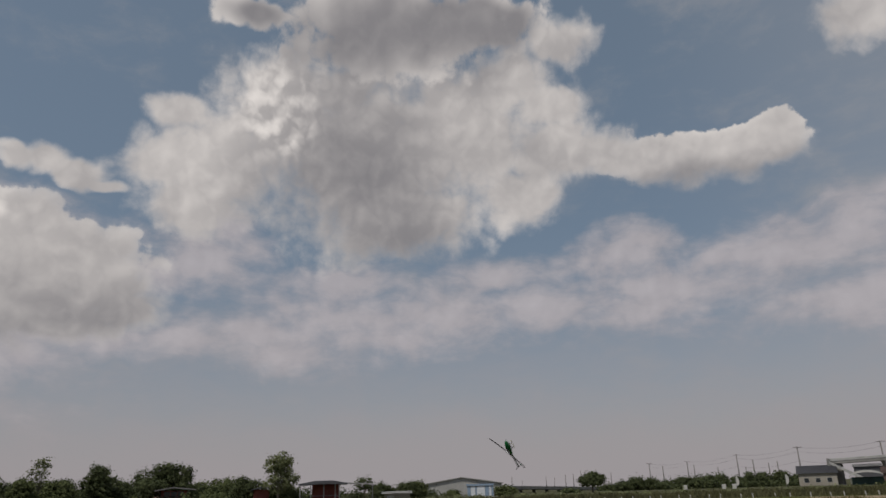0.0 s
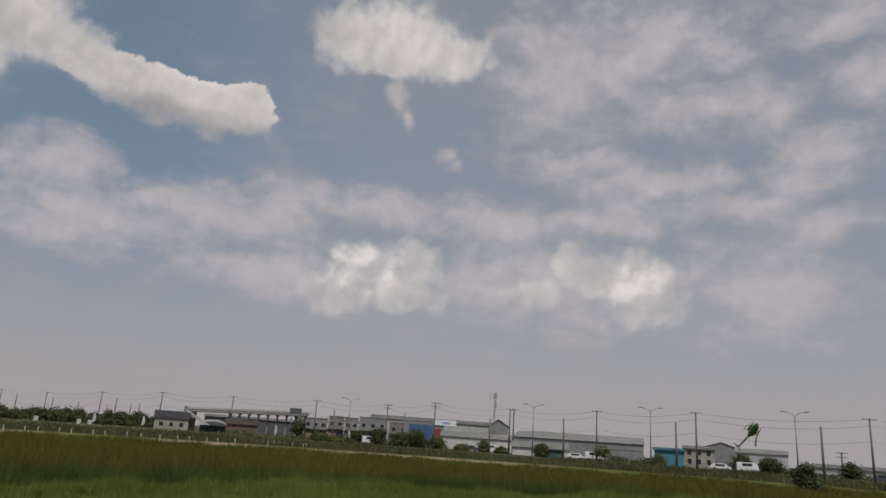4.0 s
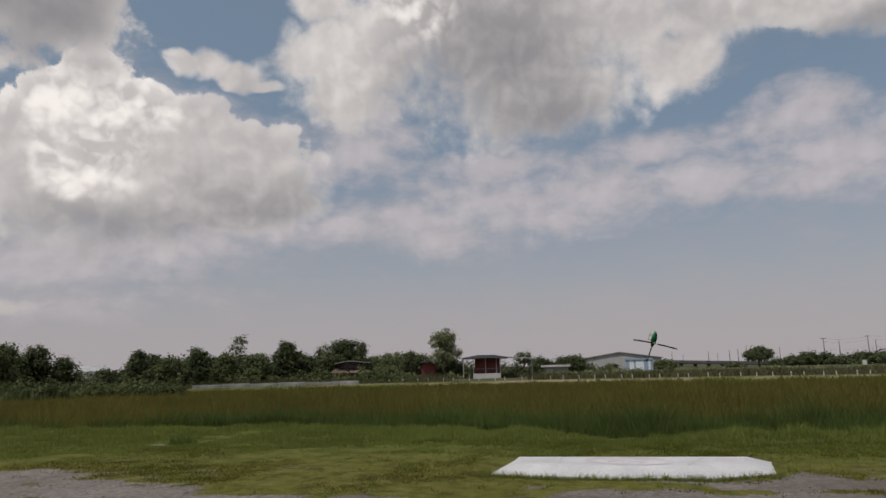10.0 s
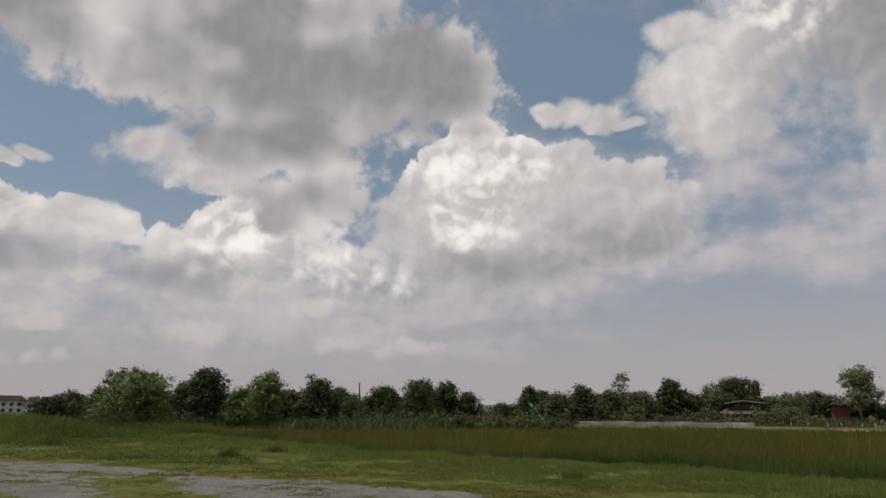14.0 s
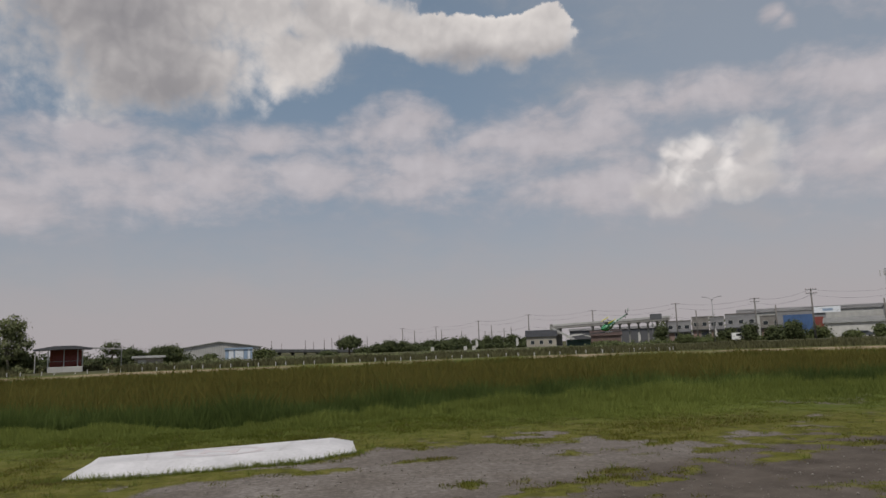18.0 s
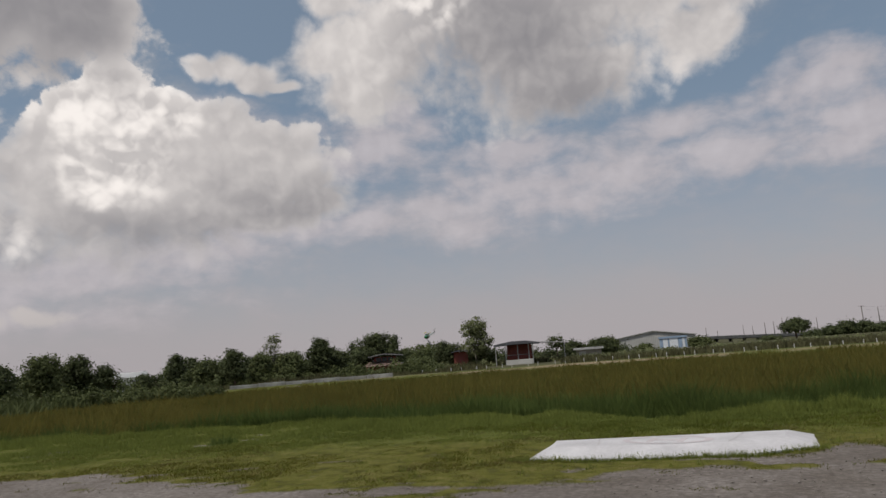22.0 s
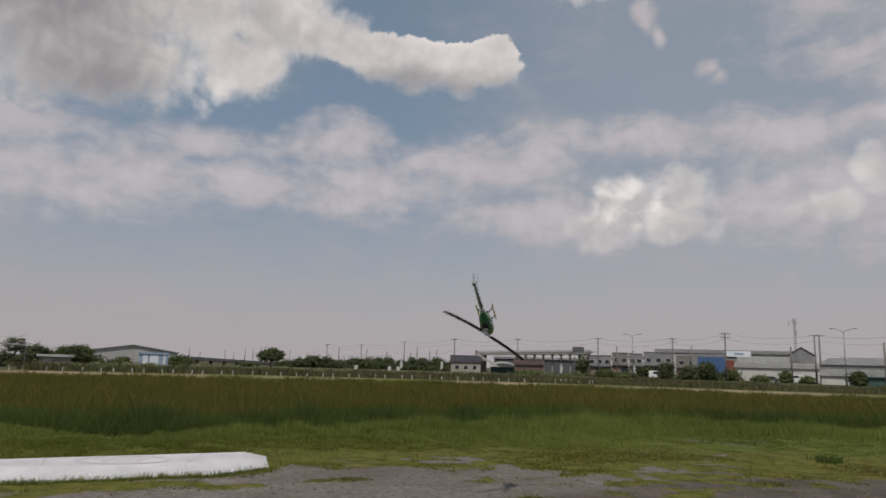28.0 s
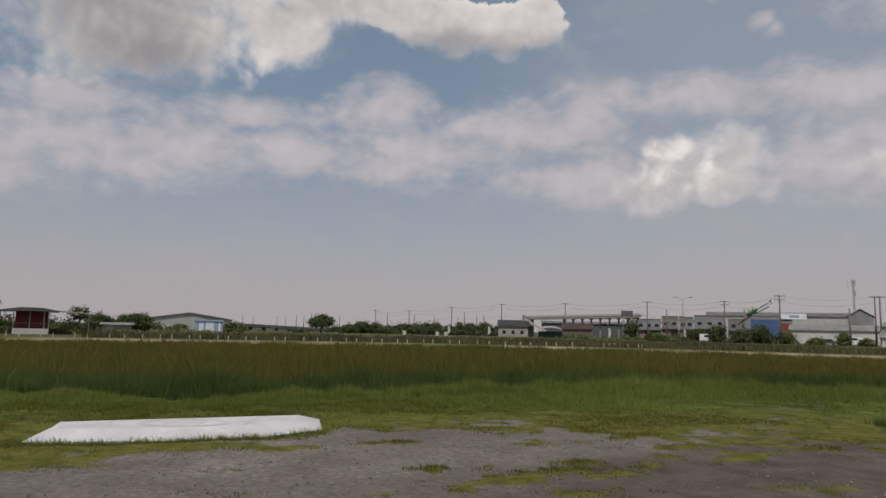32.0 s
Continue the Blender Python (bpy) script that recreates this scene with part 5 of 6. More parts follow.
# the roadside row, from far to near
ROW = [(-3.55, 1.13, 10.0), (-1.3, 0.94, 9.0), (1.6, 1.51, 11.0), (4.35, 1.56, 11.5), (7.85, 1.9, 12.0), (11.95, 2.25, 12.0), (17.1, 2.38, 12.0), (23.5, 2.6, 12.0), (29.17, 2.68, 12.0), (32.98, 3.12, 12.0), (39.0, 3.02, 12.0), (39.3, 3.0, 12.0), (45.8, 3.28, 12.0), (53.15, 3.55, 12.0), (64.5, 3.62, 12.0), (76.0, 3.5, 12.0)]
tops = []
for az, el, tall in ROW:
    two = az > 1
    tops.append(power_pole(az, el, tall, (2 if az in (29.17, 32.98) else 1) if two else 0, "grey concrete power pole with a crossarm" if two else "plain grey concrete power pole beside the road")[1])
for a, b in zip(tops[2:], tops[3:]):
    if (a - b).length > 5:
        slack_wire(a, b, 1.0)
        slack_wire(a, b, 1.2, 1.3)
        slack_wire(a, b, 1.3, 4.2)
for az, el, tall in [(2.57, 1.29, 9), (4.8, 1.24, 9), (6.45, 1.09, 8), (8.36, 1.02, 8), (8.9, 1.48, 9), (9.92, 1.24, 9), (10.5, 1.31, 9), (24.96, 1.94, 9), (30.56, 2.06, 9), (37.44, 2.15, 9), (43.25, 2.5, 9), (51.7, 2.71, 9), (61.5, 2.93, 9), (-4.15, 0.92, 9), (-4.75, 0.89, 9), (-5.6, 0.7, 9), (-6.25, 0.81, 9), (-8.1, 0.61, 8), (-8.9, 0.86, 9), (-15.9, 0.9, 8), (-19.0, 0.95, 7)]:
    power_pole(az, el, tall, 0, "slim grey concrete pole beside the road")
power_pole(62.65, 1.25, 6, 2, "short pole with two crossarms")
for az, el in ((26.17, 2.94), (40.85, 3.45), (49.85, 3.7), (59.9, 3.88)):
    street_lamp(az, el)
street_lamp(-90.4, 3.25, 9.0, (-1,), "leaning grey street lamp with one short arm", 0.75, 2.5)

post = thing("old_post", "bare weathered wooden post among bushes", "post", m=facing(-64.14, 66))
part("stake", tube(bmesh.new(), [(0, 0, -0.1), (0.03, 0, 2.2), (0, 0, rise(2.05, 66))], [0.09, 0.08, 0.06], 7), BARK, post)

mast = thing("radio_mast", "slender red-grey lattice radio mast with panel antennas", "mast", m=facing(37.75, 255))
top = rise(4.2, 255)
for x, y in ((-0.35, -0.2), (0.35, -0.2), (0, 0.4)):
    part("leg", tube(bmesh.new(), [(x, y, 0), (x * 0.6, y * 0.6, top)], 0.07, 5), STEEL, mast)
for i in range(14):
    z = 1 + i * (top - 2) / 14
    part("brace", tube(bmesh.new(), [(-0.35, -0.2, z), (0.3, -0.2, z + top / 15)], 0.04, 4), STEEL, mast)
for x, z in ((-0.5, top - 2.2), (0.5, top - 2.2), (0.5, top - 5.5), (-1.6, top - 2.5)):
    part("antenna", boxed(x - 0.16, x + 0.16, -0.5, -0.3, z, z + 2.0, bevel=0.05), PALE_SHEET, mast)


for az, dist, tall in ((7.55, 215, 3.0), (10.85, 225, 3.2), (20.5, 225, 3.4), (26.15, 205, 3.4)):
    flag = thing("feather_banner", "white feather-shaped banner on a thin pole", "banner", "feather banners", facing(az, dist))
    part("pole", tube(bmesh.new(), [(0, 0, -0.05), (0, 0, tall)], 0.04, 6), STEEL, flag)
    leafy = [(0.05, 0.6), (0.55, 0.8), (0.8, tall * 0.45), (0.75, tall * 0.8), (0.4, tall * 1.03), (0.05, tall)]
    part("cloth", prism(bmesh.new(), leafy, -0.02, 0.02), WHITE_WALL, flag, "white cloth")
for az, dist in ((6.7, 210), (7.4, 205), (4.0, 215)):
    solid("meter_box", boxed(-0.5, 0.5, -0.3, 0.3, -0.02, 1.2, bevel=0.05), WHITE_WALL, "small white roadside service box", "utility box", m=facing(az, dist))


# ---- fence of white posts and the low wall ----
def build_fence():
    me = None
    fence = thing("post_fence", "line of short white concrete fence posts along a dirt bank", "fence")
    az = -31.4
    while az < 24:
        m = facing(az, 86 + 0.15 * abs(az), 0, 6 * math.sin(az * 9)) @ pose(0, 0, 0, 0, 2.0 * math.sin(az * 5), 0)
        if me is None:
            bm = boxed(-0.045, 0.045, -0.045, 0.045, -0.15, 0.46, bevel=0.012)
            me = bpy.data.meshes.new("post")
            bm.to_mesh(me)
            bm.free()
            me.materials.append(WHITE_WALL)
        share("post", me, fence, m)
        az += 1.12 + 0.35 * math.sin(az * 3.1)
    for az in np.arange(17.6, 23.2, 0.42):
        share("post", me, fence, facing(float(az), 92, 0.02))


build_fence()

wall = thing("boundary_wall", "long low weathered white-washed wall along the marsh", "wall")
for i in range(6):
    a, b = -46.6 + i * 2.13, -46.6 + (i + 1) * 2.13
    pa, pb = polar(a, 86), polar(b, 86)
    bm = bmesh.new()
    d = (pb - pa).length
    box(bm, 0.02, d - 0.02, -0.09, 0.09, -0.3, 0.4 + 0.05 * (i % 2), bevel=0.02)
    seg = part("wall_panel", bm, CONCRETE if i == 4 else OLD_WHITEWASH, wall)
    seg.matrix_basis = Matrix.Translation(pa) @ Matrix.Rotation(math.atan2(pb.y - pa.y, pb.x - pa.x), 4, "Z")


# ---- buildings ----
def window_grid(parent, xs, zs, w, h, y, mat=DARK_GLASS):
    """Framed windows standing 3 cm proud of a front wall at y, all on one mesh per size."""
    for x in xs:
        for z in zs:
            win = part("window", boxed(x - w / 2 - 0.08, x + w / 2 + 0.08, y - 0.05, y + 0.05, z - 0.08, z + h + 0.08), WHITE_WALL, parent)
            part("pane", boxed(x - w / 2, x + w / 2, y - 0.07, y - 0.052, z, z + h), mat, win)


def shed(name, az0, az1, eave_el, ridge_el, dist, depth, wall_mat, roof_mat, label, turn=0.0, gable=True, category="building", base=-0.3):
    """A hall that spans two bearings; gable: its gable end faces the camera."""
    w = 2 * dist * math.tan(radians((az1 - az0) / 2))
    eave, ridge = rise(eave_el, dist), rise(ridge_el, dist)
    ob = thing(name, label, category, m=facing((az0 + az1) / 2, dist, 0, turn))
    if gable:
        outline = [(-w / 2, base), (w / 2, base), (w / 2, eave), (0, ridge), (-w / 2, eave)]
        part("wall", prism(bmesh.new(), outline, 0, depth), wall_mat, ob)
        for s in (-1, 1):
            t = 0.18
            part("roof", prism(bmesh.new(), [(0, ridge + 0.02), (0, ridge + t + 0.02), (s * (w / 2 + 0.4), eave + t - 0.05), (s * (w / 2 + 0.4), eave - 0.05)], -0.4, depth + 0.4), roof_mat, ob)
    else:
        part("wall", boxed(-w / 2, w / 2, 0, depth, base, eave), wall_mat, ob)
        bm = bmesh.new()
        v = [bm.verts.new(c) for c in ((-w / 2 - 0.4, -0.5, eave), (w / 2 + 0.4, -0.5, eave), (w / 2 + 0.4, depth / 2, ridge), (-w / 2 - 0.4, depth / 2, ridge), (w / 2 + 0.4, depth + 0.5, eave), (-w / 2 - 0.4, depth + 0.5, eave))]
        bm.faces.new((v[0], v[1], v[2], v[3]))
        bm.faces.new((v[3], v[2], v[4], v[5]))
        bm.faces.new((v[0], v[3], v[5]))
        bm.faces.new((v[1], v[4], v[2]))
        bmesh.ops.solidify(bm, geom=bm.faces[:], thickness=0.15)
        part("roof", bm, roof_mat, ob)
    return ob, w, eave, ridge


# red house with an open porch
D = 108
house = thing("porch_house", "dark red timber house with open steel porch, white plinth", "house", m=facing(-23.5, D))
W2 = D * math.tan(radians(1.85))
part("plinth", boxed(-W2 * 0.55, W2 * 0.62, -1.5, 5, -0.3, 0.72, bevel=0.03), WHITE_WALL, house)
part("wall", boxed(-W2 * 0.5, W2 * 0.6, 0.9, 4.6, 0.72, 3.0), RED_WOOD, house)
for x in (-0.2, 0.05, 0.3, 0.5):
    part("shutter", boxed(W2 * x - 0.35, W2 * x + 0.35, 0.82, 0.9, 1.0, 2.2, bevel=0.02), RED_PAINT, house)
for x in (-0.98, -0.55, -0.02, 0.45, 0.62):
    part("post", tube(bmesh.new(), [(W2 * x, -1.3, -0.2), (W2 * x, -1.3, 3.05)], 0.07, 6), PALE_SHEET, house)
part("rail", tube(bmesh.new(), [(-W2 * 0.55, -1.35, 1.45), (W2 * 0.62, -1.35, 1.45)], 0.035, 5), STEEL, house)
part("roof", prism(bmesh.new(), [(-W2 * 1.05, 2.95), (-W2 * 1.05, 3.12), (-W2 * 0.35, 3.5), (W2 * 0.35, 3.5), (W2 * 0.95, 3.12), (W2 * 0.95, 2.95), (W2 * 0.1, 3.05)], -2.2, 5.4), DARK_SHEET, house)
part("awning", prism(bmesh.new(), [(W2 * 0.7, 3.2), (W2 * 0.7, 3.3), (W2 * 2.1, 2.98), (W2 * 2.1, 2.88)], 2.0, 7.0), PALE_SHEET, house, "pale sheet awning")
part("post", tube(bmesh.new(), [(W2 * 2.05, 2.2, -0.2), (W2 * 2.05, 2.2, 2.9)], 0.06, 6), STEEL, house)

# two-roofed hut
D = 110
hut = thing("tiled_hut", "low brown hut under two tiers of weathered tiled roof", "house", m=facing(-34.5, D))
W2 = D * math.tan(radians(1.6))
part("wall", boxed(-W2 * 0.9, W2 * 0.8, 0, 6, -0.3, 1.55), RED_WOOD, hut)
part("wall", boxed(-W2 * 0.5, W2 * 0.62, 1.0, 5, 1.8, 2.75), RED_WOOD, hut)
bm = bmesh.new()
v = [bm.verts.new(c) for c in ((-W2 * 1.1, -1.2, 1.3), (W2 * 1.0, -1.2, 1.3), (W2 * 0.72, 1.0, 2.0), (-W2 * 0.72, 1.0, 2.0))]
bm.faces.new(v)
bmesh.ops.solidify(bm, geom=bm.faces[:], thickness=0.12)
part("lower_roof", bm, BROWN_TILE, hut, "weathered red-brown lower roof")
part("upper_roof", prism(bmesh.new(), [(-W2 * 0.78, 2.72), (-W2 * 0.78, 2.82), (0, 3.2), (W2 * 1.0, 2.86), (W2 * 1.0, 2.76), (0, 3.06)], -0.4, 5.6), ROOF_SHEET, hut)
for x in (-0.65, 0.7):
    part("strut", tube(bmesh.new(), [(W2 * x * 0.75, 0.9, 1.95), (W2 * x, -0.3, 2.76)], 0.05, 5), PALE_SHEET, hut)
for x in (-0.25, 0.05, 0.35):
    part("window", boxed(W2 * x - 0.4, W2 * x + 0.4, 0.94, 1.0, 2.0, 2.6), DARK_GLASS, hut)
part("side_roof", prism(bmesh.new(), [(W2 * 0.85, 1.55), (W2 * 0.85, 1.65), (W2 * 1.5, 1.35), (W2 * 1.5, 1.25)], -0.8, 4.0), ROOF_SHEET, hut)

small_hut = thing("red_hut", "small red timber hut under a grey sheet roof", "house", m=facing(-28.2, 112))
part("wall", boxed(-1.1, 1.15, 0, 3, -0.3, 2.55), RED_WOOD, small_hut)
part("roof", prism(bmesh.new(), [(-1.5, 2.5), (-1.5, 2.6), (0.1, 2.95), (1.6, 2.75), (1.6, 2.62), (0.1, 2.8)], -0.7, 3.5), DARK_SHEET, small_hut)
part("door", boxed(-0.3, 0.45, -0.05, 0.02, 0.1, 1.9), RED_PAINT, small_hut)

store, w, eave, ridge = shed("store_shed", -18.9, -16.9, -0.12, 0.05, 118, 5, CREAM_WALL, PALE_SHEET, "low pale shed with a small white shutter", gable=False)
part("door", boxed(-w * 0.38, -w * 0.12, -0.06, 0.02, 0, 1.2), WHITE_WALL, store)

hall, w, eave, ridge = shed("warehouse", -16.0, -9.7, 0.42, 0.9, 175, 40, LIGHT_SHEET, PALE_SHEET, "pale grey corrugated warehouse with a low gable")
kiosk = thing("painted_hoarding_building", "flat-roofed kiosk with a faded blue and white painted front", "building", m=facing(-11.4, 160))
part("wall", boxed(-2.9, 2.9, 0, 5, -0.3, 2.75), WHITE_WALL, kiosk)
part("fascia", boxed(-3.0, 3.0, -0.25, -0.02, 2.45, 2.85), SIGN_BLUE, kiosk)
for x0, x1, mat in ((-2.8, -2.1, SIGN_BLUE), (-2.05, -1.1, SIGN_WHITE), (-1.05, -0.75, SIGN_BLUE), (-0.7, 1.0, SIGN_WHITE), (1.05, 1.9, SIGN_BLUE), (1.95, 2.4, SIGN_WHITE), (2.45, 2.85, SIGN_BLUE)):
    part("panel", boxed(x0, x1, -0.08, -0.02, 0.35, 2.4), mat, kiosk)

# the ramp in the distance and the overpass
ramp = thing("road_ramp", "long grey concrete road ramp on low piers", "bridge")
pa, pb = polar(-9.9, 270, rise(0.2, 270)), polar(-1.6, 330, rise(-0.12, 330))
bm = bmesh.new()
d = (pb - pa)
side = Vector((-d.y, d.x, 0)).normalized()
v = [bm.verts.new(p + s * side + Vector((0, 0, z))) for p in (pa, pb) for s, z in ((-4, 0), (4, 0), (4, -1.1), (-4, -1.1))]
for f in ((0, 1, 2, 3), (7, 6, 5, 4), (0, 4, 5, 1), (1, 5, 6, 2), (2, 6, 7, 3), (3, 7, 4, 0)):
    bm.faces.new([v[i] for i in f])
bmesh.ops.recalc_face_normals(bm, faces=bm.faces)
part("deck", bm, CONCRETE, ramp)
for i in range(9):
    q = pa.lerp(pb, (i + 0.5) / 9)
    pier = part("pier", boxed(-0.6, 0.6, -0.6, 0.6, -0.2, q.z - 1.1), CONCRETE, ramp)
    pier.matrix_basis = Matrix.Translation((q.x, q.y, 0))

overpass = thing("overpass", "pale concrete overpass with a parapet, on round piers", "bridge", m=facing(18.4, 235))
za, zb = rise(1.25, 235), rise(1.62, 235)
half = 235 * math.tan(radians(4.6))
part("deck", prism(bmesh.new(), [(-half, za - 1.0), (half, zb - 1.3), (half, zb - 0.5), (-half, za - 0.3)], 0, 9), CONCRETE, overpass)
part("parapet", prism(bmesh.new(), [(-half, za - 0.28), (half, zb - 0.48), (half, zb + 0.15), (-half, za + 0.35)], -0.15, 0.1), PALE_SHEET, overpass, "pale parapet")
for i in range(9):
    x = -half * 0.3 + i * half * 1.25 / 8
    part("pier", tube(bmesh.new(), [(x, 2.5, -0.2), (x, 2.5, za - 0.6 + (zb - za) * (x + half) / (2 * half) - 0.6)], 0.32, 10), CONCRETE, overpass)
    part("pier_cap", boxed(x - 0.55, x + 0.55, 1.2, 6, za - 1.6 + (zb - za) * (x + half) / (2 * half), za - 1.0 + (zb - za) * (x + half) / (2 * half)), CONCRETE, overpass)
stair = part("stair", prism(bmesh.new(), [(-half, za - 0.3), (-half, za - 1.0), (-half * 0.48, -0.2), (-half * 0.42, 0.2)], -2.2, -0.4), PALE_SHEET, overpass, "steep pale footbridge stair")
part("stair_tower", boxed(-half - 0.5, -half + 0.3, -2.2, 0, -0.2, za + 0.4), CONCRETE, overpass)
part("abutment", boxed(-half - 0.8, -half * 0.86, 0.5, 9, -0.2, za - 1.0), CONCRETE, overpass)
arch = thing("white_tent", "small white arched tent roof below the overpass", "tent", m=facing(15.9, 222))
bm = bmesh.new()
outline = [(-4.2, 2.0)] + [(4.2 * math.cos(a), 2.0 + 1.7 * math.sin(a)) for a in (math.pi * (1 - k / 12) for k in range(1, 12))] + [(4.2, 2.0), (4.0, 2.0)] + [(4.0 * math.cos(a), 2.0 + 1.15 * math.sin(a)) for a in (math.pi * k / 12 for k in range(1, 12))] + [(-4.0, 2.0)]
part("canopy", prism(bm, outline, 0, 6), WHITE_WALL, arch)
for x in (-3.9, 3.9):
    part("post", boxed(x - 0.08, x + 0.08, 0.1, 0.25, -0.1, 2.05), STEEL, arch)
# dark sheet put in where the space under the canopy lies in shade
part("shade_sheet", boxed(-3.8, 3.8, 5.0, 5.2, -0.1, 2.0), GREEN_SHEET, arch, "dark green sheet added for the shade beneath the canopy")
shed("brick_shed", 16.85, 19.2, 0.3, 0.72, 205, 6, RUST_SHEET, RUST_SHEET, "dark red-brown shed with a lean roof", gable=False)
house2, w, eave, ridge = shed("roadside_house", 11.7, 14.1, 0.4, 0.95, 230, 8, CREAM_WALL, DARK_SHEET, "small dark-roofed house at the foot of a stair", gable=False)
window_grid(house2, [-w * 0.3, 0, w * 0.3], [0.9], 1.2, 1.2, 0)
# an added dark block stands in for the shade under the deck
shed("dark_infill", 15.2, 22.6, 0.75, 0.95, 256, 10, DARK_SHEET, ROOF_SHEET, "long dark block added for the shade beneath the overpass", gable=False)
board = thing("black_hoarding", "black roadside hoarding on steel posts", "billboard", m=facing(21.95, 228))
part("board", boxed(-1.8, 1.8, -0.1, 0.1, rise(1.38, 228), rise(1.84, 228), bevel=0.03), DARK_SHEET, board)
for x in (-1.2, 1.2):
    part("post", tube(bmesh.new(), [(x, 0.2, -0.1), (x, 0.2, rise(1.5, 228))], 0.1, 6), STEEL, board)

# town blocks behind
for az0, az1, el, dist, mat, label in [
    (22.7, 24.5, 1.15, 262, GREY_SHEET, "grey two-storey shophouse with dark windows"),
    (24.6, 25.8, 1.4, 266, DRAB_WALL, "drab brown-grey shophouse with dark windows"),
    (25.9, 26.9, 1.35, 266, GREY_SHEET, "narrow grey shophouse beside others"),
    (27.0, 29.2, 1.5, 264, GREY_SHEET, "grey shophouse with dark windows"),
    (29.4, 30.9, 1.25, 262, DRAB_WALL, "drab grey shophouse beside a factory"),
]:
    w = 2 * dist * math.tan(radians((az1 - az0) / 2))
    z = rise(el, dist)
    block = thing("shophouse", label, "building", "shophouses", facing((az0 + az1) / 2, dist))
    part("wall", boxed(-w / 2, w / 2, 0, 9, -0.3, z), mat, block)
    part("parapet", boxed(-w / 2 - 0.1, w / 2 + 0.1, -0.12, 0.2, z, z + 0.35), POLE_CONCRETE, block)
    k = max(2, int(w / 2.6))
    window_grid(block, [(-w / 2 + (i + 0.5) * w / k) for i in range(k)], [z * 0.62], 1.5, 1.3, 0)
    # shop bays under a ledge: dark panels for the shade inside, some brown
    part("ledge", boxed(-w / 2 - 0.05, w / 2 + 0.05, -0.9, -0.02, z * 0.46, z * 0.46 + 0.18), DARK_SHEET, block)
    for i in range(k):
        x = -w / 2 + (i + 0.5) * w / k
        part("shop_bay", boxed(x - 0.42 * w / k, x + 0.42 * w / k, -0.05, -0.01, 0.1, z * 0.42), DARK_GLASS if i % 3 else BROWN_TILE, block)

factory, w, eave, ridge = shed("factory_hall", 28.0, 38.75, 1.55, 2.0, 300, 60, PALE_SHEET, ROOF_SHEET, "long grey factory hall with a sheet roof", turn=6, gable=False)
works = thing("factory_office", "factory office with dark blue sheet, white sign, red corner", "building", m=facing(32.4, 250, 0, 4))
part("wall", boxed(-8, 6, 0, 10, -0.3, rise(1.5, 250)), GREY_SHEET, works)
part("blue_panel", boxed(-6.2, 2.2, -0.14, -0.02, 1.5, rise(1.28, 250)), BLUE_SHEET, works, "dark blue sheet")
part("red_panel", boxed(2.25, 5.2, -0.14, -0.02, 0.1, rise(1.05, 250)), RED_PAINT, works, "red painted corner")
part("sign", boxed(2.6, 10.2, -0.5, -0.2, rise(1.33, 250), rise(1.75, 250), bevel=0.03), SIGN_WHITE, works, "white sign board")
part("sign_mark", boxed(5.2, 8.0, -0.53, -0.51, rise(1.45, 250), rise(1.62, 250)), SIGN_BLUE, works, "pale blue bar")
shed("white_workshop", 33.6, 39.3, 0.55, 0.98, 222, 14, WHITE_WALL, PALE_SHEET, "white-walled workshop with a pale sheet roof", gable=False)
shed("gable_block", 37.3, 38.9, 1.55, 2.1, 270, 30, GREY_SHEET, ROOF_SHEET, "tall grey factory gable block", gable=True)
shed("long_warehouse", 39.2, 49.3, 0.9, 1.5, 262, 44, GREY_SHEET, PALE_SHEET, "long low grey warehouse with a pale sheet roof", turn=-4, gable=False)
shed("white_canopy_building", 39.3, 43.6, 0.12, 0.6, 190, 12, WHITE_WALL, PALE_SHEET, "low white building with a wide pale roof", gable=False)
shed("green_container", 41.0, 43.3, 0.06, 0.12, 176, 2.5, GREEN_SHEET, GREEN_SHEET, "long dark green sheet container", gable=False)
carport = thing("carport", "dark flat-roofed carport on thin posts", "carport", m=facing(47.4, 185))
part("roof", boxed(-5.6, 5.6, -2, 4, rise(0.36, 185), rise(0.36, 185) + 0.18), DARK_SHEET, carport)
for x in (-5.2, -1.8, 1.8, 5.2):
    part("post", tube(bmesh.new(), [(x, -1.6, -0.1), (x, -1.6, rise(0.36, 185))], 0.07, 6), STEEL, carport)
shed("teal_shed", 50.1, 52.2, 0.6, 0.82, 180, 8, TEAL_SHEET, TEAL_SHEET, "low teal sheet-clad shed", gable=False)
villa, w, eave, ridge = shed("flat_roofed_house", 52.2, 54.4, 0.85, 1.1, 186, 8, CREAM_WALL, ROOF_SHEET, "cream two-storey house with a wide flat roof", gable=False)
window_grid(villa, [-2.2, 0, 2.2], [0.9, 3.0], 1.0, 1.2, 0)
shed("white_depot", 55.8, 59.3, 0.8, 1.15, 290, 20, PALE_SHEET, PALE_SHEET, "distant white depot with a sheet roof", gable=False)
shed("grey_dome_store", 53.7, 56.0, 1.05, 1.42, 320, 16, GREY_SHEET, GREY_SHEET, "distant grey gabled storage hall", gable=True)
shed("low_block", 60.8, 68, 0.15, 0.4, 230, 10, PALE_SHEET, ROOF_SHEET, "low grey roadside block", gable=False)

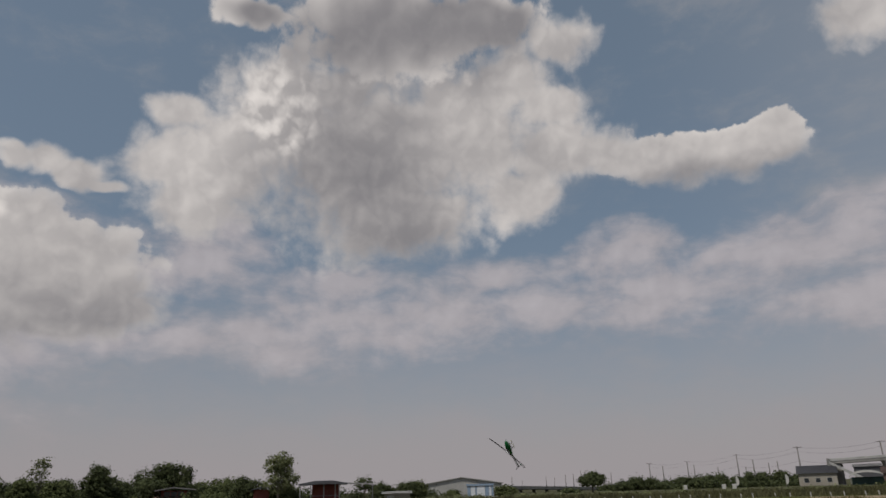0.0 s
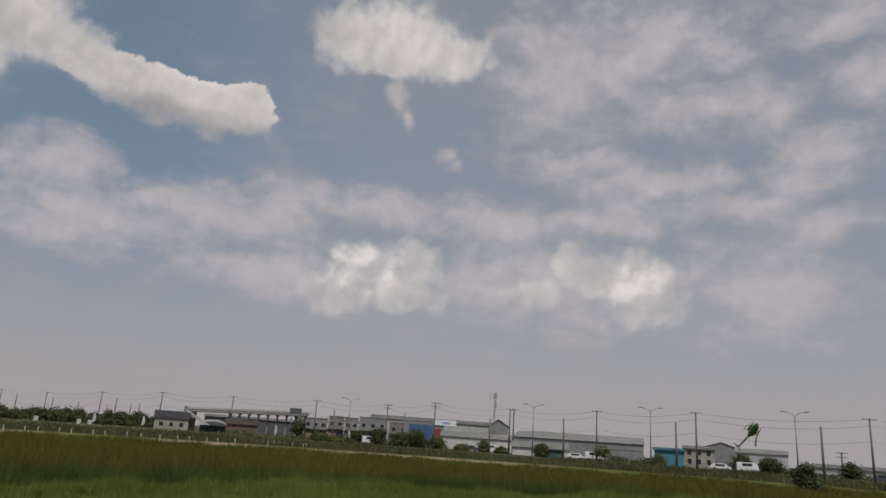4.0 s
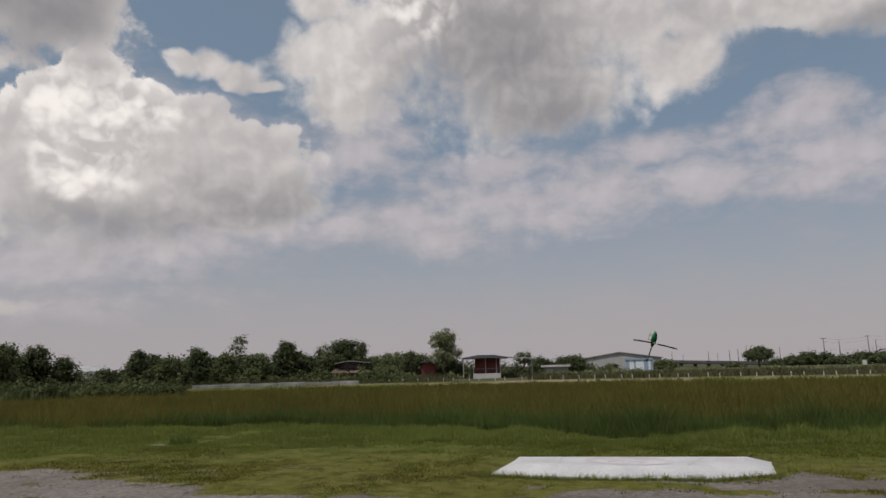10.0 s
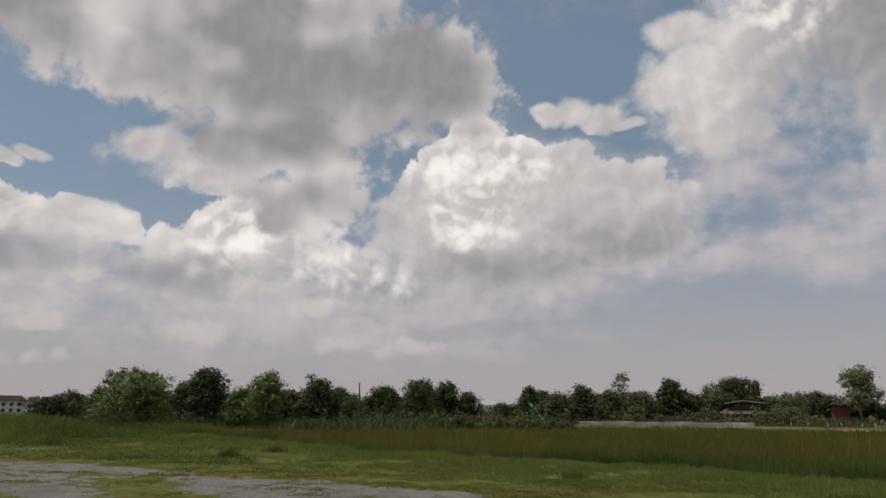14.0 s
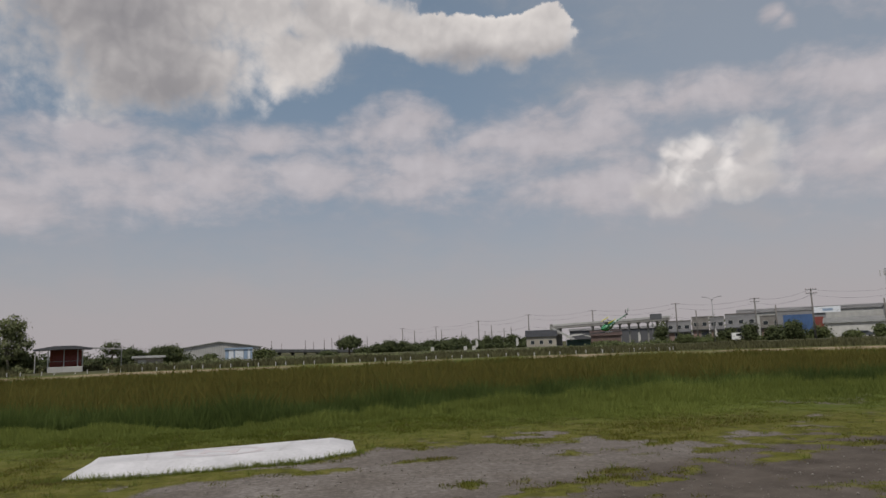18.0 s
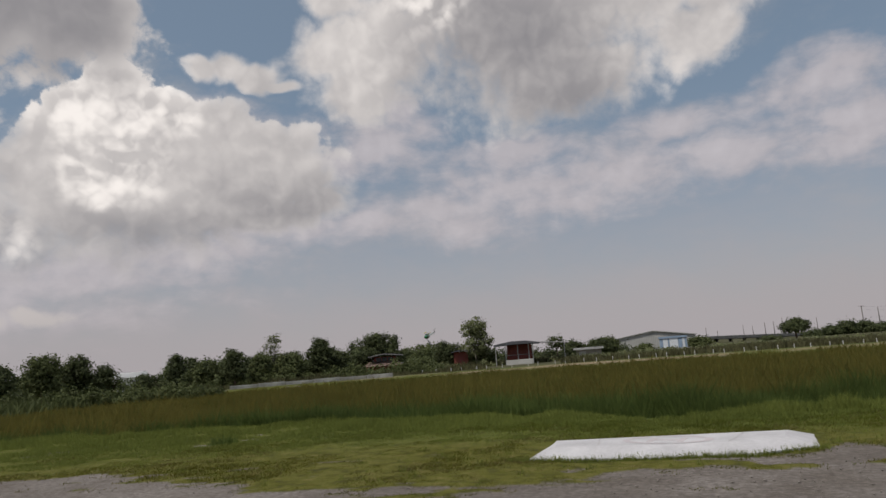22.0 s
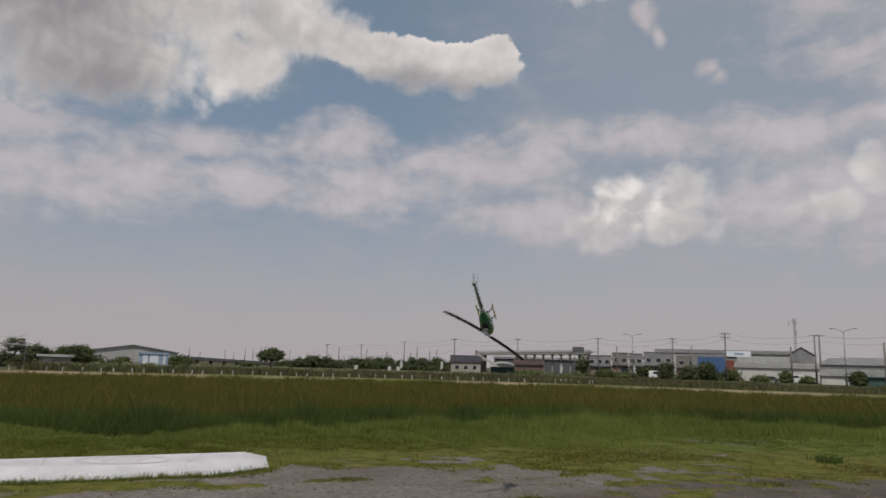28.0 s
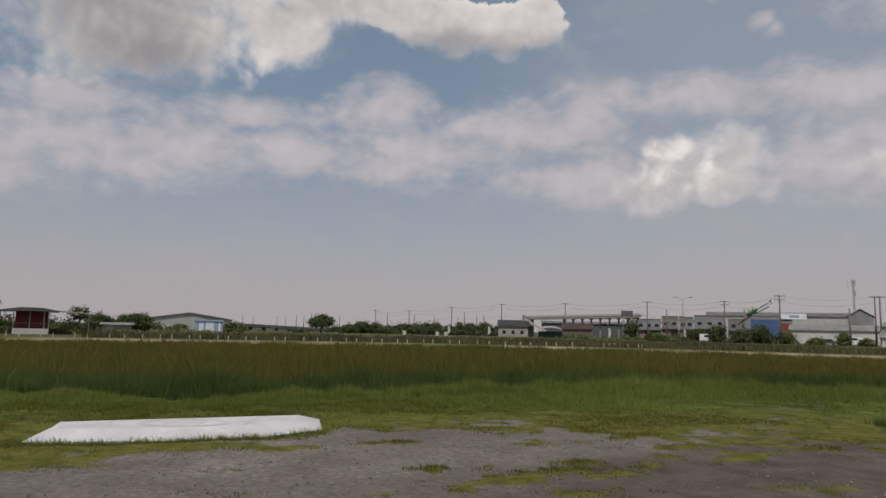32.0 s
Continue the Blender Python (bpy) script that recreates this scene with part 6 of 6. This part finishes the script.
# pale housing far off to the west, with stepped blocks under hipped roofs
row = thing("apartment_row", "long cream apartment row with grey-brown roofs and white gables", "building", m=facing(-90.5, 300, 0, 10))
zs = rise(0.36, 300)
for i in range(10):
    x = -52 + 11 * i
    up = (0.0, 0.5, 0.2, 0.7)[i % 4]
    part("wall", boxed(x + 0.05, x + 10.95, 0.3 * (i % 2), 12, -0.3, zs + up), CREAM_FRONT, row, "cream painted block")
    part("roof", prism(bmesh.new(), [(x - 0.2, zs + up), (x + 11.2, zs + up), (x + 9.6, zs + up + 1.7), (x + 1.4, zs + up + 1.7)], -0.9, 13), BROWN_TILE, row, "grey-brown tiled roof")
    if i % 3 != 2:
        part("gable", prism(bmesh.new(), [(x + 3.6, zs + up - 0.3), (x + 7.4, zs + up - 0.3), (x + 7.4, zs + up + 0.9), (x + 5.5, zs + up + 2.1), (x + 3.6, zs + up + 0.9)], -1.25, 2.0), CAR_WHITE, row, "white gable")
    window_grid(row, [x + 1.8 + 2.5 * k for k in range(4)], [zs + up - 2.0, zs + up - 4.2], 1.1, 1.2, 0.3 * (i % 2))
shed("white_house", -54.6, -52.6, 0.35, 0.75, 150, 7, CAR_WHITE, CAR_WHITE, "small white house behind trees", gable=False)


# ---- vehicles on the road ----
def car(az, dist, mat, label, turn=0.0, long=4.4, tall=1.5, van=False):
    ob = thing("van" if van else "car", label, "car", m=facing(az, dist, 0.0, turn))
    h = tall
    body = [(-long / 2, 0.35), (long / 2, 0.35), (long / 2, 0.85), (long * 0.34, 0.95), (long * 0.2, h), (-long * 0.3, h), (-long * 0.45, 0.95), (-long / 2, 0.9)]
    if van:
        body = [(-long / 2, 0.35), (long / 2, 0.35), (long / 2, 0.95), (long * 0.4, h * 0.97), (long * 0.3, h), (-long * 0.48, h), (-long / 2, h * 0.9)]
    bm = prism(bmesh.new(), body, -0.85, 0.85)
    bmesh.ops.bevel(bm, geom=[e for e in bm.edges], offset=0.06, segments=2, affect="EDGES")
    part("body", bm, mat, ob, smooth=False)
    part("side_window", boxed(-long * 0.27, long * 0.18, -0.875, -0.852, h * 0.62, h * 0.9), DARK_GLASS, ob)
    for x in (-long * 0.31, long * 0.31):
        for y in (-0.8, 0.8):
            wheel = part("wheel", tube(bmesh.new(), [(x, y - 0.1, 0.33), (x, y + 0.1, 0.33)], 0.33, 14), RUBBER, ob)
            part("rim", tube(bmesh.new(), [(x, y - 0.115, 0.33), (x, y - 0.102, 0.33)], 0.19, 10), STEEL, wheel)
    return ob


WHITE_CAR, GREY_CAR = "white car parked beside the road", "dark grey car on the road"
for az, dist, mat, label, van in [(54.75, 172, CAR_WHITE, WHITE_CAR, False), (56.6, 170, CAR_WHITE, "white pickup with a covered bed beside the road", True), (44.2, 178, CAR_WHITE, WHITE_CAR, False), (45.6, 184, CAR_WHITE, "white van parked in a yard", True), (37.6, 205, CAR_WHITE, "white van before a workshop", True), (36.0, 206, CAR_GREY, GREY_CAR, False), (65.1, 168, CAR_GREY, GREY_CAR, False), (31.0, 208, CAR_WHITE, WHITE_CAR, False), (28.0, 190, CAR_WHITE, "white box van at the roadside", True), (66.8, 168, CAR_WHITE, WHITE_CAR, False)]:
    car(az, dist, mat, label, 8, van=van, tall=2.1 if van else 1.5)


# ---- the model helicopter ----
HELI_GREEN = material("heli_green", (0.012, 0.17, 0.055), 0.25, vary=0.3, scale=4.0, coat=0.8)
HELI_DARK = material("heli_dark_green", (0.006, 0.045, 0.02), 0.3, vary=0.3, scale=4.0, coat=0.8)
HELI_YELLOW = material("heli_yellow", (0.62, 0.60, 0.02), 0.4, vary=0.1)
HELI_OLIVE = material("heli_yellow_green", (0.22, 0.27, 0.05), 0.3, vary=0.15, coat=0.6)
HELI_BOOM = material("heli_boom", (0.19, 0.29, 0.21), 0.35, vary=0.35, scale=20.0, coat=0.4)
HELI_PALE = material("heli_pale_green", (0.22, 0.42, 0.28), 0.3, vary=0.25, scale=12.0, coat=0.6)
HELI_WHITE = material("heli_white", (0.62, 0.68, 0.62), 0.35, vary=0.08)
CARBON = material("carbon", (0.012, 0.012, 0.013), 0.35, vary=0.3, scale=30)
ALLOY = material("alloy", (0.6, 0.6, 0.62), 0.3, 0.8, vary=0.1)


def loft(bm, sections, sides=20):
    """A closed skin through sections (x, z of the middle, half width, half height up, half height down)."""
    rings = []
    for x, z, w, up, down in sections:
        ring = []
        for k in range(sides):
            a = 2 * math.pi * k / sides
            c, s = math.cos(a), math.sin(a)
            c, s = math.copysign(abs(c) ** 0.85, c), math.copysign(abs(s) ** 0.85, s)
            ring.append(bm.verts.new((x, w * c, z + (up if s > 0 else down) * s)))
        rings.append(ring)
    for a, b in zip(rings, rings[1:]):
        for k in range(sides):
            bm.faces.new((a[k], a[(k + 1) % sides], b[(k + 1) % sides], b[k]))
    bm.faces.new(rings[0][::-1])
    bm.faces.new(rings[-1])
    bmesh.ops.recalc_face_normals(bm, faces=bm.faces)
    return bm


SHELL = [(0.36, 0.005, 0.004, 0.004, 0.004), (0.345, 0.005, 0.022, 0.024, 0.022), (0.30, 0.012, 0.05, 0.052, 0.045), (0.22, 0.022, 0.076, 0.085, 0.07), (0.12, 0.03, 0.088, 0.108, 0.092), (0.02, 0.034, 0.086, 0.112, 0.095), (-0.08, 0.036, 0.078, 0.10, 0.085), (-0.17, 0.036, 0.06, 0.072, 0.062), (-0.25, 0.034, 0.04, 0.045, 0.04), (-0.32, 0.03, 0.027, 0.028, 0.027)]


def shell_at(x):
    """Half width, middle, half heights of the shell at x."""
    rows = np.array(SHELL[::-1])
    return [float(np.interp(x, rows[:, 0], rows[:, i])) for i in (2, 1, 3, 4)]


def stripe(bm, places, wide, side, proud=0.003):
    """A ribbon laid on the shell's flank along places (x, z)."""
    prev = None
    for i, (x, z) in enumerate(places):
        x0, z0 = places[max(0, i - 1)]
        x1, z1 = places[min(len(places) - 1, i + 1)]
        t = Vector((x1 - x0, z1 - z0)).normalized()
        pair = []
        for s in (-1, 1):
            xx, zz = x - t.y * wide * s / 2, z + t.x * wide * s / 2
            w, mid, up, down = shell_at(xx)
            k = max(-0.97, min(0.97, (zz - mid) / (up if zz > mid else down)))
            y = w * (1 - abs(k) ** (2 / 0.85)) ** (0.85 / 2) + proud
            pair.append(bm.verts.new((xx, side * y, zz)))
        if prev:
            bm.faces.new((prev[0], prev[1], pair[1], pair[0]))
        prev = pair
    bmesh.ops.recalc_face_normals(bm, faces=bm.faces)
    return bm


def build_helicopter():
    h = thing("model_helicopter", "green and yellow radio-controlled helicopter doing aerobatics", "model helicopter")
    part("fuselage", loft(bmesh.new(), SHELL), HELI_GREEN, h, "glossy green shell", smooth=True)
    part("tail_boom", loft(bmesh.new(), [(-0.30, 0.03, 0.026, 0.026, 0.026), (-0.6, 0.026, 0.021, 0.022, 0.022), (-0.93, 0.02, 0.017, 0.018, 0.018)], 14), HELI_BOOM, h, "pale green tail boom", smooth=True)
    band = loft(bmesh.new(), [(x, z, w + 0.0025, u + 0.0025, d + 0.0025) for x, z, w, u, d in ((-0.29, 0.032, 0.033, 0.033, 0.033), (-0.33, 0.03, 0.027, 0.028, 0.027), (-0.37, 0.029, 0.0256, 0.026, 0.026))], 16)
    # black laid over the rotor side, its shade when flown upside down
    part("shaded_top", loft(bmesh.new(), [(0.15, 0.10, 0.03, 0.022, 0.02), (0.08, 0.115, 0.05, 0.034, 0.02), (0.0, 0.118, 0.052, 0.034, 0.02), (-0.09, 0.108, 0.04, 0.034, 0.02), (-0.14, 0.09, 0.02, 0.022, 0.02)], 16), CARBON, h, "black top below the rotor head, shade painted in", smooth=True)
    part("boom_band", band, HELI_WHITE, h, "silver-white band", smooth=True)
    for side in (-1, 1):
        part("stripe", stripe(bmesh.new(), [(0.30, 0.0), (0.22, -0.012), (0.12, -0.025), (0.02, -0.03), (-0.08, -0.02), (-0.15, 0.0)], 0.016, side), HELI_DARK, h, "dark green curve")
        part("stripe", stripe(bmesh.new(), [(0.27, 0.045), (0.2, 0.02), (0.1, 0.012), (0.0, 0.016), (-0.1, 0.026), (-0.2, 0.05)], 0.009, side), HELI_OLIVE, h, "yellow-green line")
        part("stripe", stripe(bmesh.new(), [(0.26, -0.022), (0.18, -0.046), (0.08, -0.06), (-0.02, -0.058), (-0.12, -0.035)], 0.011, side), HELI_OLIVE, h, "yellow-green line")
        # the highlight on the nose's belly side, laid on as a pale ribbon
        part("chin_highlight", stripe(bmesh.new(), [(0.315, -0.006), (0.27, -0.026), (0.2, -0.042), (0.13, -0.052)], 0.022, side, 0.004), HELI_PALE, h, "pale green chin, nose highlight painted in")
        part("stripe", stripe(bmesh.new(), [(0.16, 0.035), (0.08, 0.03), (0.0, 0.034), (-0.08, 0.045), (-0.16, 0.055)], 0.012, side), HELI_PALE, h, "pale green curve")
        # dark canopy area, which also carries painted shade on the rotor side
        part("canopy_panel", stripe(bmesh.new(), [(0.12, 0.065), (0.04, 0.06), (-0.04, 0.06), (-0.1, 0.06)], 0.06, side), HELI_DARK, h, "dark canopy panel, rotor-side shade painted in")
        for x in (0.055, 0.0):
            part("emblem", stripe(bmesh.new(), [(x + 0.02, -0.005), (x, -0.008), (x - 0.02, -0.005)], 0.036, side, 0.006), HELI_WHITE, h, "white emblem")
        for i in range(8):
            x = -0.42 - 0.055 * i
            y = 0.0245 - 0.009 * i / 9
            part("boom_mark", boxed(x - 0.021, x + 0.021, side * y - 0.0012, side * y + 0.0012, 0.017, 0.035 - 0.001 * i), HELI_WHITE if i % 3 else CARBON, h, "plain bar where lettering runs")
    # undercarriage
    for side in (-1, 1):
        leg = bmesh.new()
        for x in (0.12, -0.09):
            tube(leg, [(x, side * 0.03, -0.05), (x + 0.004, side * 0.08, -0.10), (x - 0.004, side * 0.108, -0.138)], [0.008, 0.009, 0.007], 8)
        part("strut_pair", leg, CARBON, h, "black landing struts", smooth=True)
        part("skid", tube(bmesh.new(), [(0.225, side * 0.108, -0.128), (0.20, side * 0.108, -0.14), (-0.16, side * 0.108, -0.143), (-0.175, side * 0.108, -0.14)], [0.004, 0.0085, 0.0085, 0.006], 8), HELI_YELLOW, h, "fluorescent yellow skid", smooth=True)
    part("battery_frame", boxed(-0.1, 0.14, -0.035, 0.035, -0.085, -0.05, bevel=0.006), CARBON, h, "black lower frame")
    for x, y in ((0.09, 0.036), (0.09, -0.036), (-0.03, 0.036), (-0.03, -0.036)):
        part("servo", boxed(x - 0.02, x + 0.02, y - 0.01, y + 0.01, -0.105, -0.066, bevel=0.003), CARBON, h, "small black servo box")
    part("antenna", tube(bmesh.new(), [(0.30, 0.01, -0.03), (0.36, 0.02, -0.07)], 0.0025, 5), CARBON, h)
    part("motor", tube(bmesh.new(), [(0.0, 0, -0.1), (0.0, 0, -0.055)], 0.03, 14), ALLOY, h)
    # tail
    fin = prism(bmesh.new(), [(-0.90, 0.03), (-0.955, 0.03), (-1.0, -0.09), (-1.005, -0.15), (-0.985, -0.15), (-0.965, -0.06)], -0.002, 0.002)
    fin_ob = part("tail_fin", fin, CARBON, h, "black carbon fin")
    part("fin_tip", prism(bmesh.new(), [(-0.972, -0.085), (-1.0, -0.085), (-1.007, -0.152), (-0.984, -0.152)], -0.004, 0.004), HELI_PALE, fin_ob, "pale green fin tip")
    part("tail_gearbox", boxed(-0.96, -0.91, -0.022, 0.022, 0.0, 0.042, bevel=0.006), CARBON, h)
    part("pushrod", tube(bmesh.new(), [(-0.1, 0.012, 0.1), (-0.34, 0.02, 0.066), (-0.92, 0.022, 0.05)], 0.0025, 6), CARBON, h)
    rotor_t = part("tail_rotor", tube(bmesh.new(), [(-0.945, 0.02, 0.02), (-0.945, 0.05, 0.02)], 0.009, 10), ALLOY, h)
    for s in (-1, 1):
        part("tail_blade", prism(bmesh.new(), [(-0.945 - 0.014, 0.02 + s * 0.02), (-0.945 + 0.014, 0.02 + s * 0.02), (-0.945 + 0.015, 0.02 + s * 0.125), (-0.945 - 0.012, 0.02 + s * 0.135)], 0.044, 0.047), CARBON, rotor_t)
    # head and main rotor, which turns
    part("mast", tube(bmesh.new(), [(0, 0, 0.12), (0, 0, 0.215)], 0.007, 10), ALLOY, h)
    part("swashplate", tube(bmesh.new(), [(0, 0, 0.148), (0, 0, 0.16)], 0.035, 18), ALLOY, h)
    for a in range(3):
        x, y = 0.034 * math.cos(a * 2.1 + 0.3), 0.034 * math.sin(a * 2.1 + 0.3)
        part("servo_rod", tube(bmesh.new(), [(x * 1.2, y * 1.2, 0.11), (x, y, 0.152)], 0.003, 6), CARBON, h)
    rotor = part("main_rotor", tube(bmesh.new(), [(0, 0, -0.012), (0, 0, 0.018)], 0.02, 14), ALLOY, h, "alloy head with two black blades")
    rotor.matrix_basis = pose(0, 0, 0.212)
    for s in (-1, 1):
        part("grip", boxed(min(s * 0.02, s * 0.1), max(s * 0.02, s * 0.1), -0.013, 0.013, -0.01, 0.012, bevel=0.004), ALLOY, rotor)
        blade = bmesh.new()
        n = 10
        ring = []
        for i in range(n + 1):
            u = i / n
            x = s * (0.095 + 0.745 * u)
            chord = 0.03 if u < 0.96 else 0.022
            cone = 0.05 * u * u
            sweep = -0.004 * s
            ring.append([blade.verts.new((x, sweep + s * chord * a, cone + b)) for a, b in ((-1, 0.0), (-0.3, 0.004), (0.8, 0.002), (0.8, -0.002), (-0.3, -0.004))])
        for a, b in zip(ring, ring[1:]):
            for k in range(5):
                blade.faces.new((a[k], a[(k + 1) % 5], b[(k + 1) % 5], b[k]))
        blade.faces.new(ring[0])
        blade.faces.new(ring[-1][::-1])
        bmesh.ops.recalc_face_normals(blade, faces=blade.faces)
        part("blade", blade, CARBON, rotor, "black main rotor blade")
    return h, rotor


helicopter, main_rotor = build_helicopter()

# seconds, place, turn about x, y, z in degrees
FLIGHT = [
    (0.00, -4.03, 25.55, 3.08, 177, -42, -107),
    (0.50, 2.58, 41.98, 3.98, 142, -43, -72),
    (1.00, 7.71, 29.36, 2.80, 125, -15, -62),
    (1.50, 15.08, 31.75, 3.09, 122, -3, -15),
    (2.00, 19.22, 26.92, 2.86, 135, -11, -60),
    (2.50, 25.22, 25.26, 3.30, 133, -9, -37),
    (3.50, 19.71, 16.72, 2.88, 175, -34, -89),
    (4.50, 14.19, 8.18, 2.46, -139, -15, -145),
    (4.80, 7.70, 6.22, 2.39, -168, -9, -157),
    (5.00, 3.83, 5.05, 2.42, -157, -5, -160),
    (5.10, 2.19, 4.73, 2.39, -166, 0, -162),
    (5.20, 0.90, 4.79, 2.34, -162, 4, -176),
    (5.30, -0.34, 4.54, 2.22, -151, 8, 178),
    (5.40, -1.76, 4.65, 2.11, -164, 11, 162),
    (5.50, -3.91, 5.22, 2.03, -172, 20, 153),
    (5.70, -7.19, 5.52, 1.89, -144, 31, 117),
    (6.00, -9.67, 5.12, 1.82, -136, 32, 89),
    (6.20, -13.45, 7.03, 2.19, -136, 35, 70),
    (6.35, -15.77, 8.35, 2.24, 178, 37, 20),
    (6.50, -18.09, 9.67, 2.29, 148, 13, -16),
    (6.75, -18.58, 11.03, 2.13, 151, -15, -46),
    (7.00, -19.08, 12.38, 1.97, 172, -36, -84),
    (7.50, -26.45, 23.81, 2.05, 162, -58, -72),
    (7.75, -22.89, 24.06, 2.34, 159, -32, -34),
    (8.00, -19.34, 24.32, 2.63, 172, -9, -4),
    (8.50, -15.09, 27.18, 3.20, -144, 30, -9),
    (9.00, -9.38, 24.12, 3.03, 159, 32, -103),
    (9.50, -7.40, 27.59, 3.03, -146, -4, -129),
    (10.00, -4.47, 24.84, 2.50, 176, -48, -55),
    (10.50, -2.00, 13.67, 1.69, -143, -29, -32),
    (11.00, -3.26, 12.17, 1.28, -156, -29, -79),
    (11.30, -4.17, 7.74, 1.51, -134, -13, -122),
    (11.50, -5.28, 6.07, 1.66, -140, 7, -139),
    (11.70, -7.40, 5.44, 1.88, -153, 32, -172),
    (12.00, -9.73, 4.00, 2.09, -172, 44, 116),
    (12.30, -10.89, 2.99, 2.02, -140, 22, 116),
    (12.50, -12.86, 3.17, 2.03, -138, 5, 132),
    (13.00, -21.37, 6.02, 1.90, -131, -53, -161),
    (13.20, -20.85, 7.01, 1.86, 179, -58, -108),
    (13.50, -24.91, 11.53, 1.82, -177, -45, -163),
    (14.50, -19.76, 26.41, 1.57, 83, -35, -95),
    (15.50, -14.60, 41.29, 1.32, 30, 16, -92),
    (15.75, -10.80, 43.08, 1.71, -8, 43, -86),
    (16.00, -7.01, 44.87, 2.10, -75, 64, -119),
    (16.50, -2.36, 32.13, 1.81, -92, 16, -102),
    (17.00, 2.29, 19.40, 1.52, -123, -24, -71),
    (17.50, 4.22, 18.99, 1.81, -153, 10, -100),
    (18.00, 6.15, 18.59, 2.09, 162, 19, -144),
    (18.25, 7.08, 20.40, 2.06, -173, -5, -90),
    (18.50, 8.02, 22.21, 2.03, -179, -39, -37),
    (18.80, 5.65, 18.22, 1.83, -179, -32, -21),
    (19.00, 4.17, 15.50, 1.88, -176, 2, -100),
    (19.20, 2.50, 14.02, 1.94, -174, 27, -83),
    (19.50, 0.37, 11.92, 1.83, 169, 40, -154),
    (20.00, -4.01, 13.72, 1.66, -161, -24, -122),
    (20.25, -6.39, 14.20, 1.48, 159, -26, -54),
    (20.50, -8.78, 14.69, 1.30, 141, 6, 1),
    (21.00, -14.26, 18.66, 1.55, 149, 14, -36),
    (21.50, -12.62, 17.23, 1.94, 170, -32, -97),
    (22.00, -17.60, 29.52, 2.88, 170, 12, -83),
    (22.25, -14.99, 28.12, 2.92, 163, 16, -41),
    (22.50, -12.38, 26.71, 2.96, 160, 23, 3),
    (23.00, -9.79, 30.41, 3.14, 138, 23, 24),
    (23.50, -5.05, 30.43, 3.33, -159, 17, 88),
    (24.00, -0.79, 42.38, 3.35, -173, 20, 127),
    (24.50, 4.57, 33.66, 2.70, -147, 1, 161),
    (25.00, 11.12, 36.15, 2.82, -141, -5, 157),
    (25.25, 15.65, 38.84, 3.12, -141, -14, 117),
    (25.50, 20.17, 41.52, 3.41, -135, -21, 75),
    (26.50, 13.36, 25.86, 2.86, -148, -0, 115),
    (27.50, 6.54, 10.19, 2.32, -144, 24, 153),
    (28.00, 2.34, 9.07, 2.33, 174, 26, 65),
    (28.30, 0.01, 9.88, 2.47, 151, 20, -1),
    (28.50, -1.31, 9.66, 2.42, 139, 2, -26),
    (29.00, -4.05, 12.84, 2.40, 151, -38, -94),
    (29.50, -4.64, 17.02, 2.50, -150, -33, -139),
    (30.00, -4.71, 29.86, 2.73, 132, -25, -63),
    (30.50, 0.24, 27.59, 2.81, 141, 22, 0),
    (31.00, 6.87, 34.71, 2.97, -163, 42, 36),
    (31.25, 10.79, 35.86, 2.91, -158, 27, 82),
    (31.50, 14.70, 37.00, 2.85, -166, 13, 122),
    (32.00, 17.37, 28.77, 2.81, -151, 28, 118),
]


# how the rotor stands at some moments, in degrees; it looks the same after half a turn
PHASES = [(0, 30), (0.5, 102), (1, 156), (2.5, 100), (4.5, 60), (5, 88), (5.1, 8), (5.2, 118), (5.3, 52), (5.4, 170), (5.5, 74), (6, 20), (8.5, 84), (9, 150), (9.5, 164), (10, 78), (11, 30), (11.3, 56), (11.5, 110), (11.7, 20), (12, 60), (12.3, 128), (17, 34), (19, 50), (19.5, 96), (23, 168), (24, 94), (24.5, 56), (27.5, 170), (28, 30), (28.3, 36), (28.5, 88), (29, 40), (30, 98), (30.5, 124), (31, 160), (32, 72)]


def rotor_rows():
    rows, turned = [], 0.0
    marks = [(0.0, PHASES[0][1])] + [m for m in PHASES if m[0] > 0.05] + [(32.05, 0)]
    for (t0, a0), (t1, a1) in zip(marks, marks[1:]):
        steps = max(1, round((min(t1, 32.0) - t0) * 10))
        gap = (a1 - a0) % 180
        whole = gap + 180 * round((75.0 * steps - gap) / 180)
        while whole > 88 * steps:
            whole -= 180
        for k in range(steps):
            rows.append((t0 + 0.1 * k, turned + whole * k / steps))
        turned += whole
    return [r for r in rows if r[0] < 31.99] + [(32.0, turned)]


def motions():
    walk(helicopter, [(t, pose(x, y, z, rx, ry, rz)) for t, x, y, z, rx, ry, rz in FLIGHT])
    walk(main_rotor, [(t, pose(0, 0, 0.212, 0, 0, (PHASES[0][1] + a) % 360)) for t, a in rotor_rows()])


motions()
